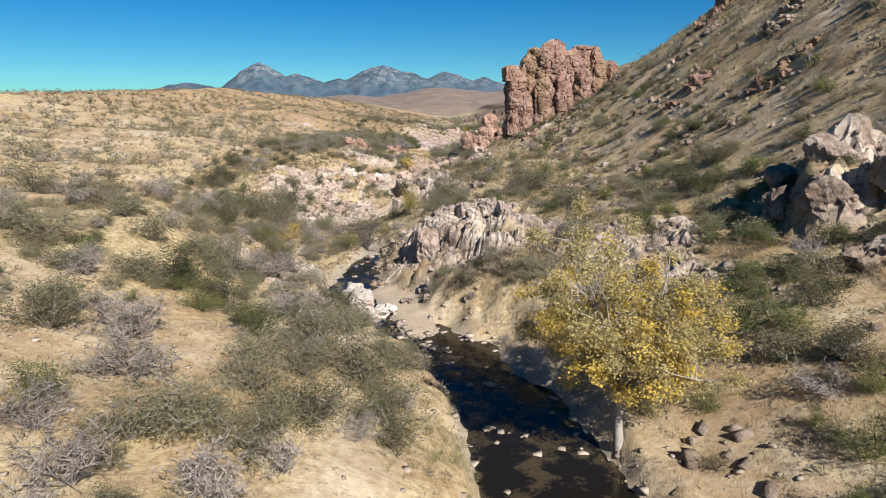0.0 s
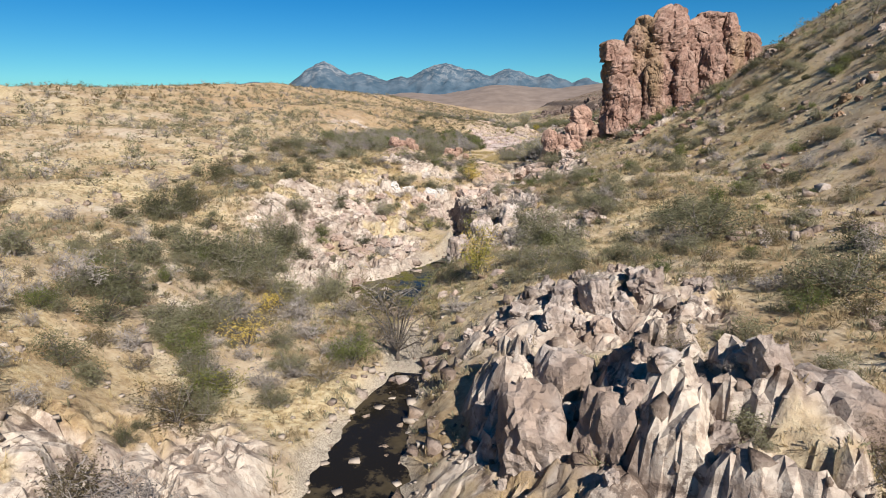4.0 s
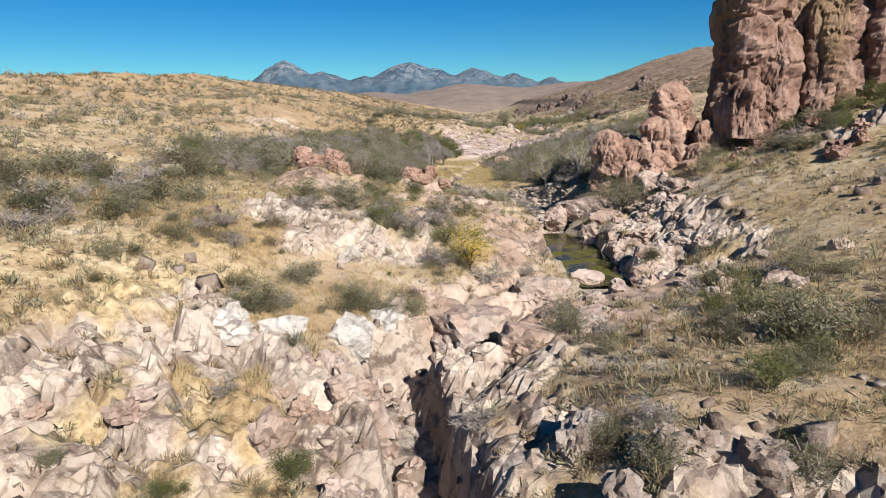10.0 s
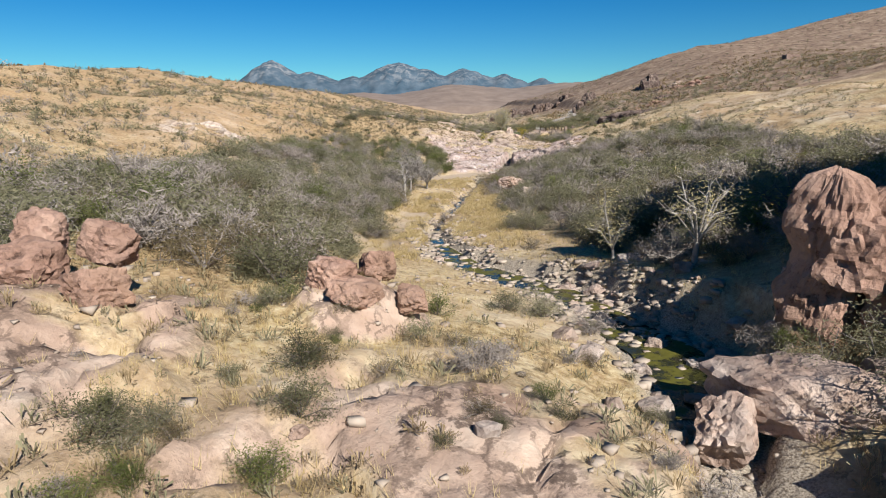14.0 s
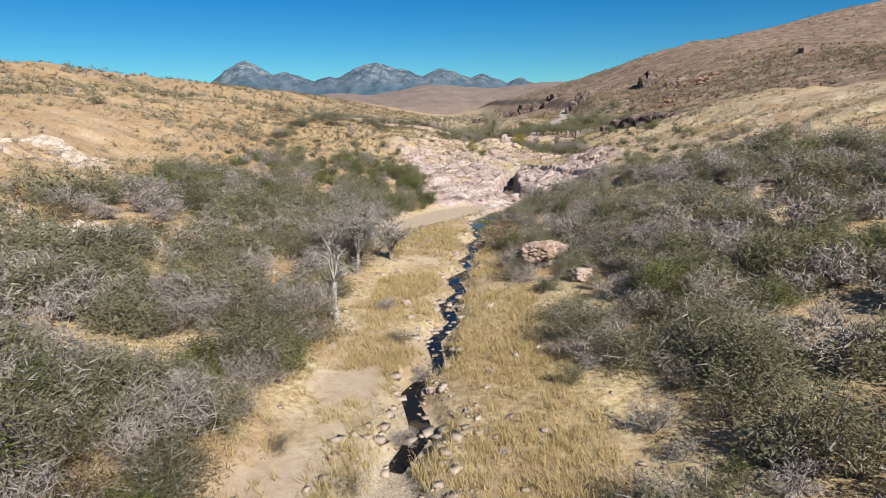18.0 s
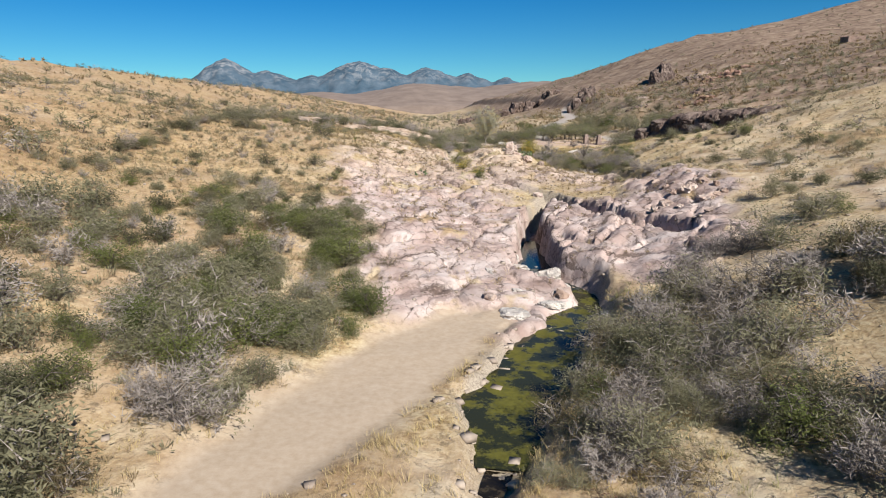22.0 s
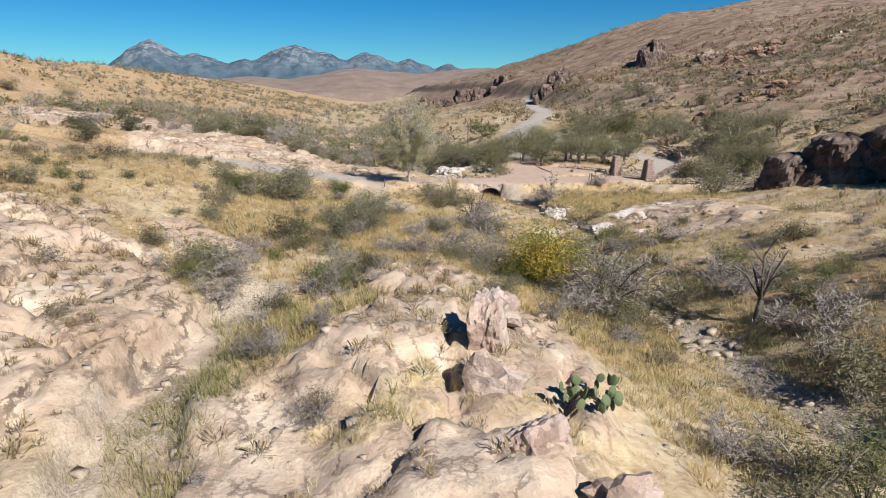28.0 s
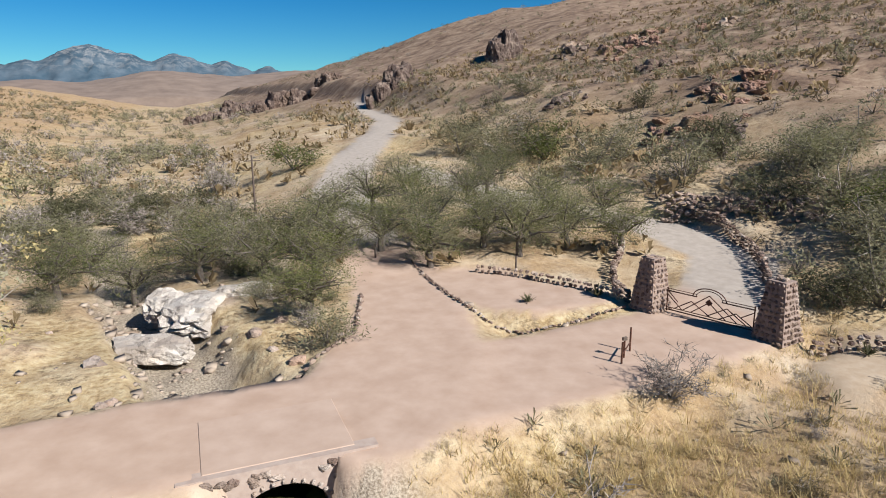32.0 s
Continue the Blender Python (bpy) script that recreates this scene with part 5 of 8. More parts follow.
# ---- plants ----
class Tris:
    """Triangles gathered as plain arrays."""

    def __init__(self):
        self.v, self.n = [], 0
        self.f = []

    def tri(self, a, b, c):
        self.v += [a, b, c]
        self.f.append((self.n, self.n + 1, self.n + 2))
        self.n += 3

    def tube(self, a, b, ra, rb, sides=3):
        a, b = Vector(a), Vector(b)
        d = (b - a).normalized()
        side = d.orthogonal().normalized()
        up = d.cross(side)
        base = self.n
        for p, r in ((a, ra), (b, rb)):
            for k in range(sides):
                t = 2 * math.pi * k / sides
                self.v.append(tuple(p + side * (r * math.cos(t)) + up * (r * math.sin(t))))
        self.n += 2 * sides
        for k in range(sides):
            m = (k + 1) % sides
            self.f.append((base + k, base + m, base + sides + m))
            self.f.append((base + k, base + sides + m, base + sides + k))

    def pipe(self, points, r, sides=5):
        base = self.n
        for i, p in enumerate(points):
            a, b = Vector(points[max(0, i - 1)]), Vector(points[min(len(points) - 1, i + 1)])
            d = (b - a).normalized()
            side = Vector((d.y, -d.x, 0)).normalized() if abs(d.z) < 0.99 else Vector((1, 0, 0))
            up = d.cross(side)
            for k in range(sides):
                t = 2 * math.pi * k / sides
                self.v.append(tuple(Vector(p) + side * (r * math.cos(t)) + up * (r * math.sin(t))))
        self.n += sides * len(points)
        for i in range(len(points) - 1):
            for k in range(sides):
                m = (k + 1) % sides
                o = base + i * sides
                self.f += [(o + k, o + m, o + sides + m), (o + k, o + sides + m, o + sides + k)]

    def leaf(self, p, size, rng, droop=0.0, wide=0.16):
        d = Vector((rng.gauss(0, 1), rng.gauss(0, 1), rng.gauss(0, 0.7) - droop)).normalized()
        s = d.orthogonal().normalized()
        s.rotate(Matrix.Rotation(rng.uniform(0, 6.28), 3, d))
        p = Vector(p)
        a, b, c = p - s * size * wide, p + s * size * wide, p + d * size * (1.7 - 2 * wide)
        self.tri(tuple(a), tuple(b), tuple(c))

    def mesh(self, name, mat):
        me = bpy.data.meshes.new(name)
        me.vertices.add(len(self.v))
        me.vertices.foreach_set("co", np.array(self.v, np.float32).ravel())
        idx = np.array(self.f, np.int32)
        me.loops.add(idx.size)
        me.loops.foreach_set("vertex_index", idx.ravel())
        me.polygons.add(len(idx))
        me.polygons.foreach_set("loop_start", np.arange(0, idx.size, 3, dtype=np.int32))
        me.polygons.foreach_set("loop_total", np.full(len(idx), 3, dtype=np.int32))
        me.update(calc_edges=True)
        me.materials.append(mat)
        return me


def grow(seed, height_, spread, limbs, forks, leaves, leaf, trunk=0.0, twig=0.02, fill=0.30, droop=0.0, flatten=1.0, lod=0, tips=0.75, broad=0.16):
    """Stems and leaves of a bush or tree. trunk: bare height under the fork."""
    rng = random.Random(seed)
    wood, crown, stem = Tris(), Tris(), Tris()
    fork = Vector((rng.uniform(-0.1, 0.1) * trunk, rng.uniform(-0.1, 0.1) * trunk, trunk))
    base_r = twig * (2.2 + 3.0 * trunk / max(0.3, height_) * 2)
    if trunk > 0:
        mid = Vector((fork.x * 0.4 + rng.uniform(-0.08, 0.08) * trunk, fork.y * 0.4, trunk * 0.5))
        stem.tube((0, 0, -0.3), mid, base_r * 1.4, base_r * 1.15, 6)
        stem.tube(mid, fork, base_r * 1.15, base_r, 6)
    for i in range(limbs):
        a = 2 * math.pi * (i + rng.uniform(-0.35, 0.35)) / limbs
        rise = rng.uniform(0.25, 1.0)
        out = math.sqrt(max(0.05, 1 - rise * rise * 0.8)) * spread * rng.uniform(0.7, 1.1)
        tip = Vector((math.cos(a) * out, math.sin(a) * out, trunk + (height_ - trunk) * rise * rng.uniform(0.75, 1.05) * flatten))
        knee = fork.lerp(tip, 0.5) + Vector((rng.uniform(-0.15, 0.15) * spread, rng.uniform(-0.15, 0.15) * spread, 0.12 * (height_ - trunk)))
        if lod:
            w = Vector((-math.sin(a), math.cos(a), 0)) * base_r * 0.7
            wood.tri(tuple(fork - w), tuple(fork + w), tuple(tip))
        else:
            wood.tube(fork, knee, base_r * 0.6, base_r * 0.4, 3)
            wood.tube(knee, tip, base_r * 0.4, twig * 0.5, 3)
        for j in range(forks):
            t = rng.uniform(0.25, 1.0)
            p = (fork.lerp(knee, t * 2) if t < 0.5 else knee.lerp(tip, t * 2 - 1))
            q = p + Vector((rng.gauss(0, 1), rng.gauss(0, 1), rng.gauss(0.35, 0.7))).normalized() * spread * rng.uniform(0.22, 0.5)
            if lod == 0 and trunk > 0:
                wood.tube(p, q, twig * 0.6, twig * 0.2, 3)
            elif lod < 2:
                w = (q - p).orthogonal().normalized() * twig * 0.7
                wood.tri(tuple(p - w), tuple(p + w), tuple(q))
            if leaves == 0:
                for _ in range((7, 3, 2)[lod]):
                    e = p.lerp(q, rng.uniform(0.3, 1)) + Vector((0, 0, 0))
                    g = e + Vector((rng.gauss(0, 1), rng.gauss(0, 1), rng.gauss(0.5, 0.7))).normalized() * spread * rng.uniform(0.12, 0.3)
                    s = Vector((rng.gauss(0, 1), rng.gauss(0, 1), rng.gauss(0, 1))).normalized() * twig * (0.8, 1.5, 2.4)[lod]
                    (wood if trunk > 0 else crown).tri(tuple(e - s), tuple(e + s), tuple(g))
            for _ in range(leaves):
                t2 = 1.05 - tips * rng.random() ** 2
                c = p.lerp(q, t2) + Vector((rng.gauss(0, 1), rng.gauss(0, 1), rng.gauss(0, 0.8))) * spread * fill * 0.42
                c.z = max(c.z, 0.05)
                crown.leaf(c, leaf * rng.uniform(0.6, 1.3), rng, droop, broad)
    return wood, crown, stem


def leafy(name, stops_a, stops_b, trans=0.25):
    return leaf_material(name, stops_a, stops_b, trans)


M_BARK = plain_material("grey_brown_bark", (0.058, 0.046, 0.038), (0.128, 0.107, 0.090), 6.0, 0.9)
M_PALE_BARK = plain_material("pale_bark", (0.197, 0.174, 0.151), (0.336, 0.307, 0.273), 3.0, 0.85)
M_GREY_BARK = plain_material("weathered_grey_bark", (0.116, 0.101, 0.090), (0.255, 0.232, 0.209), 3.0, 0.85)
M_TWIG = leafy("bare_grey_twigs", (0.095, 0.080, 0.070), (0.300, 0.262, 0.232), 0.0)
M_PALE_TWIG = leafy("bare_pale_twigs", (0.197, 0.174, 0.151), (0.383, 0.354, 0.319), 0.0)
M_MESQUITE = leafy("grey_green_leaves", (0.100, 0.097, 0.054), (0.300, 0.282, 0.172), 0.5)
M_GREEN = leafy("fresh_green_leaves", (0.058, 0.078, 0.020), (0.209, 0.220, 0.075), 0.5)
M_DARK = leafy("dark_green_leaves", (0.054, 0.057, 0.028), (0.180, 0.172, 0.096), 0.5)
M_YELLOW = leafy("yellow_autumn_leaves", (0.44, 0.31, 0.045), (0.66, 0.50, 0.14), 0.45)
M_PALE_YELLOW = leafy("pale_yellow_green_leaves", (0.33, 0.275, 0.12), (0.60, 0.51, 0.27), 0.45)
M_PALE_LEAF = leafy("pale_grey_green_leaves", (0.20, 0.195, 0.125), (0.43, 0.41, 0.285), 0.4)
M_LIME = leafy("yellow_green_leaves", (0.093, 0.110, 0.017), (0.267, 0.244, 0.035), 0.35)
M_RUST = leafy("rust_brown_leaves", (0.093, 0.043, 0.026), (0.186, 0.104, 0.064), 0.2)
M_OLIVE = leafy("brown_olive_leaves", (0.075, 0.058, 0.029), (0.226, 0.183, 0.104), 0.5)
M_STRAW = leafy("dry_straw", (0.375, 0.280, 0.120), (0.60, 0.490, 0.275), 0.45)
M_GREEN_GRASS = leafy("green_grass", (0.139, 0.139, 0.052), (0.325, 0.290, 0.139), 0.4)


class Kind:
    def __init__(self, name, label, category, wood_mat, leaf_mat, variants, bare, **shape):
        self.name, self.label, self.category, self.group = name, label, category, name.replace("_", " ") + " clumps"
        self.full, self.mid, self.low = [], [], []
        for k in range(variants):
            w, c, _ = grow(900 + 13 * k + len(name), **shape)
            self.full.append((w.mesh(name + "_stems", wood_mat), c.mesh(name + "_leaves", leaf_mat)))
            for store, cut, big in ((self.mid, 0.42, 1.65), (self.low, 0.14, 3.5)):
                sh = dict(shape)
                sh["leaves"] = max(0 if bare else 1, round(shape["leaves"] * cut))
                sh["leaf"] = shape["leaf"] * big
                sh["lod"] = 1 if cut > 0.3 else 2
                if cut < 0.3:
                    sh["limbs"] = max(4, shape["limbs"] // 2)
                    sh["forks"] = max(2, shape["forks"] // 2)
                    sh["twig"] = shape.get("twig", 0.02) * 2.0
                store.append(grow(900 + 13 * k + len(name), **sh)[:2])
        self.mats = (wood_mat, leaf_mat)
        self.bare, self.made = bare, []

    def thing(self, k, x, y, z, s, turn, sz=1.0):
        wood, crown = self.full[k % len(self.full)]
        ob = new(self.name, None)
        placed(ob, x, y, z, s, s, s * sz, 0, 0, turn)
        tagged(ob, self.label, self.category, self.group)
        for name, me in (("stem", wood), ("crown", crown)):
            new(name, me).parent = ob
        return ob


def joined(name, label, category, kind, spots, level):
    """Many far plants of one kind in one mesh."""
    store = kind.mid if level == "mid" else kind.low
    for which, mat in ((0, kind.mats[0]), (1, kind.mats[1])):
        vs, fs, n = [], [], 0
        arrays = [(np.array(s[which].v, np.float32).reshape(-1, 3), np.array(s[which].f, np.int32).reshape(-1, 3)) for s in store]
        for i, (x, y, z, s, turn, sz) in enumerate(spots):
            v, f = arrays[i % len(arrays)]
            if not len(v):
                continue
            c, d = math.cos(turn) * s, math.sin(turn) * s
            vs.append(np.stack([v[:, 0] * c - v[:, 1] * d + x, v[:, 0] * d + v[:, 1] * c + y, v[:, 2] * s * sz + z], -1))
            fs.append(f + n)
            n += len(v)
        if not vs:
            continue
        t = Tris()
        t.v, t.f = np.concatenate(vs), np.concatenate(fs)
        tagged(new(name + ("_stems" if which == 0 else ""), t.mesh(name, mat)), label, category, kind="stuff")


MESQUITE = Kind("mesquite_bush", "rounded grey-green thorny bush on dry ground", "bush", M_TWIG, M_MESQUITE, 4, False, height_=1.5, spread=1.0, limbs=12, forks=5, leaves=50, leaf=0.070, twig=0.018, fill=0.44, broad=0.19)
SHRUB = Kind("green_shrub", "small dense dark green shrub", "shrub", M_BARK, M_DARK, 3, False, height_=1.2, spread=0.95, limbs=10, forks=5, leaves=50, leaf=0.070, twig=0.018, fill=0.44, broad=0.19)
FRESH = Kind("leafy_shrub", "bright green leafy shrub", "shrub", M_BARK, M_GREEN, 3, False, height_=1.4, spread=0.9, limbs=10, forks=5, leaves=50, leaf=0.070, twig=0.018, fill=0.44, broad=0.19)
BARE = Kind("bare_bush", "leafless grey twiggy bush", "bush", M_TWIG, M_TWIG, 4, True, height_=1.35, spread=1.0, limbs=14, forks=13, leaves=0, leaf=0.1, twig=0.013)
OLIVE = Kind("brown_shrub", "half-dry brownish olive shrub", "shrub", M_TWIG, M_OLIVE, 3, False, height_=1.0, spread=1.0, limbs=10, forks=5, leaves=38, leaf=0.062, twig=0.022, fill=0.46, broad=0.18)

# stretches: x from, to, y from, to, count, least and greatest size, mix (mesquite, dark, fresh, bare, brown)
NEAR_ZONES = [
    (-30, -2, 18, 62, 120, 0.6, 1.9, (5, 1, 1, 4, 2)), (-38, -12, 60, 112, 170, 0.5, 1.9, (4, 2, 1, 3, 3)), (3, 26, 62, 142, 120, 0.4, 1.6, (4, 2, 2, 3, 3)),
    (-28, 10, 108, 192, 260, 0.3, 1.2, (2, 3, 2, 3, 3)), (-50, -18, 196, 316, 800, 1.4, 2.6, (8, 2, 1, 9, 4)), (3, 46, 200, 322, 980, 1.2, 2.6, (7, 2, 1, 9, 5)), (14, 48, 172, 188, 50, 0.8, 1.7, (3, 3, 2, 1, 2)), (-4, 4, 228, 312, 70, 0.7, 1.7, (4, 1, 1, 6, 3)), (-20, 6, 42, 72, 80, 0.5, 1.6, (4, 1, 1, 5, 2)),
    (12, 30, 14, 64, 70, 0.6, 1.6, (2, 2, 2, 3, 3)), (-46, -19, 296, 334, 170, 1.0, 2.3, (8, 2, 3, 4, 2)), (-3, 12, 250, 318, 130, 0.9, 2.1, (6, 2, 1, 6, 4)), (-36, -22, 250, 300, 60, 1.2, 2.3, (6, 2, 1, 6, 2)),
]
MID_ZONES = [
    (-34, -15, 316, 356, 60, 0.7, 1.8, (5, 2, 3, 2, 1)), (-27, -13, 318, 346, 90, 0.9, 2.0, (5, 2, 5, 3, 1)), (-50, -14, 330, 470, 230, 0.4, 1.2, (2, 4, 1, 2, 4)), (24, 80, 322, 440, 380, 0.5, 1.4, (3, 3, 1, 2, 4)), (15, 31, 376, 436, 80, 0.8, 2.0, (4, 1, 2, 6, 2)),
    (-12, 18, 408, 460, 90, 0.5, 1.7, (4, 2, 1, 3, 3)), (-8, 3, 394, 420, 26, 0.6, 1.4, (2, 1, 2, 5, 2)), (5, 30, 474, 500, 30, 0.6, 1.5, (4, 2, 2, 2, 2)), (50, 66, 440, 474, 60, 0.8, 1.9, (5, 2, 1, 3, 1)), (26, 40, 425, 462, 20, 0.3, 0.8, (1, 1, 1, 2, 3)),
]
WIDE_ZONES = [
    (-120, -30, 20, 200, 1400, 0.6, 2.0, (3, 4, 0, 3, 3)), (20, 90, 14, 196, 1350, 0.5, 1.7, (4, 4, 2, 2, 4)), (-130, -44, 200, 480, 1900, 0.6, 1.9, (3, 5, 0, 2, 3)), (42, 110, 200, 330, 260, 0.6, 1.6, (4, 3, 0, 2, 3)),
    (-70, 24, 492, 640, 760, 1.5, 3.0, (5, 4, 0, 4, 2)), (54, 230, 470, 650, 2300, 0.6, 2.0, (3, 5, 0, 1, 4)), (-260, 60, 640, 1100, 1700, 1.2, 3.0, (4, 4, 0, 2, 3)), (80, 420, 640, 1100, 700, 0.9, 2.2, (2, 4, 0, 1, 4)), (-420, -120, 60, 700, 1700, 0.9, 2.2, (3, 5, 0, 2, 2)),
]
# single bushes that stand out: kind, x, y, size
START_BUSHES = [(0, -9.8, 30.8, 2.03), (0, -6.2, 28.8, 2.41), (0, -4.9, 36.1, 3.06), (0, -2.5, 30.3, 2.26), (0, -8.2, 38.9, 2.78), (0, -21.2, 32.9, 2.40), (3, -17.7, 34.5, 2.67), (3, -15.6, 30.3, 2.67), (0, -11.0, 25.1, 2.35), (0, -13.1, 24.2, 1.99), (3, -16.5, 23.7, 1.94), (3, -13.5, 21.0, 2.17), (1, -19.8, 45.7, 2.96), (1, -16.4, 45.8, 2.53), (3, -18.2, 59.7, 2.21), (3, -11.1, 45.6, 2.84), (1, -28.9, 103.0, 2.60), (1, -27.8, 80.7, 2.40), (0, -8.0, 24.7, 2.04), (4, -0.6, 46.8, 2.54), (4, -2.5, 41.7, 1.91), (2, 21.4, 44.2, 1.95), (2, 19.2, 38.5, 2.26), (2, 21.3, 37.1, 1.89)]
START_SLOPE_BUSHES = [(1, 22.0, 33.2, 2.10), (2, 19.8, 26.5, 1.69), (1, 24.4, 44.5, 1.80), (1, 23.6, 39.1, 1.82), (1, 29.3, 77.9, 3.53), (1, 34.3, 82.2, 3.09), (0, 13.5, 97.6, 3.60), (0, 16.5, 82.0, 2.93), (3, 19.7, 31.6, 1.85), (0, 18.3, 43.5, 2.08), (0, -29.6, 46.0, 2.78), (3, -24.5, 41.7, 1.71), (1, -49.9, 77.6, 2.85), (3, -44.8, 77.1, 2.42), (4, -54.5, 104.7, 2.28), (1, -38.5, 107.4, 2.65), (4, -13.1, 97.3, 3.60), (3, 16.3, 38.1, 2.04), (0, 8.3, 54.7, 2.20), (4, -30.4, 73.4, 1.85)]
POOL_BUSHES = [(1, -32.0, 101.9, 3.02), (0, -29.5, 102.8, 3.19), (0, -29.0, 106.7, 3.19), (1, -27.3, 109.3, 2.90), (1, -24.9, 110.3, 1.93), (1, -29.3, 96.2, 1.88), (0, -27.3, 99.9, 2.30), (0, -25.7, 103.4, 2.58), (0, -37.9, 107.6, 2.26), (1, -34.2, 108.8, 1.62), (0, -1.7, 98.1, 1.95), (0, -0.0, 94.3, 1.86), (0, 2.2, 96.6, 2.02), (0, -1.9, 92.6, 1.33), (0, 0.5, 90.9, 1.47), (1, 2.6, 92.9, 1.48), (1, 5.8, 95.7, 1.51), (0, 7.3, 94.0, 1.59), (2, 1.0, 105.3, 1.42), (0, -0.2, 107.1, 1.63), (1, 12.8, 107.1, 2.25), (0, 14.4, 106.4, 2.25), (1, 16.0, 104.4, 1.86), (3, 11.3, 96.7, 1.78)]
POOL_EDGE_BUSHES = [(3, -19.7, 93.0, 1.98), (3, -23.7, 90.0, 2.47), (1, 7.0, 134.7, 1.60), (4, -22.4, 94.5, 1.69), (3, -16.3, 94.9, 1.86), (1, -7.7, 100.7, 1.29), (3, -6.5, 92.0, 1.37), (1, -35.9, 138.2, 1.35), (3, 3.0, 87.6, 1.05), (4, 5.2, 86.7, 0.95), (2, -24.5, 117.4, 0.87), (0, -20.1, 148.1, 1.77), (4, -28.0, 119.1, 1.35), (0, 10.0, 125.0, 1.87), (4, 14.0, 125.5, 1.92)]
GORGE_BUSHES = [(2, -16.4, 335.7, 2.10), (2, -15.6, 337.8, 1.97), (2, -16.5, 334.4, 1.72), (2, -17.0, 345.4, 2.03), (1, -18.5, 342.4, 1.92), (1, -20.5, 352.2, 1.63), (1, -17.1, 357.3, 1.06), (1, -26.6, 401.3, 2.59), (1, -30.3, 372.1, 1.71), (1, -23.9, 374.2, 1.70), (1, -21.6, 358.9, 1.31), (1, -28.6, 358.7, 1.57), (0, -39.5, 396.3, 3.42), (1, -16.3, 349.6, 1.04), (4, 6.6, 346.5, 0.55), (2, 0.7, 378.4, 1.25), (3, -14.4, 336.5, 1.45), (4, -18.8, 387.8, 1.15), (0, -44.6, 396.5, 2.11), (4, -59.4, 424.3, 2.36), (0, -82.9, 589.5, 3.60), (1, -102.7, 595.8, 3.60), (0, -20.6, 341.8, 1.42), (4, -11.2, 334.7, 1.14)]
ROAD_BUSHES = [(3, 23.0, 428.5, 1.7), (0, 22.4, 434.0, 1.5), (3, 25.4, 433.0, 1.6), (4, 24.6, 427.0, 1.7), (0, 27.6, 438.0, 1.4), (3, 22.6, 438.4, 1.5), (4, 28.0, 445.0, 1.3), (0, -4.7, 449.7, 2.78), (0, -2.6, 449.9, 2.16), (0, -3.6, 460.8, 2.57), (2, 1.7, 457.1, 1.57), (0, 3.2, 438.1, 1.65), (0, 5.1, 438.2, 2.02), (1, 4.5, 436.7, 1.55), (3, 14.6, 437.1, 2.17), (3, 13.7, 440.9, 1.49), (4, 12.5, 452.5, 2.21), (0, 14.5, 452.8, 1.79), (3, 16.9, 449.0, 1.65), (3, 35.4, 464.7, 1.72), (4, -1.2, 438.5, 1.25), (4, 26.8, 434.1, 2.14), (0, -8.0, 452.4, 1.60), (4, 1.9, 434.6, 0.88), (3, 1.5, 451.6, 1.17), (0, 51.7, 467.8, 2.85), (0, 55.8, 468.7, 3.25), (1, 50.1, 468.7, 2.32), (4, 10.5, 452.4, 0.88), (3, 15.5, 445.0, 1.10)]
RIDGE_BUSHES = [(0, -18.9, 152.6, 1.3), (0, -15.4, 151.4, 1.2), (4, -12.6, 152.9, 1.3), (0, -11.9, 151.4, 1.0), (3, -11.0, 158.8, 1.5), (3, -7.6, 158.4, 1.4), (0, -3.4, 149.2, 1.3), (3, -24.5, 156.0, 1.4), (4, -22.0, 158.5, 1.3), (1, -21.6, 150.2, 1.0), (0, -15.5, 166.5, 1.4), (2, -14.6, 164.0, 1.4), (0, -13.2, 161.4, 1.2),
                (0, -19.4, 130.2, 1.80), (4, -14.4, 132.3, 1.11), (0, -14.0, 151.1, 1.32), (1, -19.9, 148.3, 1.27), (1, -18.5, 153.9, 0.90), (1, -23.3, 131.1, 0.90), (1, -24.8, 128.9, 1.10), (1, -24.6, 126.7, 1.16), (1, -34.0, 136.6, 1.31), (1, -35.4, 146.0, 0.98), (3, -33.1, 149.5, 1.62), (3, -10.0, 132.2, 1.76), (3, -7.3, 129.0, 1.80), (3, -5.7, 124.8, 1.40), (3, -4.6, 122.9, 1.31), (0, 0.0, 131.9, 1.07), (0, -3.9, 146.9, 1.21), (0, 2.4, 136.8, 0.96), (0, 8.9, 149.7, 1.34), (0, 2.1, 123.2, 0.83), (0, 9.0, 140.4, 1.75), (1, 30.6, 197.4, 3.12), (2, 88.5, 308.1, 3.40), (4, -15.3, 127.2, 0.98)]
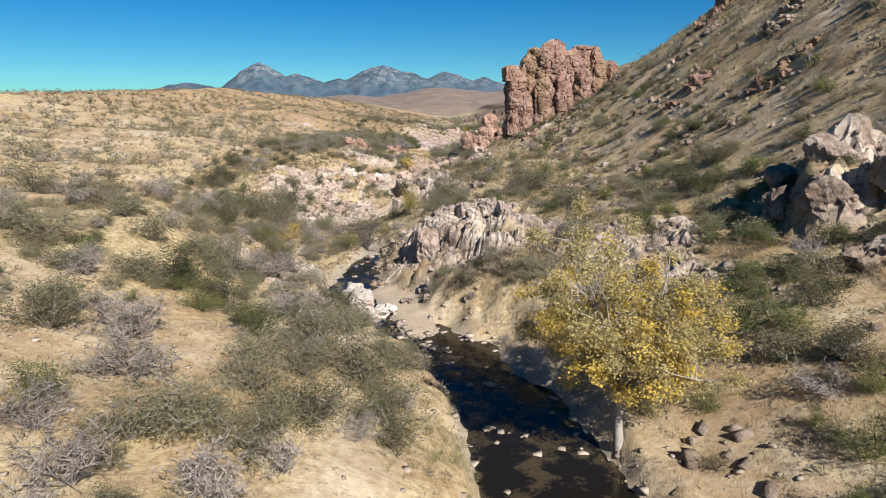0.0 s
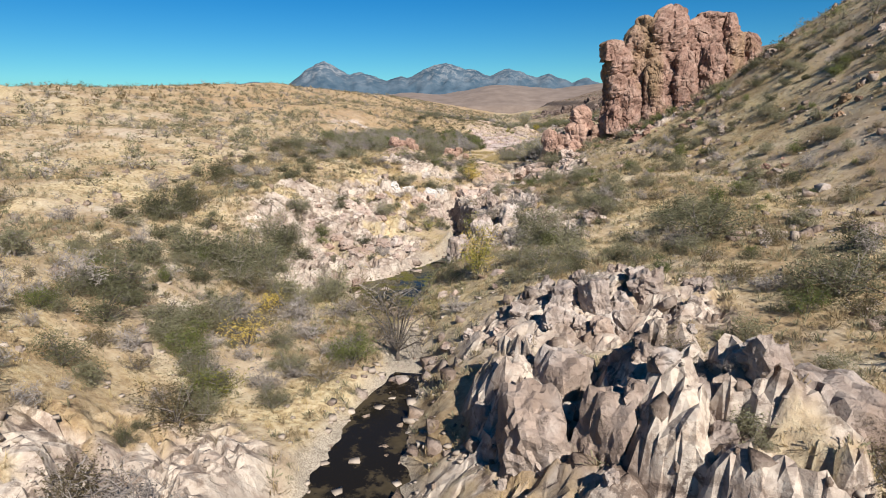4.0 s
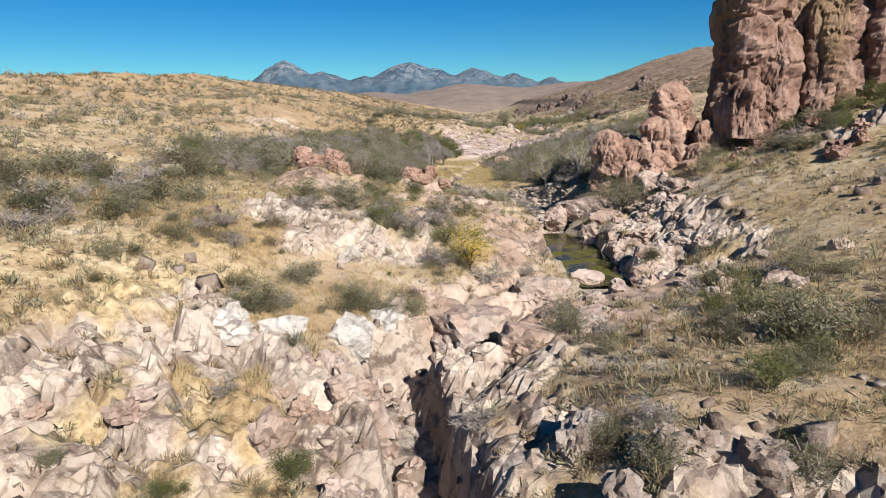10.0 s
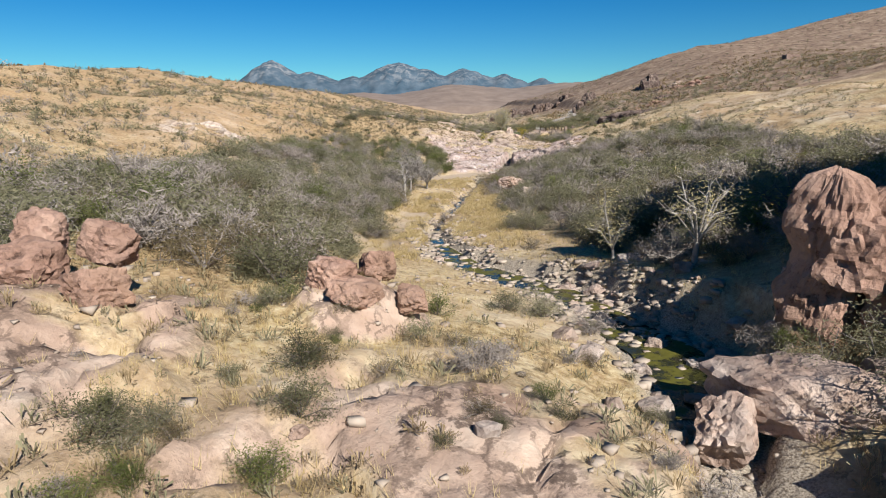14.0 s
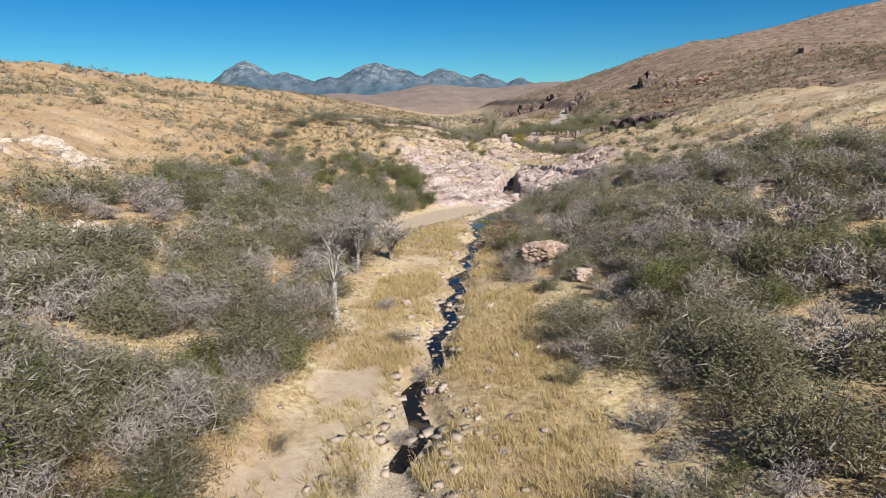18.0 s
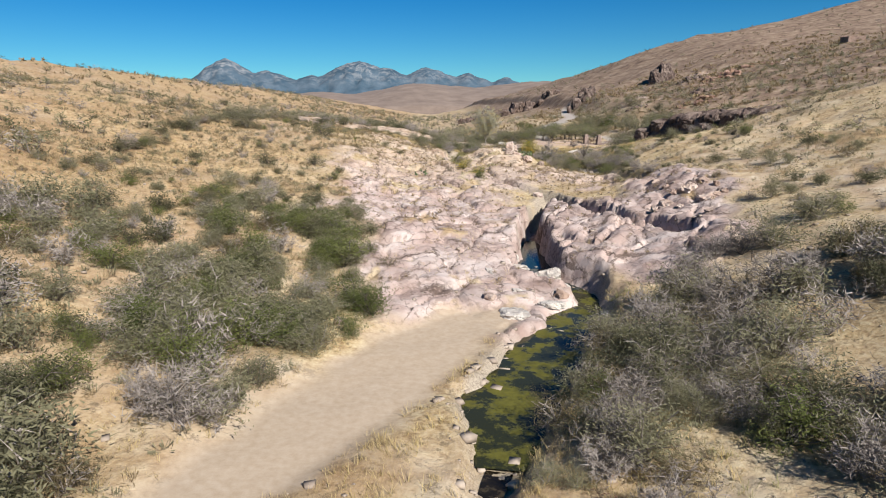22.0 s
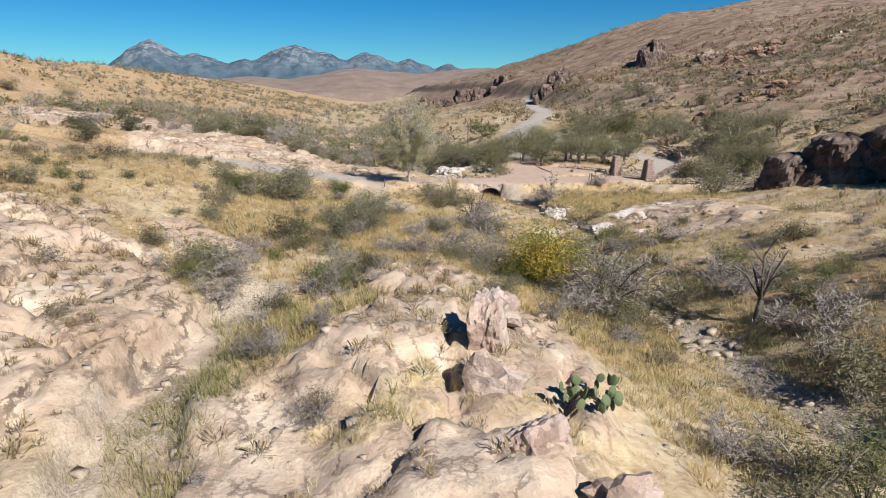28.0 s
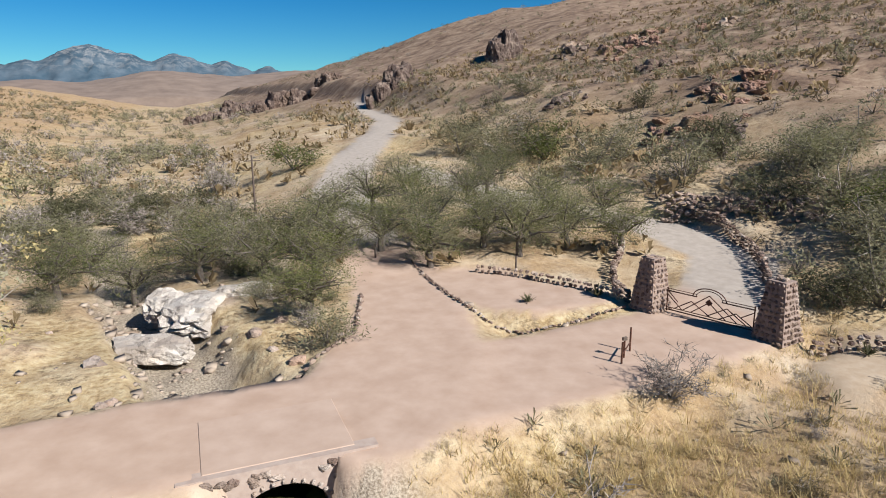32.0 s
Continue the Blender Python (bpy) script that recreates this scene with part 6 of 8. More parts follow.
SLAB_BUSHES = [(0, 5.0, 187.5, 1.7), (0, 7.2, 187.0, 1.9), (2, -17.4, 174.2, 0.79), (2, -14.1, 176.2, 0.90), (0, -17.8, 176.8, 0.74), (0, -17.5, 177.9, 0.77), (2, -10.7, 195.5, 1.06), (1, -14.8, 187.8, 0.58), (2, -18.1, 192.2, 0.98), (4, -12.2, 184.2, 0.72), (4, -8.9, 180.3, 0.68), (1, -10.0, 178.6, 0.49), (3, -18.1, 174.5, 0.68), (1, -8.4, 179.7, 0.44), (2, -16.7, 175.1, 0.50), (2, -17.1, 175.3, 0.55), (2, 5.5, 190.5, 1.02), (0, 7.4, 192.3, 1.37), (3, 3.3, 194.9, 1.57), (3, 3.5, 191.9, 1.46), (3, 5.0, 191.4, 1.44), (0, -4.6, 199.0, 1.33), (0, -6.6, 199.8, 1.20), (3, -2.0, 197.1, 1.29), (0, -18.1, 216.9, 2.38), (0, -21.1, 197.3, 1.59)]
THICKET_BUSHES = [(4, -14.2, 238.4, 0.9), (3, -12.4, 243.5, 1.0), (4, -15.4, 247.2, 0.9), (3, -11.4, 251.0, 1.0), (4, -13.2, 255.6, 1.0), (4, -17.6, 241.5, 0.8), (3, -14.6, 262.0, 1.1), (4, -16.4, 232.5, 0.7), (3, -20.6, 273.6, 2.6), (3, -21.6, 270.6, 2.2), (3, -19.6, 269.2, 1.7), (4, -4.6, 271.5, 1.6), (3, -3.0, 269.6, 1.8), (3, -26.0, 223.7, 3.00), (3, -25.7, 227.6, 2.92), (2, -26.0, 233.0, 2.76), (3, -23.6, 218.6, 2.12), (3, -16.7, 225.4, 1.32), (4, -19.6, 247.2, 1.14), (0, -2.9, 233.9, 2.11), (0, -1.1, 232.3, 2.05), (3, 2.9, 229.6, 2.90), (3, 3.9, 225.9, 2.67), (0, 7.7, 228.8, 2.71), (0, 3.0, 237.6, 2.86), (3, -16.1, 254.7, 2.37), (4, -2.5, 222.5, 1.34), (0, -25.7, 241.6, 2.96), (0, -25.7, 235.2, 2.43), (0, -2.1, 253.1, 2.53), (0, 0.2, 248.5, 2.54), (0, 9.9, 235.3, 2.55), (4, -20.4, 232.2, 0.96), (4, -4.0, 285.8, 3.33)]
UPPER_BUSHES = [(1, 4.2, 418.6, 1.3), (1, 2.4, 413.6, 1.1), (1, -0.3, 424.5, 1.1), (4, 1.2, 428.0, 1.5), (0, 4.5, 434.0, 2.0), (3, 3.2, 431.0, 1.8), (3, 8.2, 425.0, 1.4), (3, 10.8, 428.0, 1.8), (4, 8.0, 421.0, 1.2), (4, 13.0, 424.0, 1.6), (3, -2.8, 413.0, 1.8), (3, -0.8, 412.4, 1.5), (1, 0.2, 410.8, 1.0), (3, 17.2, 420.0, 2.2), (3, 20.5, 420.5, 2.0), (4, 22.5, 416.0, 1.4), (1, -8.6, 422.4, 1.2),
                (2, -2.5, 397.5, 1.19), (1, -1.5, 409.0, 2.25), (3, -2.9, 411.5, 1.64), (4, 2.9, 400.8, 0.84), (1, -3.8, 452.7, 2.71), (1, -8.8, 450.8, 2.00), (1, 3.8, 415.1, 0.97), (4, 3.9, 388.9, 0.88), (4, -3.7, 385.4, 0.97), (0, 3.9, 433.4, 1.85), (3, 12.4, 425.7, 2.39), (3, 18.8, 417.3, 3.40), (2, 15.8, 421.2, 2.03), (3, 27.2, 417.9, 2.28), (3, 25.5, 398.1, 1.93), (3, 26.1, 393.4, 2.22), (1, -37.8, 487.2, 3.40), (4, -23.7, 457.4, 2.21), (1, -12.3, 397.4, 0.83), (0, 44.0, 450.9, 3.32), (3, 29.1, 411.4, 1.46), (3, 24.4, 400.8, 1.51), (0, 23.5, 419.0, 1.82)]
WASH_BUSHES = [(0, -26.5, 320.3, 2.74), (2, -20.5, 316.1, 2.60), (2, -18.9, 319.1, 2.49), (0, -15.8, 318.0, 1.84), (2, -21.3, 312.4, 2.39), (3, -21.3, 308.9, 2.06), (0, -17.3, 312.6, 1.73), (2, -15.2, 334.8, 2.67), (2, -11.9, 324.2, 2.11), (0, -15.0, 324.4, 1.68), (3, -18.3, 308.2, 1.75), (0, -24.4, 314.1, 2.19), (0, -18.5, 322.7, 1.80), (3, -28.7, 340.1, 1.33), (1, -26.1, 344.9, 1.41), (1, -31.6, 330.2, 1.35), (1, -37.0, 336.8, 2.01), (1, -39.6, 349.6, 1.49)]
BANK_BUSHES = [(3, 10.4, 321.1, 3.00), (3, 11.2, 316.8, 3.00), (3, 15.7, 319.4, 3.00), (3, 7.0, 316.9, 1.91), (3, 7.2, 310.0, 2.54), (0, 10.5, 310.8, 2.71), (0, 7.1, 307.1, 1.92), (3, 15.3, 328.8, 2.24), (0, 19.5, 328.0, 2.87), (0, 24.8, 330.9, 2.32), (0, 3.5, 433.7, 2.09), (2, 0.1, 425.5, 0.89), (2, -1.1, 421.5, 0.79), (1, 4.7, 420.7, 1.02), (3, 6.9, 425.2, 1.08), (3, 14.8, 436.2, 1.52), (0, 13.5, 456.0, 2.02), (0, -4.4, 449.7, 2.23), (1, -7.5, 448.8, 1.62), (3, 26.4, 458.0, 2.18)]
LEDGE_BUSHES = [(2, -22.8, 169.0, 1.9), (1, -22.0, 168.4, 1.2), (0, -20.5, 172.4, 1.5), (0, -18.7, 168.7, 1.7), (1, -19.6, 169.4, 1.2), (0, -15.8, 169.2, 2.0), (3, -16.1, 166.3, 1.8), (2, -16.0, 163.5, 1.3), (0, -11.5, 171.1, 1.3), (3, -21.0, 162.4, 1.7), (4, -20.1, 166.8, 1.0), (3, -11.4, 164.2, 1.8), (3, -14.5, 165.4, 1.2), (2, -10.6, 162.4, 1.5), (3, -13.4, 161.5, 1.5), (4, -18.8, 164.2, 0.9), (0, -14.8, 161.8, 0.9), (4, -21.9, 164.8, 1.0)]
LOWER_LEDGE_BUSHES = [(0, -0.4, 109.2, 2.2), (0, 0.2, 105.7, 2.2), (0, 2.5, 103.6, 2.4), (2, 1.4, 103.8, 1.5), (3, -1.6, 107.0, 1.6), (0, 5.9, 118.4, 1.9), (3, -1.1, 122.8, 2.4), (4, -4.0, 119.7, 1.8), (4, 2.7, 123.4, 1.6), (4, 1.9, 113.8, 1.5), (0, 7.5, 111.5, 2.0), (1, -20.0, 120.0, 1.1), (2, -25.0, 119.0, 1.6), (0, -28.7, 121.7, 1.9), (0, -28.4, 113.2, 2.6), (1, -26.8, 113.1, 2.2)]
GATE_HILL_BUSHES = [(2, 31.8, 530.7, 4.2), (0, 53.4, 526.7, 4.4), (0, 56.0, 521.0, 4.0), (0, 59.3, 519.5, 4.2), (2, 60.2, 516.1, 3.6), (0, 60.4, 506.3, 4.2), (0, 65.9, 508.4, 3.4), (1, 67.4, 494.7, 3.2), (0, 66.2, 485.5, 3.6), (0, 70.1, 484.8, 3.6), (0, 62.4, 478.4, 3.4), (1, 60.7, 482.9, 3.4), (0, 60.5, 492.4, 3.4), (1, 82.9, 563.0, 4.2), (1, 81.3, 524.1, 3.0), (1, 72.7, 502.1, 2.8), (0, 57.4, 472.4, 3.4), (0, 58.6, 469.2, 3.4), (2, 61.0, 474.8, 3.0), (4, 66.6, 531.9, 4.0), (1, 59.3, 536.0, 3.6)]
TERRACE_BUSHES = [(0, -20.0, 53.8, 2.03), (0, -18.7, 54.4, 2.34), (0, -21.8, 56.8, 1.82), (3, -17.8, 55.7, 2.08), (3, -17.3, 60.7, 2.24), (3, -16.0, 63.7, 2.03), (4, -19.2, 64.5, 2.13), (4, -20.1, 74.2, 2.60), (0, -13.2, 62.6, 1.77), (0, -25.7, 66.5, 2.13), (0, -29.9, 86.0, 2.60), (4, 5.2, 57.9, 1.98), (4, 2.6, 58.6, 1.61), (0, 7.6, 56.6, 1.98), (4, 10.2, 56.9, 1.77), (4, 12.9, 61.0, 1.82), (4, 15.8, 71.6, 2.24), (4, 9.1, 63.5, 1.56), (3, 4.7, 59.8, 1.51), (4, 9.8, 59.8, 1.72), (4, 6.6, 60.0, 1.25)]
POOL_SIDE_BUSHES = [(3, 12.2, 322.9, 2.39), (3, 17.6, 329.0, 2.60), (3, 13.0, 327.6, 2.13), (0, -23.4, 323.9, 2.39), (0, -20.1, 319.2, 2.39), (2, -17.8, 318.5, 2.34), (0, -18.1, 324.6, 1.98), (0, -16.3, 320.1, 1.72), (2, -13.4, 325.4, 2.24), (2, -16.7, 335.0, 2.13), (2, -19.5, 343.7, 2.39), (2, -16.6, 341.6, 2.39), (4, -24.6, 333.1, 1.77), (4, -30.2, 343.3, 1.98), (2, -20.5, 341.6, 2.03), (0, -14.9, 317.8, 1.82)]
KINDS = [MESQUITE, SHRUB, FRESH, BARE, OLIVE]
ROOMS = {k: [] for k in KINDS}
rng = random.Random(5)
for x0, x1, y0, y1, n, s0, s1, mix in NEAR_ZONES + MID_ZONES + WIDE_ZONES:
    xs, ys = np.array([rng.uniform(x0, x1) for _ in range(n * 4)]), np.array([rng.uniform(y0, y1) for _ in range(n * 4)])
    gz, rk, sk, rd, sd, wt, _, _ = ground(xs, ys)
    clump = fbm(xs / 14, ys / 14, 2, 70)
    left = n
    for i in range(4 * n):
        if left <= 0:
            break
        if rd[i] > 0.02 or sd[i] > 0.25 or wt[i] > 0.55 or (rk[i] > 0.6 and rng.random() < 0.72) or clump[i] < (-0.5 if 196 < y0 < 204 and n > 700 else rng.uniform(-0.75, 0.15)):
            continue
        left -= 1
        s = s0 + (s1 - s0) * rng.random() ** 1.6
        if rk[i] > 0.5:
            s *= 0.6
        kind = rng.choices(KINDS, mix)[0]
        ROOMS[kind].append((float(xs[i]), float(ys[i]), float(height(xs[i], ys[i])) - 0.05, s, rng.uniform(0, 6.28), rng.uniform(0.75, 1.15)))
CHOSEN = {k: [] for k in KINDS}
for row in START_BUSHES + START_SLOPE_BUSHES + POOL_BUSHES + POOL_EDGE_BUSHES + GORGE_BUSHES + ROAD_BUSHES + RIDGE_BUSHES + SLAB_BUSHES + THICKET_BUSHES + UPPER_BUSHES + WASH_BUSHES + BANK_BUSHES + LEDGE_BUSHES + LOWER_LEDGE_BUSHES + GATE_HILL_BUSHES + TERRACE_BUSHES + POOL_SIDE_BUSHES:
    _, _, _, on_road, on_sand, in_wet, _, _ = ground(np.array([row[1]]), np.array([row[2]]))
    on_bench = -21.0 < row[1] < -8.0 and 214 < row[2] < 256 and row[3] > 1.05
    if on_road[0] > 0.3 or on_sand[0] > 0.5 or in_wet[0] > 0.85 or on_bench:
        continue
    CHOSEN[KINDS[row[0]]].append((row[1], row[2], float(height(row[1], row[2])) - 0.08, row[3], rng.uniform(0, 6.28), rng.uniform(0.7, 0.95)))
for kind in KINDS:
    # those along the valley floor are things of their own
    spots = sorted(ROOMS[kind], key=lambda p: abs(p[0] - float(np.interp(p[1], ST, BED_X))) + (0 if p[1] < 500 else 200) - 6 * p[3])
    many = 285 - len(CHOSEN[kind])
    for i, (x, y, z, s, turn, sz) in enumerate(CHOSEN[kind] + spots[:many]):
        kind.thing(i, x, y, z, s, math.degrees(turn), sz)
    rest = spots[many:]
    mid = [p for p in rest if abs(p[0]) < 48 and p[1] < 540]
    low = [p for p in rest if not (abs(p[0]) < 48 and p[1] < 540)]
    joined(kind.name + "_thicket", kind.label + "es in a thicket", "bushes", kind, mid, "mid")
    joined("far_" + kind.name, "scattered far " + kind.label, "bushes", kind, low, "low")


# ---- single trees ----
def tree(name, label, x, y, wood_mat, leaf_mat, seed, second=None, share=0.5, bare=None, **shape):
    w, c, stem = grow(seed, **shape)
    root = new(name, None)
    root.location = (x, y, float(height(x, y)) - 0.1)
    tagged(root, label, "tree" if shape.get("trunk", 0) > 0 else "shrub")
    if stem.n:
        part("trunk", stem.mesh("trunk", wood_mat), None, root)
    part("branchwork", w.mesh("branchwork", wood_mat), None, root)
    if c.n:
        part("crown", c.mesh("crown", leaf_mat), None, root)
    if bare:
        sh = dict(shape, leaves=0, twig=0.022, forks=14)
        part("twig_spray", grow(seed, **sh)[0].mesh("twig_spray", bare), None, root)
    if second:
        sh = dict(shape)
        sh["leaves"] = max(1, round(shape["leaves"] * share))
        c2 = grow(seed, **sh)[1]
        part("crown", c2.mesh("crown", second), None, root)
    return root


tree("cottonwood_tree", "large yellow-leaved cottonwood leaning beside the stream", 10.1, 33.5, M_PALE_BARK, M_PALE_YELLOW, 31, M_YELLOW, 0.45, M_TWIG, height_=13.0, spread=5.9, limbs=15, forks=10, leaves=340, leaf=0.15, trunk=3.4, twig=0.06, fill=0.12, tips=0.3, broad=0.40)
tree("cottonwood_tree", "pale grey-green half-bare cottonwood beside the road", 10.1, 465.3, M_PALE_BARK, M_PALE_LEAF, 32, M_PALE_YELLOW, 0.4, M_PALE_TWIG, height_=11.6, spread=4.2, limbs=24, forks=10, leaves=150, leaf=0.12, trunk=1.4, twig=0.05, fill=0.13, tips=0.3, broad=0.34)
tree("young_cottonwood", "slender yellow-green cottonwood at the pool edge", -5.2, 98, M_BARK, M_LIME, 33, M_YELLOW, height_=5.8, spread=1.7, limbs=10, forks=8, leaves=20, leaf=0.17, trunk=0.5, twig=0.035, fill=0.45)
tree("bare_tree", "brown leafless tree beside the pool", -10.6, 88, M_BARK, M_OLIVE, 34, height_=5.6, spread=3.4, limbs=16, forks=14, leaves=6, leaf=0.12, trunk=0.8, twig=0.04, fill=0.4)
tree("yellow_shrub", "small bright yellow autumn shrub", -22.2, 94, M_BARK, M_YELLOW, 35, height_=2.4, spread=1.2, limbs=9, forks=6, leaves=14, leaf=0.15, twig=0.03, fill=0.4)
tree("yellow_shrub", "spreading yellow shrub on the grassy bank", -21, 86, M_BARK, M_YELLOW, 36, height_=2.8, spread=1.9, limbs=9, forks=6, leaves=13, leaf=0.16, twig=0.03, fill=0.4)
tree("yellow_shrub", "yellow-green shrub under the pale bank", -19.5, 78, M_BARK, M_LIME, 37, height_=2.2, spread=1.7, limbs=9, forks=6, leaves=12, leaf=0.15, twig=0.03, fill=0.4)
tree("young_cottonwood", "yellow-topped sapling between pink slabs", -8.8, 159.2, M_BARK, M_YELLOW, 38, M_LIME, height_=4.4, spread=1.6, limbs=9, forks=7, leaves=34, leaf=0.15, trunk=0.4, twig=0.03, fill=0.4)
tree("yellow_shrub", "yellow shrub at the foot of the cliff", -13, 127, M_BARK, M_LIME, 39, height_=1.8, spread=1.6, limbs=9, forks=6, leaves=10, leaf=0.14, twig=0.03, fill=0.4)
tree("evergreen_oak", "rounded blue-green oak beside the boulders", 6.8, 181.5, M_BARK, M_MESQUITE, 40, M_DARK, height_=4.4, spread=2.9, limbs=12, forks=9, leaves=26, leaf=0.16, trunk=0.6, twig=0.04, fill=0.4)
tree("cottonwood_tree", "half-bare pale yellow tree over the stream bed", 6.0, 204, M_PALE_BARK, M_PALE_YELLOW, 41, height_=7.8, spread=3.0, limbs=11, forks=10, leaves=9, leaf=0.17, trunk=1.8, twig=0.05, fill=0.4)
tree("bare_tree", "tangled bare tree with a few yellow leaves", 11.5, 203, M_BARK, M_YELLOW, 42, height_=5.4, spread=2.8, limbs=12, forks=12, leaves=2, leaf=0.14, trunk=1.0, twig=0.045, fill=0.4)
tree("yellow_shrub", "yellow shrub among bare branches", 12.5, 206, M_BARK, M_YELLOW, 43, height_=3.0, spread=1.8, limbs=9, forks=6, leaves=8, leaf=0.15, twig=0.03, fill=0.4)
tree("cottonwood_tree", "pale yellow tree in the thicket", 2.5, 212, M_PALE_BARK, M_PALE_YELLOW, 44, height_=6.0, spread=2.2, limbs=10, forks=9, leaves=12, leaf=0.16, trunk=1.0, twig=0.04, fill=0.4)
tree("dead_tree", "bleached dead tree with broken limbs", -17.6, 258.5, M_PALE_BARK, M_TWIG, 45, height_=7.2, spread=2.0, limbs=6, forks=5, leaves=0, leaf=0.1, trunk=3.0, twig=0.04)
tree("dead_tree", "tall grey leafless tree beside the wash", -18.0, 272.2, M_GREY_BARK, M_TWIG, 46, height_=9.0, spread=3.2, limbs=13, forks=18, leaves=0, leaf=0.1, trunk=2.0, twig=0.042)
tree("dead_tree", "grey leafless tree over dry grass", -15.4, 279, M_GREY_BARK, M_TWIG, 47, height_=5.6, spread=2.8, limbs=12, forks=12, leaves=0, leaf=0.1, trunk=1.0, twig=0.05)
tree("willow_shrub", "rust-red bare willow beside the brook", -2.6, 279, M_BARK, M_RUST, 48, height_=2.8, spread=1.7, limbs=12, forks=8, leaves=5, leaf=0.13, twig=0.03, fill=0.4)
tree("willow_shrub", "large rust-red bare willow at the brook bend", -2.0, 294.5, M_BARK, M_RUST, 58, height_=3.2, spread=2.4, limbs=13, forks=9, leaves=12, leaf=0.11, twig=0.03, fill=0.4)
tree("willow_shrub", "rust-brown shrub in the stream bed", -4.0, 288, M_BARK, M_RUST, 49, height_=2.2, spread=1.5, limbs=12, forks=8, leaves=5, leaf=0.13, twig=0.03, fill=0.4)
tree("young_cottonwood", "yellow-green shrub by the slickrock ridge", 15.2, 419.5, M_BARK, M_LIME, 50, M_YELLOW, 0.6, height_=4.2, spread=2.4, limbs=12, forks=9, leaves=55, leaf=0.16, trunk=0.3, twig=0.03, fill=0.42)
tree("bare_tree", "dark leafless tree beside the yellow shrub", 18.2, 416.5, M_BARK, M_YELLOW, 51, height_=5.0, spread=3.4, limbs=13, forks=12, leaves=1, leaf=0.12, trunk=0.6, twig=0.04, fill=0.4)
tree("bare_tree", "bare upright tree on the creek bank", 25.6, 413.5, M_BARK, M_OLIVE, 52, height_=5.4, spread=2.2, limbs=9, forks=9, leaves=1, leaf=0.12, trunk=1.6, twig=0.04, fill=0.4)
tree("bare_tree", "leafless multi-stemmed tree below the road", 14.5, 441, M_BARK, M_OLIVE, 53, height_=3.6, spread=2.2, limbs=12, forks=9, leaves=2, leaf=0.12, trunk=0.4, twig=0.035, fill=0.4)
tree("bare_tree", "grey leafless sapling at the creek", 26.6, 457.5, M_TWIG, M_TWIG, 54, height_=4.2, spread=1.5, limbs=10, forks=9, leaves=0, leaf=0.1, trunk=0.3, twig=0.03)
tree("yellow_shrub", "yellow-topped shrub below the road edge", 15.2, 460.5, M_BARK, M_PALE_YELLOW, 55, M_YELLOW, height_=3.2, spread=1.3, limbs=10, forks=8, leaves=8, leaf=0.14, twig=0.03, fill=0.4)
tree("yellow_shrub", "yellow-green shrub in the rock crevice", -1.2, 387, M_BARK, M_LIME, 56, M_YELLOW, height_=2.2, spread=1.6, limbs=10, forks=7, leaves=20, leaf=0.12, twig=0.03, fill=0.4)
tree("yellow_shrub", "low yellow shrub between slickrock walls", 1.0, 382.5, M_BARK, M_LIME, 57, M_YELLOW, height_=1.8, spread=1.3, limbs=9, forks=7, leaves=20, leaf=0.12, twig=0.03, fill=0.4)
rng = random.Random(21)
for k, (x, y, s) in enumerate([(31, 489, 1.0), (34, 488, 1.1), (37.5, 486, 1.0), (41, 486, 1.15), (44.5, 487, 1.0), (36, 492, 1.1), (40, 491, 1.0), (46, 482, 0.9), (25.5, 484, 0.9), (22.8, 487, 1.0), (19, 490, 1.0), (15, 492, 1.0), (11, 490, 0.9), (33, 484.5, 0.9), (39, 483.5, 1.0), (43, 484, 1.0), (29, 496, 1.0), (33.5, 500, 1.1), (38, 505, 1.1), (46, 503, 1.1), (50, 508, 1.1), (20, 500, 1.0), (12, 500, 1.0), (24, 478.5, 0.8), (64, 482, 1.1), (68, 476, 1.1), (60, 456, 1.0), (49.5, 489, 1.0), (27.5, 488, 1.0), (36.5, 498, 1.1), (42, 499, 1.0), (26, 493, 0.9), (47, 494, 1.0), (58, 466, 1.1), (62, 471, 1.0), (56, 460, 1.0)]):
    tree("mesquite_tree", "spreading green mesquite tree with dark crooked trunks", x, y, M_BARK, M_MESQUITE, 500 + k, M_GREEN, height_=4.3 * s, spread=3.0 * s, limbs=11, forks=7, leaves=70, leaf=0.105, broad=0.2, trunk=1.2, twig=0.05, fill=0.32, flatten=0.8, tips=0.4)


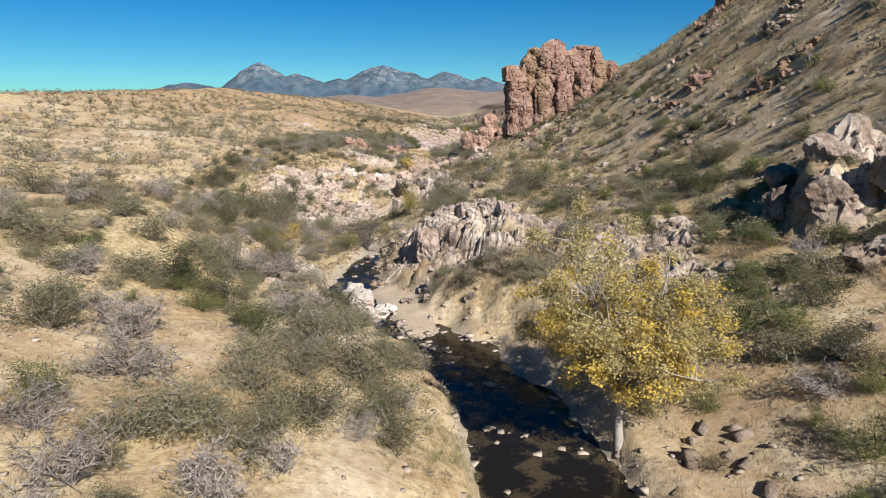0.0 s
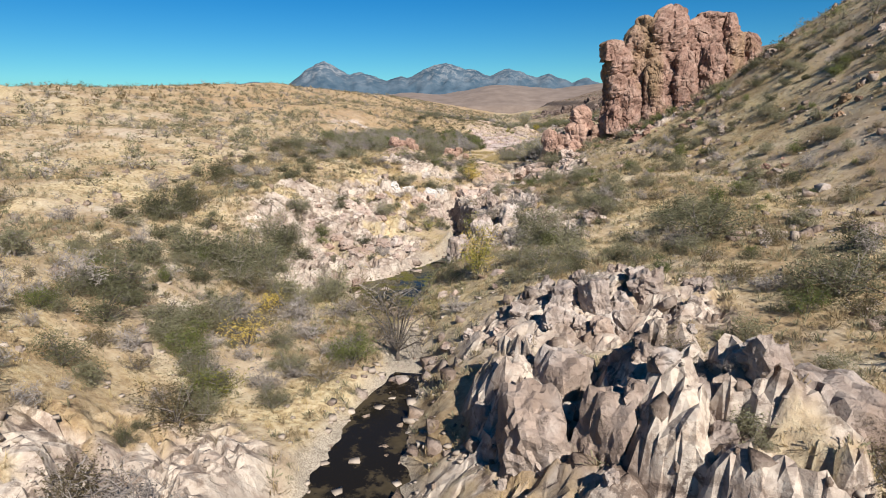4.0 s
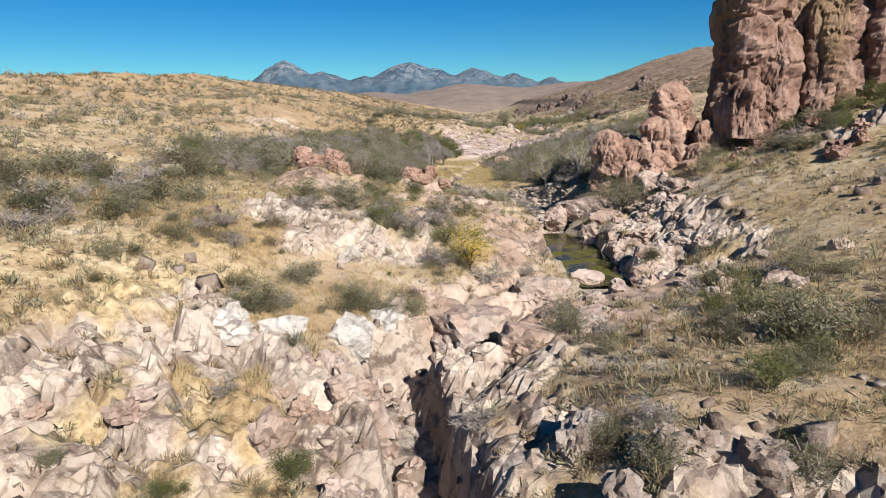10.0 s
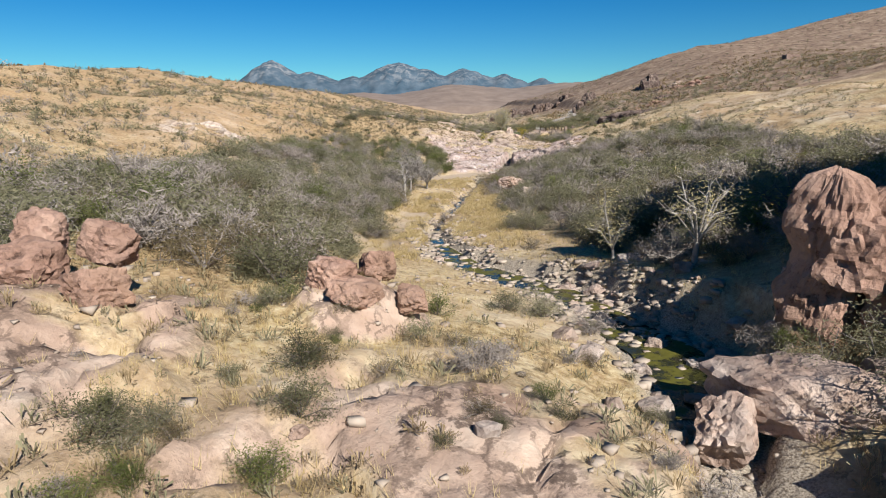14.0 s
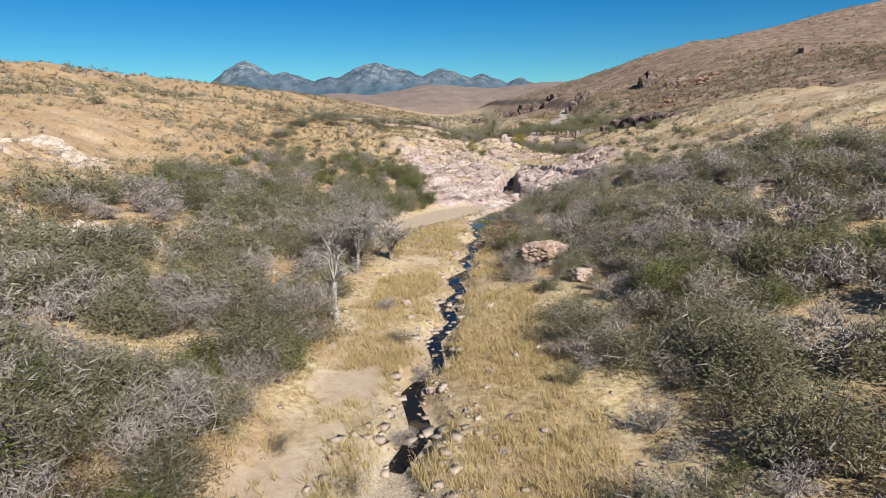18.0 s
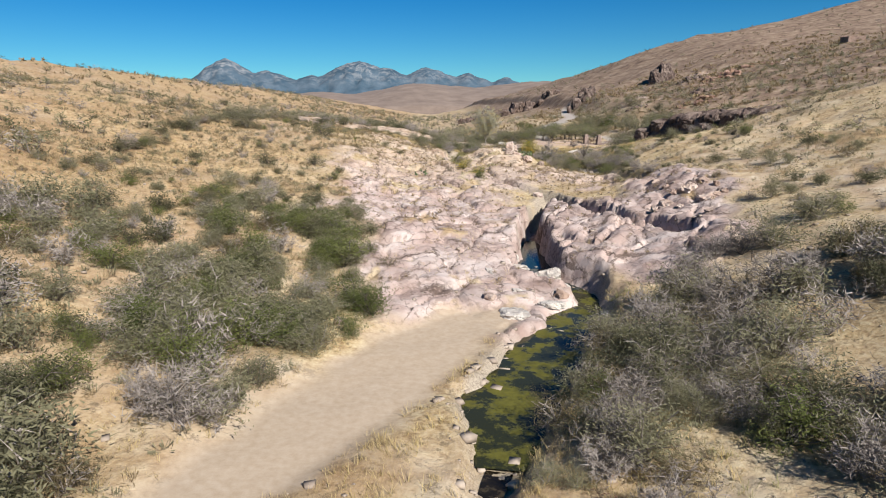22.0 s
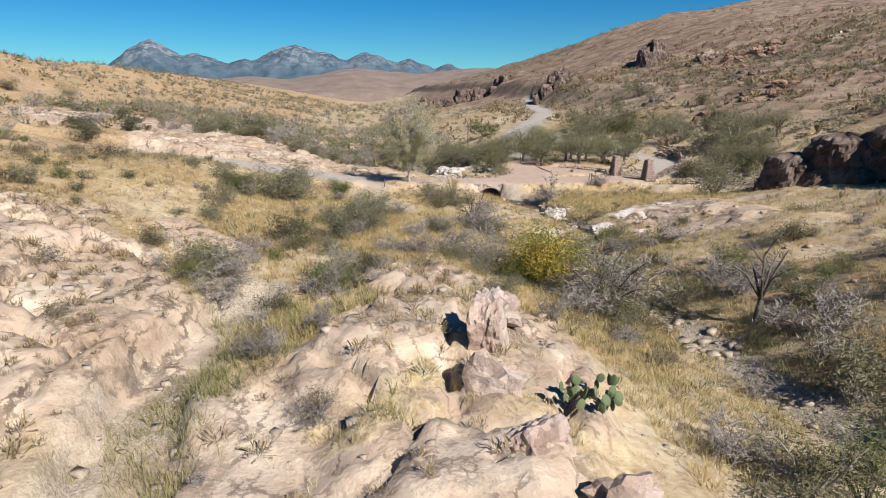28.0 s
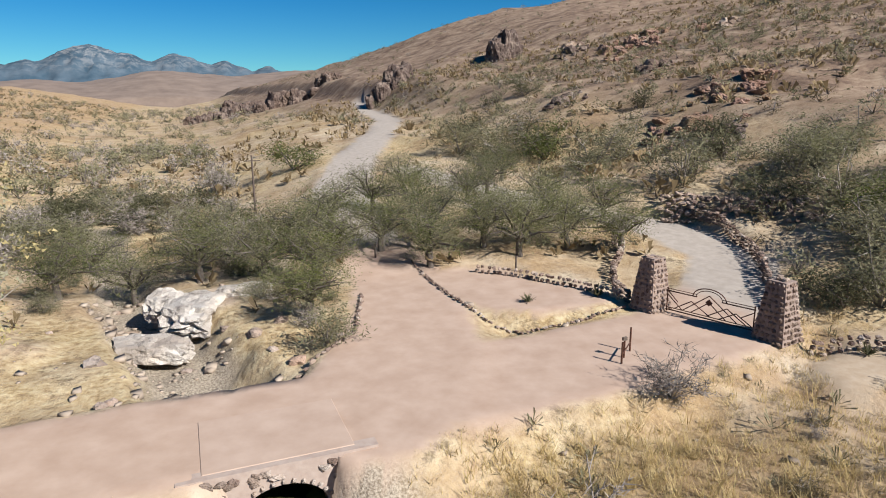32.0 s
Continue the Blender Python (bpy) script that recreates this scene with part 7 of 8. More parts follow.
# ---- dry grass and stones ----
def grass(name, label, mat, zones, tall, seed, blades=10, damp=0.85, stony=0.5):
    rng2 = np.random.RandomState(seed)
    vs = []
    for x0, x1, y0, y1, n in zones:
        x, y = rng2.uniform(x0, x1, n), rng2.uniform(y0, y1, n)
        _, rk, _, rd, sd, wt, _, _ = ground(x, y)
        z = height(x, y)
        dens = fbm(x / 6, y / 6, 3, 81)
        off, _, half = to_line(x, y, CHANNELS[4][1])
        keep = (rk < stony) & (rd < 0.05) & (sd < 0.5) & (wt < damp) & (dens > rng2.uniform(-0.6, 0.2, n)) & (off > half + 0.3)
        x, y, z, m = x[keep], y[keep], z[keep], int(keep.sum())
        size = tall * rng2.uniform(0.45, 1.3, m)
        for b in range(blades):
            a = rng2.uniform(0, 2 * np.pi, m)
            lean = rng2.uniform(0.1, 1.0, m) ** 0.8 * size
            w = size * 0.024
            p = np.stack([x + rng2.normal(0, 0.12, m), y + rng2.normal(0, 0.12, m), z - 0.03], -1)
            side = np.stack([-np.sin(a) * w, np.cos(a) * w, np.zeros(m)], -1)
            tip = p + np.stack([np.cos(a) * lean, np.sin(a) * lean, size * rng2.uniform(0.5, 1.0, m)], -1)
            vs.append(np.stack([p - side, p + side, tip], 1).reshape(-1, 3))
    t = Tris()
    t.v = np.concatenate(vs)
    t.f = np.arange(len(t.v)).reshape(-1, 3)
    return tagged(new(name, t.mesh(name, mat)), label, "grass", kind="stuff")


grass("dry_grass", "straw-yellow dry bunch grass", M_STRAW, [(-40, 30, 20, 110, 9000), (-28, -9, 140, 172, 5000), (-45, 30, 110, 215, 22000), (-24, 6, 212, 322, 9000), (-50, 50, 320, 420, 9000), (-30, 50, 405, 470, 32000), (-90, -40, 40, 420, 12000), (22, 85, 20, 200, 24000)], 0.45, 3)
grass("tall_dry_grass", "tall straw-yellow grass beside the brook", M_STRAW, [(18.5, 22.6, 453, 461.5, 900), (-16, -3, 224, 300, 10000), (-22, -13, 212, 262, 3500), (-11, 4, 290, 316, 1500), (26, 44, 444, 464, 2600), (-9, 15, 406, 452, 9000), (14, 34, 398, 440, 4000)], 0.62, 6, 10)
grass("green_grass", "green and yellow grass along the water", M_GREEN_GRASS, [(-3, 3, 26, 50, 700), (-24, -8, 92, 116, 2000), (14, 30, 400, 462, 6000), (-6, 2, 396, 414, 1200), (0, 9, 296, 330, 1200)], 0.5, 4)


grass("pool_grass", "bright green grass in the wet rock hollow", M_GREEN_GRASS, [(-5.2, -0.4, 396, 404, 1500)], 0.5, 12, 9, 2.0, 2.0)
grass("crevice_grass", "green and straw grass filling the rock crevice", M_GREEN_GRASS, [(-6, 6, 376, 414, 5200), (-26, -6, 96, 112, 1500), (22, 27, 374, 450, 2500)], 0.55, 9, 6, 1.5)


grass("ledge_grass", "thin straw grass rooted in the slickrock joints", M_STRAW, [(-24, 22, 366, 432, 4200), (-22, 0, 330, 366, 700), (-28, -6, 150, 196, 1600)], 0.4, 10, 9, 0.85, 2.0)


def stones(name, label, mat, zones, small, big, seed, near=None):
    """Loose angular stones."""
    rng2 = np.random.RandomState(seed)
    octa = np.array([(a, b, c) for a in (-0.7, 0.7) for b in (-0.6, 0.6) for c in (-0.5, 0.5)], float)
    tri = np.array([t for a, b, c, d in [(0, 1, 3, 2), (4, 6, 7, 5), (0, 4, 5, 1), (2, 3, 7, 6), (0, 2, 6, 4), (1, 5, 7, 3)] for t in ((a, b, c), (a, c, d))])
    vs, fs, n0 = [], [], 0
    for x0, x1, y0, y1, n in zones:
        x, y = rng2.uniform(x0, x1, n), rng2.uniform(y0, y1, n)
        _, rk, _, rd, sd, wt, _, _ = ground(x, y)
        keep = (rd < 0.05) & (sd < 0.6) & (fbm(x / 4, y / 4, 3, 88) > rng2.uniform(-0.5, 0.3, n))
        if near == "water":
            keep &= wt > 0.15
        x, y = x[keep], y[keep]
        m = len(x)
        size = small + (big - small) * rng2.uniform(0, 1, m) ** 3
        v = octa[None] * rng2.uniform(0.55, 1.25, (m, 8, 1)) * size[:, None, None]
        a = rng2.uniform(0, 6.28, m)
        c, s_ = np.cos(a)[:, None], np.sin(a)[:, None]
        v = np.stack([v[..., 0] * c - v[..., 1] * s_ + x[:, None], v[..., 0] * s_ + v[..., 1] * c + y[:, None], v[..., 2] * 0.7 + height(x, y)[:, None] + 0.15 * size[:, None]], -1)
        vs.append(v.reshape(-1, 3))
        fs.append((tri[None] + 8 * np.arange(m)[:, None, None]).reshape(-1, 3) + n0)
        n0 += 8 * m
    t = Tris()
    t.v, t.f = np.concatenate(vs), np.concatenate(fs)
    return tagged(new(name, t.mesh(name, mat)), label, "stones", kind="stuff")


M_STONE = leafy("mixed_loose_stone", (0.15, 0.115, 0.09), (0.42, 0.355, 0.29), 0.0)
stones("stream_stones", "pale and grey stones along the stream bed", M_STONE, [(-4, 16, 18, 60, 1500), (-18, 2, 50, 110, 1900), (-4, 8, 184, 214, 1900), (-18, 0, 206, 322, 4200), (12, 34, 395, 492, 6500), (-18, 4, 198, 252, 3600)], 0.08, 0.5, 11, "water")
stones("scattered_stones", "small pale stones scattered over the slopes", M_STONE, [(-40, 40, 15, 215, 9000), (-40, 40, 215, 480, 7000), (-90, -40, 40, 420, 3000), (40, 80, 20, 200, 3000)], 0.07, 0.34, 12)


# ---- gate, walls and road edge ----
def bar(a, b, r, sides=6):
    t = Tris()
    t.tube(a, b, r, r, sides)
    return t


def box_bm(sx, sy, sz, bevel=0.0):
    bm = bmesh.new()
    bmesh.ops.create_cube(bm, size=1.0)
    bmesh.ops.scale(bm, vec=(sx, sy, sz), verts=bm.verts)
    if bevel:
        bmesh.ops.bevel(bm, geom=list(bm.edges), offset=bevel, segments=1, affect="EDGES")
    return bm


M_MASONRY = rock_material("dark_red_masonry", (0.099, 0.067, 0.055), (0.186, 0.131, 0.107), (0.278, 0.212, 0.180), (0.197, 0.139, 0.110), 1.2)
M_MORTAR = plain_material("pinkish_mortar", (0.267, 0.203, 0.171), (0.348, 0.284, 0.244), 3.0, 0.95, 0.0, 0.02)
M_PILLAR_MORTAR = plain_material("pinkish_grey_mortar", (0.17, 0.125, 0.105), (0.27, 0.205, 0.175), 5.0, 0.95, 0.0, 0.03)
M_IRON = plain_material("rusted_iron", (0.058, 0.026, 0.017), (0.116, 0.049, 0.029), 8.0, 0.6, 0.4)
M_POST = plain_material("weathered_dark_wood", (0.052, 0.038, 0.029), (0.116, 0.087, 0.070), 9.0, 0.85)
STONE_MESHES = rock_pool(M_MASONRY, "stone")
PALE_STONES = rock_pool(M_GREY_ROCK, "stone")


def gate_pillar(x, y, turn, label, seed):
    """A tapered pillar of rough stones round a mortar core."""
    rng = random.Random(seed)
    z0, tall = 6.15, 2.85
    bm = bmesh.new()
    bmesh.ops.create_cone(bm, cap_ends=True, segments=4, radius1=1.08, radius2=0.60, depth=tall)
    bmesh.ops.rotate(bm, cent=(0, 0, 0), matrix=Matrix.Rotation(radians(45), 3, "Z"), verts=bm.verts)
    bmesh.ops.translate(bm, vec=(0, 0, tall / 2), verts=bm.verts)
    root = new("gate_pillar", None)
    root.matrix_basis = pose(x, y, z0, 0, 0, turn)
    tagged(root, label, "gate pillar", "gate pillars")
    part("core", bm, M_PILLAR_MORTAR, root)
    rows = 11
    for i in range(rows):
        h = (i + 0.5) / rows
        half = 0.76 - 0.34 * h
        n = 5 if i < 6 else 4
        for side in range(4):
            for k in range(n):
                u = ((k + 0.5) / n * 2 - 1 + rng.uniform(-0.05, 0.05)) * half
                px, py = ((u, -half), (half, u), (-u, half), (-half, -u))[side]
                ob = new("stone", rng.choice(STONE_MESHES if rng.random() < 0.5 else PALE_STONES))
                ob.parent = root
                s = half / n
                placed(ob, px, py, tall * h, s * rng.uniform(1.0, 1.6), s * rng.uniform(0.8, 1.1), tall / rows * rng.uniform(0.5, 0.85), rng.uniform(-12, 12), rng.uniform(-12, 12), rng.uniform(0, 360))
    for k in range(7):
        ob = new("stone", rng.choice(PALE_STONES))
        ob.parent = root
        placed(ob, rng.uniform(-0.3, 0.3), rng.uniform(-0.3, 0.3), tall + rng.uniform(-0.05, 0.08), 0.22, 0.2, 0.14, 0, 0, rng.uniform(0, 360))
    return root


gate_pillar(41.0, 472.8, 10, "tapered rough-stone gate pillar with a sunlit side", 1)
gate_pillar(43.3, 466.9, 10, "tapered rough-stone gate pillar with a shrub at its foot", 2)


def iron_gate():
    """Two rails, an arch, and bars that draw a mountain range with a diamond."""
    a, b = Vector((41.35, 472.0, 6.25)), Vector((42.85, 467.75, 6.25))
    root = new("iron_gate", None)
    root.location = a
    tagged(root, "rust-brown iron gate with mountain zigzags and arch", "gate")
    d = (b - a)
    at = lambda u, z: tuple(d * u + Vector((0, 0, z)))
    rod = lambda name, p, q, r=0.035: part(name, bar(p, q, r).mesh(name, M_IRON), M_IRON, root)
    rod("rail", at(0, 0.12), at(1, 0.12))
    rod("rail", at(0, 0.24), at(1, 0.24), 0.025)
    rod("rail", at(0, 1.12), at(0.36, 1.12))
    rod("rail", at(0.64, 1.12), at(1, 1.12))
    rod("rail", at(0, 1.24), at(0.36, 1.24), 0.02)
    rod("rail", at(0.64, 1.24), at(1, 1.24), 0.02)
    rod("stile", at(0.01, 0.05), at(0.01, 1.3))
    rod("stile", at(0.99, 0.05), at(0.99, 1.3))
    for rad, thick in ((0.19, 0.03), (0.15, 0.02)):
        t = Tris()
        pts = [at(0.5 + rad * math.cos(math.pi * k / 12), 1.12 + 0.52 * (rad / 0.19) * math.sin(math.pi * k / 12)) for k in range(13)]
        t.pipe(pts, thick)
        part("arch", t.mesh("arch", M_IRON), M_IRON, root)
    for p, q in [((0.02, 0.9), (0.2, 0.24)), ((0.02, 1.1), (0.14, 0.62)), ((0.1, 0.24), (0.3, 0.82)), ((0.3, 0.82), (0.52, 0.24)), ((0.2, 0.24), (0.5, 1.3)), ((0.5, 1.3), (0.82, 0.24)), ((0.3, 0.24), (0.5, 0.95)), ((0.5, 0.95), (0.7, 0.24)), ((0.48, 0.24), (0.7, 0.86)), ((0.7, 0.86), (0.92, 0.24)), ((0.62, 0.24), (0.8, 0.72)), ((0.8, 0.72), (0.98, 0.24)), ((0.86, 0.6), (0.98, 0.95))]:
        rod("zigzag_bar", at(*p), at(*q), 0.026)
    bm = box_bm(0.26, 0.05, 0.26, 0.01)
    bmesh.ops.rotate(bm, cent=(0, 0, 0), matrix=Matrix.Rotation(radians(45), 3, "Y"), verts=bm.verts)
    ob = part("diamond", bm, M_IRON, root)
    ob.location = at(0.5, 0.95)
    ob.rotation_euler = (0, 0, math.atan2(d.y, d.x))


iron_gate()


def dry_wall(name, label, line, tall, thick, seed, rise=0.0, step=0.34):
    """A dry-stone wall that follows a line on the ground, stone by stone."""
    rng = random.Random(seed)
    root = new(name, None)
    x0, y0 = line[0]
    root.location = (x0, y0, float(height(x0, y0)))
    tagged(root, label, "stone wall")
    for (xa, ya), (xb, yb) in zip(line, line[1:]):
        n = max(1, int(math.hypot(xb - xa, yb - ya) / step))
        for k in range(n):
            t = (k + 0.5) / n
            x, y = xa + t * (xb - xa), ya + t * (yb - ya)
            g = float(height(x, y))
            rows = max(1, int(tall / 0.22))
            for i in range(rows):
                ob = new("stone", rng.choice(STONE_MESHES if rng.random() < 0.6 else PALE_STONES))
                ob.parent = root
                placed(ob, x - x0 + rng.uniform(-0.07, 0.07), y - y0 + rng.uniform(-0.07, 0.07), g + rise + 0.12 + i * tall / rows - root.location.z, rng.uniform(0.8, 1.2) * step * 0.62, thick * rng.uniform(0.42, 0.6), tall / rows * rng.uniform(0.55, 0.75), rng.uniform(-12, 12), rng.uniform(-12, 12), math.degrees(math.atan2(yb - ya, xb - xa)) + rng.uniform(-20, 20))
    return root


dry_wall("stone_wall", "low dark dry-stone wall curving along the driveway", [(44.4, 467.2), (46.4, 469.0), (48.4, 471.8), (51.2, 474.8), (54.0, 478.4), (56.0, 483), (56.4, 488)], 0.95, 0.5, 3)
dry_wall("stone_wall", "low stone wall leading from the pillar to the trees", [(40.6, 474.0), (41.6, 476.6), (43.6, 479.6), (46.2, 482.0), (47.0, 484.4)], 0.8, 0.45, 4)
dry_wall("stone_wall", "shaded low retaining wall behind the planted island", [(40.2, 474.2), (38.8, 477.4), (37.0, 480.6), (35.2, 482.4)], 0.6, 0.4, 5)
dry_wall("stone_wall", "low stone wall running from the pillar into the brush", [(44.6, 466.2), (47.5, 464.0), (51, 462.6), (55, 462.2)], 0.8, 0.5, 6)
dry_wall("stone_edging", "dark edging stones round the planted island", [(32.2, 486.0), (31.9, 482), (31.8, 478.4), (32.2, 474.8), (33.6, 473.0), (36.6, 472.8), (40.0, 473.4)], 0.2, 0.26, 7, -0.02, 0.3)
dry_wall("stone_edging", "pale edging stones along the road fork", [(27.4, 480.6), (26.4, 477.6), (25.6, 475.0), (23.8, 473.2), (21.6, 471.4)], 0.22, 0.3, 8, -0.02, 0.36)

rng = random.Random(91)
rubble = new("rubble_bank", None)
rubble.location = (57, 480, float(height(57, 480)))
tagged(rubble, "bank of piled pale rubble stones above the driveway", "rubble")
for k in range(210):
    t, u = rng.random(), rng.random()
    x, y = 54.6 + 5.0 * t + 2.2 * u, 488 - 10.5 * t + 3.0 * u
    ob = new("stone", rng.choice(PALE_STONES if rng.random() < 0.7 else STONE_MESHES))
    ob.parent = rubble
    s = rng.uniform(0.16, 0.42)
    placed(ob, x - 57, y - 480, float(height(x, y)) + s * 0.4 + 0.7 * math.sin(math.pi * u) - rubble.location.z, s * 1.2, s, s * 0.8, rng.uniform(-30, 30), rng.uniform(-30, 30), rng.uniform(0, 360))


def culvert():
    """A stone headwall with an arched opening under the road."""
    rng = random.Random(14)
    root = new("culvert", None)
    cx, y, z0 = 20.7, 464.7, 4.4
    root.location = (cx, y, z0)
    tagged(root, "stone headwall with an arched culvert under the road", "culvert")
    verts, faces = [], []
    top, half = 1.98, 3.0
    arc = [(1.35 * math.cos(math.pi * k / 12), 0.35 + 0.95 * math.sin(math.pi * k / 12)) for k in range(13)]
    ring = [(1.35, -0.4)] + arc + [(-1.35, -0.4)]
    outer = [(half, -0.4), (half, 1.0)] + [(half * (1 - k / 5), top) for k in range(11)] + [(-half, 1.0), (-half, -0.4)]
    for dy in (0.0, 0.5):
        for p in ring + outer:
            verts.append((p[0], dy, p[1]))
    n, total = len(ring), len(ring) + len(outer)
    for k in range(n - 1):
        faces.append((k, k + 1, n + k + 1, n + k))
        faces.append((k, k + 1, total + k + 1, total + k))
        faces.append((n + k, n + k + 1, total + n + k + 1, total + n + k))
    part("headwall", mesh_of("headwall", verts, faces, M_MORTAR), M_MORTAR, root)
    tv, tf = [], []
    for dy in (0.3, 2.6):
        for p in ring:
            tv.append((p[0], dy, p[1]))
    for k in range(n - 1):
        tf.append((k, k + 1, n + k + 1, n + k))
    part("tunnel", mesh_of("tunnel", tv, tf, M_MASONRY), M_MASONRY, root)
    for k in range(110):
        x, z = rng.uniform(-2.9, 2.9), rng.uniform(-0.3, 1.8)
        if abs(x) < 1.6 and z < 1.5:
            continue
        ob = new("stone", rng.choice(PALE_STONES if rng.random() < 0.75 else STONE_MESHES))
        ob.parent = root
        placed(ob, x, -0.02, z, rng.uniform(0.18, 0.34), 0.16, rng.uniform(0.13, 0.24), 0, rng.uniform(-20, 20), rng.uniform(-15, 15))
    for k in range(15):
        a = math.pi * (k + 0.5) / 15
        ob = new("arch_stone", rng.choice(PALE_STONES))
        ob.parent = root
        placed(ob, 1.48 * math.cos(a), -0.05, 0.35 + 1.07 * math.sin(a), 0.13, 0.12, rng.uniform(0.09, 0.13), 0, -math.degrees(a), 0)

    bm = box_bm(4.6, 3.5, 0.42, 0.03)
    ob = part("deck", bm, M_ROAD_DIRT, root, "pinkish dirt-covered deck")
    ob.location = (0, 2.0, 1.79)
    t = Tris()
    t.pipe([(-2.5, -0.45, 0.75), (-2.5, 0.0, 0.75), (-2.5, 0.6, 0.75)], 0.36, 12)
    part("drain_pipe", t.mesh("drain_pipe", M_IRON), M_IRON, root, "rusty drain pipe")


M_ROAD_DIRT = plain_material("road_dirt", (0.313, 0.226, 0.174), (0.389, 0.296, 0.238), 0.8, 0.95)
culvert()
ribbon("water_culvert_pool", [(20.8, 463.2, 4.53, 1.7), (20.7, 464.4, 4.53, 1.5), (20.7, 467.2, 4.53, 1.4)], M_WEED_WATER, "yellow-green algae water in the culvert mouth", 1.0)


def post_barrier():
    root = new("trail_marker", None)
    root.location = (35.0, 467.3, 6.2)
    tagged(root, "rust-red marker posts with a low crossbar", "marker")
    for x, y, h in ((0, 0, 0.95), (0.5, 0.5, 0.85), (1.2, 1.0, 1.1)):
        part("post", bar((x, y, -0.1), (x, y, h), 0.045).mesh("post", M_IRON), M_IRON, root)
    part("crossbar", bar((0, 0, 0.4), (1.2, 1.0, 0.42), 0.03).mesh("crossbar", M_IRON), M_IRON, root)
    ob = part("sign_box", box_bm(0.22, 0.1, 0.16, 0.01), M_POST, root)
    ob.location = (0.5, 0.5, 0.86)


post_barrier()


def utility_pole(x, y, tall, label):
    root = new("utility_pole", None)
    root.location = (x, y, float(height(x, y)) - 0.2)
    tagged(root, label, "pole")
    t = Tris()
    t.tube((0, 0, 0), (0, 0, tall), 0.12, 0.08, 8)
    part("pole", t.mesh("pole", M_POST), M_POST, root)
    part("crossarm", bar((-0.7, 0, tall - 0.5), (0.7, 0, tall - 0.5), 0.05).mesh("crossarm", M_POST), M_POST, root)


utility_pole(24.5, 508, 6.0, "thin weathered wooden pole among trees")


def trail_post(x, y, tall):
    t = Tris()
    t.tube((0, 0, -0.1), (0, 0, tall), 0.07, 0.06, 6)
    root = part("wooden_post", t.mesh("wooden_post", M_POST), M_POST)
    root.location = (x, y, float(height(x, y)))
    tagged(root, "short weathered wooden post by the road", "post", "short posts")
    t = Tris()
    t.tube((0, 0, tall), (0, 0, tall + 0.05), 0.1, 0.09, 6)
    part("cap", t.mesh("cap", M_POST), M_POST, root)


for x, y, h in ((6.8, 463.6, 1.0), (37.6, 481.4, 0.9), (30.2, 487.6, 0.9)):
    trail_post(x, y, h)


def ruin(x, y):
    root = new("stone_ruin", None)
    root.location = (x, y, float(height(x, y)))
    tagged(root, "small roofless stone ruin on the hillside", "ruin")
    for dx, dy, sx, sy, sz in ((0, -3, 9, 0.7, 2.6), (0, 3, 9, 0.7, 3.0), (-4.2, 0, 0.7, 6, 2.4), (4.2, 0, 0.7, 6, 2.8)):
        bm = box_bm(sx, sy, sz + 2.0, 0.06)
        ob = part("wall", bm, M_MASONRY, root)
        ob.location = (dx, dy, sz / 2 - 1.0)


ruin(214, 617)


def prickly_pear(x, y, seed, count=34):
    rng = random.Random(seed)
    root = new("prickly_pear", None)
    root.location = (x, y, float(height(x, y)))
    tagged(root, "flat-padded green prickly pear cactus on rock", "cactus")
    bm = bmesh.new()
    bmesh.ops.create_uvsphere(bm, u_segments=10, v_segments=6, radius=1.0)
    me = bpy.data.meshes.new("pad")
    bm.to_mesh(me)
    bm.free()
    me.materials.append(M_PAD)
    for k in range(count):
        ob = new("pad", me)
        ob.parent = root
        placed(ob, rng.uniform(-1, 1) * 0.95, rng.uniform(-0.6, 0.6), 0.2 + 0.26 * rng.randint(0, 2) + rng.uniform(0, 0.1), 0.14, 0.035, 0.19, rng.uniform(-25, 25), rng.uniform(-30, 30), rng.uniform(0, 360))


M_PAD = leaf_material("cactus_pads", (0.041, 0.064, 0.029), (0.139, 0.162, 0.081), 0.0)
prickly_pear(11.4, 400.2, 1)
prickly_pear(-8.4, 382, 2, 16)


def agave(x, y, s):
    """A rosette of stiff folded leaves."""
    rng = random.Random(int(x * 7 + y))
    root = new("agave", None)
    root.location = (x, y, float(height(x, y)) + 0.03)
    tagged(root, "spiky green yucca rosette on bare soil", "yucca", "yucca plants")
    t = Tris()
    for side in (-1, 1):
        t.tri((0, 0, 0), (0.35, 0.07 * side, 0.03), (0.35, 0, -0.02))
        t.tri((0.35, 0.07 * side, 0.03), (0.35, 0, -0.02), (1, 0, 0.06))
    blade = t.mesh("leaf", M_DARK)
    for k in range(26):
        ob = new("leaf", blade)
        ob.parent = root
        size = s * rng.uniform(0.6, 0.9)
        placed(ob, 0, 0, 0, size, size, size, 0, -math.degrees(rng.uniform(0.2, 1.2)), 360 * k / 26 + rng.uniform(-6, 6))


for x, y, s in ((35.2, 475.6, 0.7), (39.2, 475.0, 0.9), (47, 463.4, 0.9), (46, 464.4, 0.8), (49, 464, 0.9), (50.5, 465.5, 0.8)):
    agave(x, y, s)


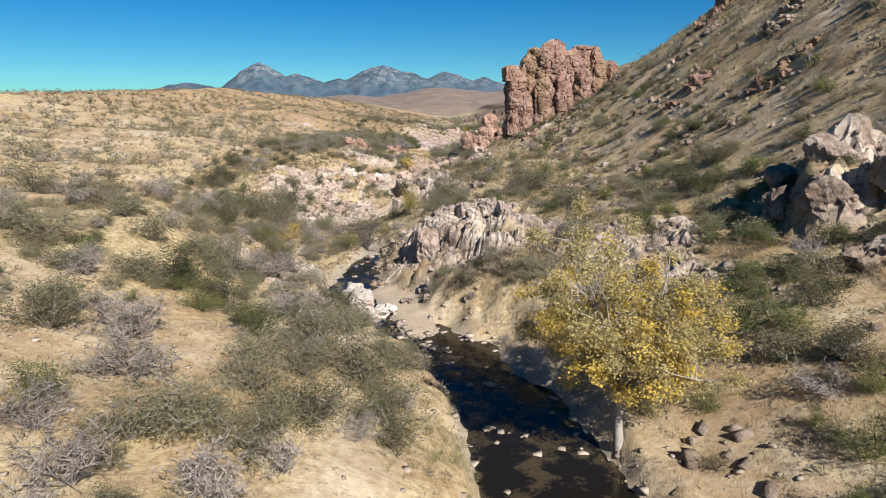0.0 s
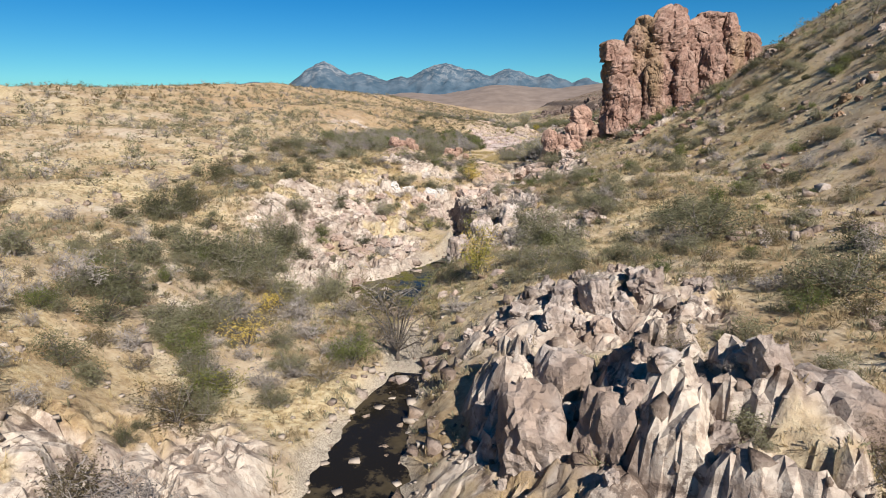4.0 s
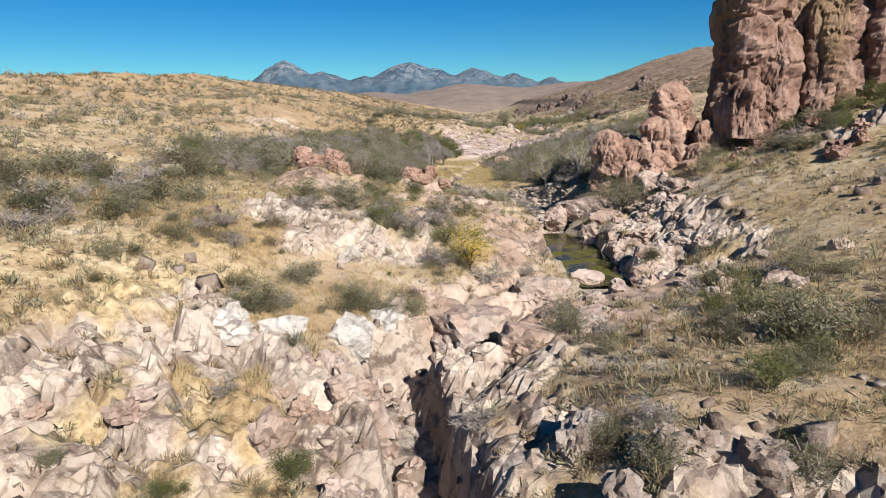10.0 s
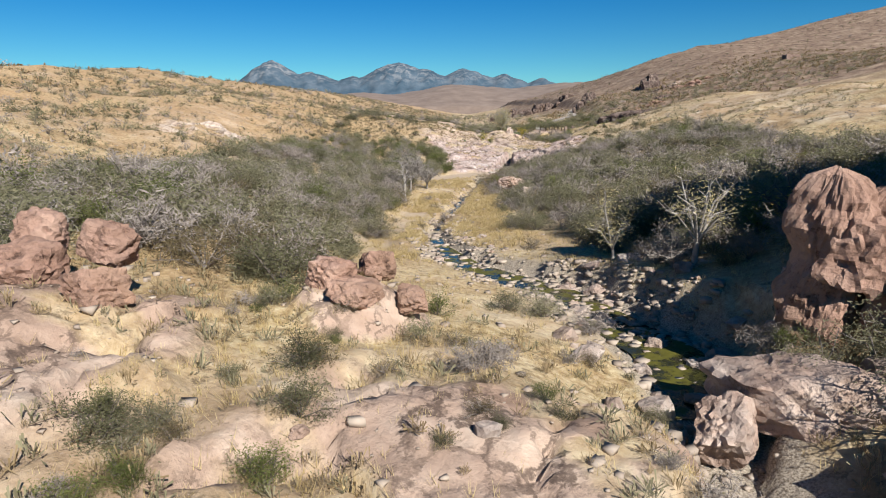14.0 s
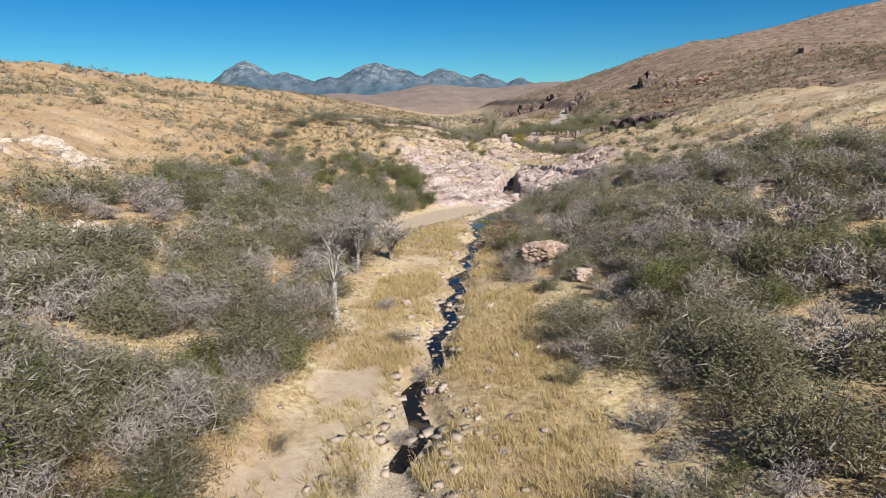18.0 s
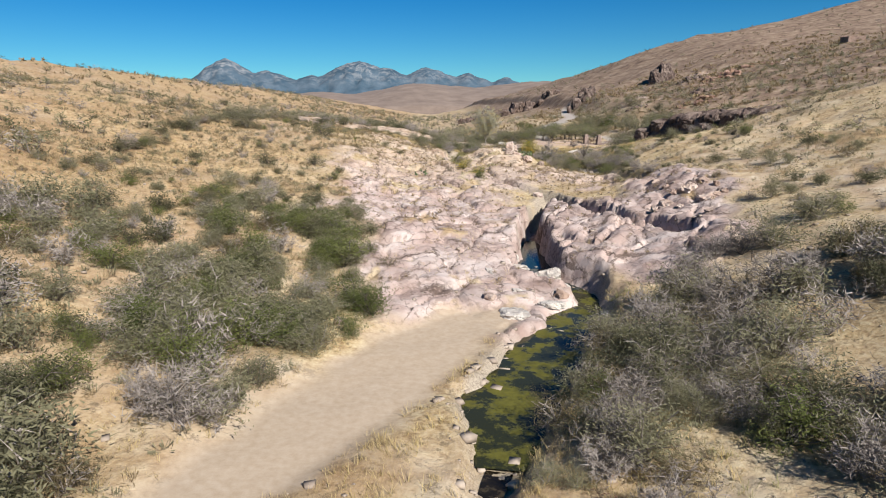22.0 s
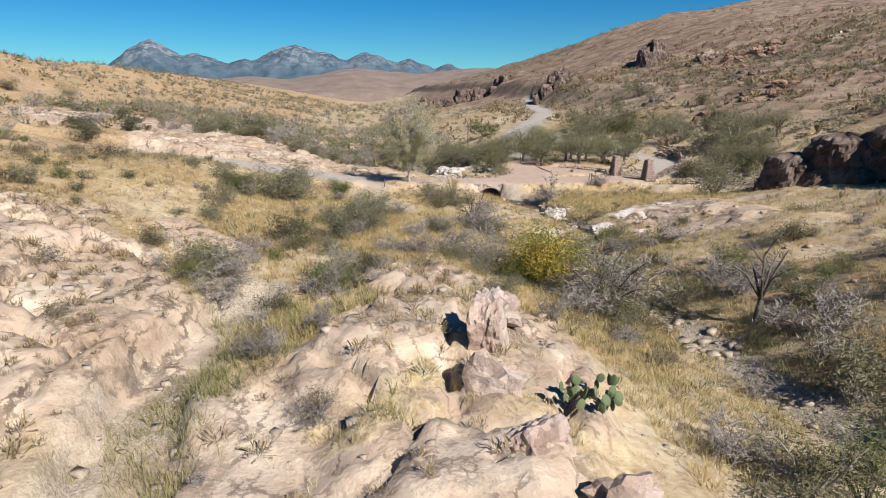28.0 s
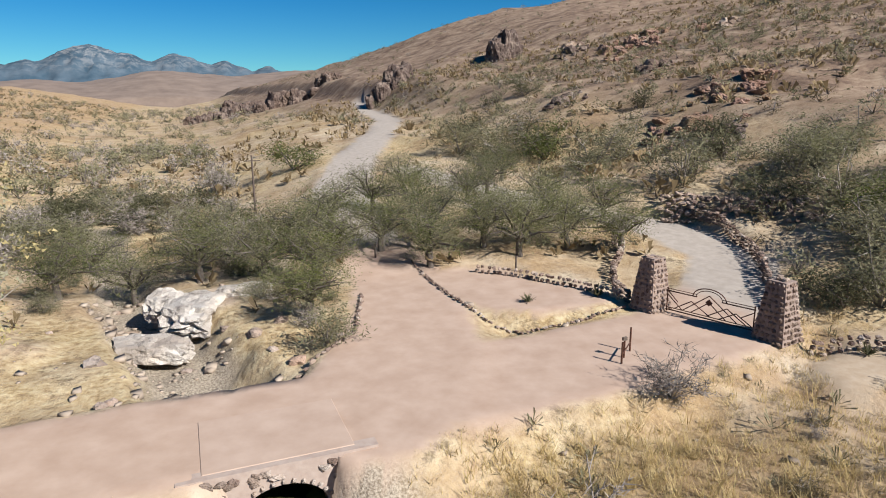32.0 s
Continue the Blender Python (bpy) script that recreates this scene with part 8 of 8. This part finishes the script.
# ---- low scrub and broken rock ----
def tufts(name, label, mat, zones, low, high, seed, blades=9, wide=0.1, stony=0.75):
    """Small ragged subshrubs, each a handful of stiff sprays."""
    r2 = np.random.RandomState(seed)
    vs = []
    for x0, x1, y0, y1, n in zones:
        x, y = r2.uniform(x0, x1, n), r2.uniform(y0, y1, n)
        _, rk, _, rd, sd, wt, _, _ = ground(x, y)
        keep = (rd < 0.05) & (sd < 0.3) & (wt < 0.5) & (rk < stony) & (fbm(x / 20, y / 20, 3, 83) > r2.uniform(-0.5, 0.35, n))
        x, y = x[keep], y[keep]
        m = len(x)
        z = height(x, y)
        size = low + (high - low) * r2.uniform(0, 1, m) ** 2
        for b in range(blades):
            a, e = r2.uniform(0, 2 * np.pi, m), r2.uniform(0.1, 1.4, m)
            p = np.stack([x + r2.normal(0, 0.22, m) * size, y + r2.normal(0, 0.22, m) * size, z + 0.1 * size], -1)
            d = np.stack([np.cos(a) * np.cos(e), np.sin(a) * np.cos(e), np.sin(e)], -1) * (size * r2.uniform(0.6, 1.1, m))[:, None]
            w = np.stack([-np.sin(a), np.cos(a), r2.normal(0, 0.5, m)], -1) * (wide * size)[:, None]
            vs.append(np.stack([p, p + d - w, p + d + w], 1).reshape(-1, 3))
    t = Tris()
    t.v = np.concatenate(vs)
    t.f = np.arange(len(t.v)).reshape(-1, 3)
    return tagged(new(name, t.mesh(name, mat)), label, "scrub", kind="stuff")


M_SCRUB = leafy("dry_brown_scrub", (0.16, 0.115, 0.062), (0.36, 0.275, 0.155), 0.3)
M_GREY_SCRUB = leafy("grey_green_scrub", (0.099, 0.090, 0.049), (0.255, 0.232, 0.145), 0.25)
HILLS = [(-110, -26, 30, 200, 5200), (16, 80, 16, 200, 5200), (-45, 20, 60, 200, 13000), (-110, -24, 200, 480, 5200), (-60, -12, 300, 470, 5500), (26, 110, 300, 470, 5200), (-30, 20, 400, 470, 900)]
FAR_HILLS = [(-330, -30, 620, 1150, 6000), (-330, -110, 60, 620, 4600), (54, 260, 470, 720, 5200), (-90, 60, 480, 620, 1600)]
tufts("brown_scrub", "low brown half-dry scrub dotting the slopes", M_SCRUB, HILLS, 0.2, 0.7, 61, 24, 0.035)
tufts("grey_scrub", "low grey-green scrub dotting the slopes", M_GREY_SCRUB, HILLS, 0.25, 0.7, 62, 18, 0.05)
tufts("far_scrub", "brown and grey scrub on the far slopes", M_SCRUB, FAR_HILLS, 0.7, 1.7, 63, 7, 0.2)


tufts("crevice_scrub", "small brown tufts rooted in cracks of the bare rock", M_SCRUB, [(-20, 28, 330, 425, 1700), (-26, 22, 372, 435, 2600), (-30, 10, 110, 196, 1600)], 0.2, 0.6, 64, 26, 0.045, 2.0)


def rubble_field(name, label, mat, zones, small, big, seed, sink=0.0):
    """Broken angular rock over the stony ground."""
    r2 = np.random.RandomState(seed)
    box = np.array([(sx, sy, sz) for sx in (-1, 1) for sy in (-1, 1) for sz in (-1, 1)], float)
    quads = [(0, 1, 3, 2), (4, 6, 7, 5), (0, 4, 5, 1), (2, 3, 7, 6), (0, 2, 6, 4), (1, 5, 7, 3)]
    tri = np.array([t for a, b, c, d in quads for t in ((a, b, c), (a, c, d))])
    vs, fs, n0 = [], [], 0
    for x0, x1, y0, y1, n in zones:
        x, y = r2.uniform(x0, x1, n), r2.uniform(y0, y1, n)
        _, rk, sk, rd, sd, wt, _, _ = ground(x, y)
        keep = (rd < 0.05) & (sd < 0.4) & ((rk > 0.45) & (sk < 0.5) | (fbm(x / 6, y / 6, 3, 85) > r2.uniform(0.0, 0.5, n)))
        x, y = x[keep], y[keep]
        m = len(x)
        size = small + (big - small) * r2.uniform(0, 1, m) ** 3
        v = box[None] * (size[:, None] * r2.uniform(0.5, 1.2, (m, 3)))[:, None, :] * r2.uniform(0.55, 1.1, (m, 8, 1))
        a, b = r2.uniform(0, 6.28, m)[:, None], r2.normal(0, 0.5, m)[:, None]
        vy, vz = v[..., 1] * np.cos(b) - v[..., 2] * np.sin(b), v[..., 1] * np.sin(b) + v[..., 2] * np.cos(b)
        v = np.stack([v[..., 0] * np.cos(a) - vy * np.sin(a) + x[:, None], v[..., 0] * np.sin(a) + vy * np.cos(a) + y[:, None], vz + (height(x, y) + (0.25 - sink) * size)[:, None]], -1)
        vs.append(v.reshape(-1, 3))
        fs.append((tri[None] + 8 * np.arange(m)[:, None, None]).reshape(-1, 3) + n0)
        n0 += 8 * m
    t = Tris()
    t.v, t.f = np.concatenate(vs), np.concatenate(fs)
    return tagged(new(name, t.mesh(name, mat)), label, "rubble", kind="stuff")


rubble_field("hillside_rubble", "grey-pink rubble on the brushy hillside", M_HILL_ROCK, [(12, 80, 20, 190, 6500), (-60, -20, 60, 190, 1500), (-14, 14, 60, 150, 1500)], 0.12, 0.6, 72, 0.2)
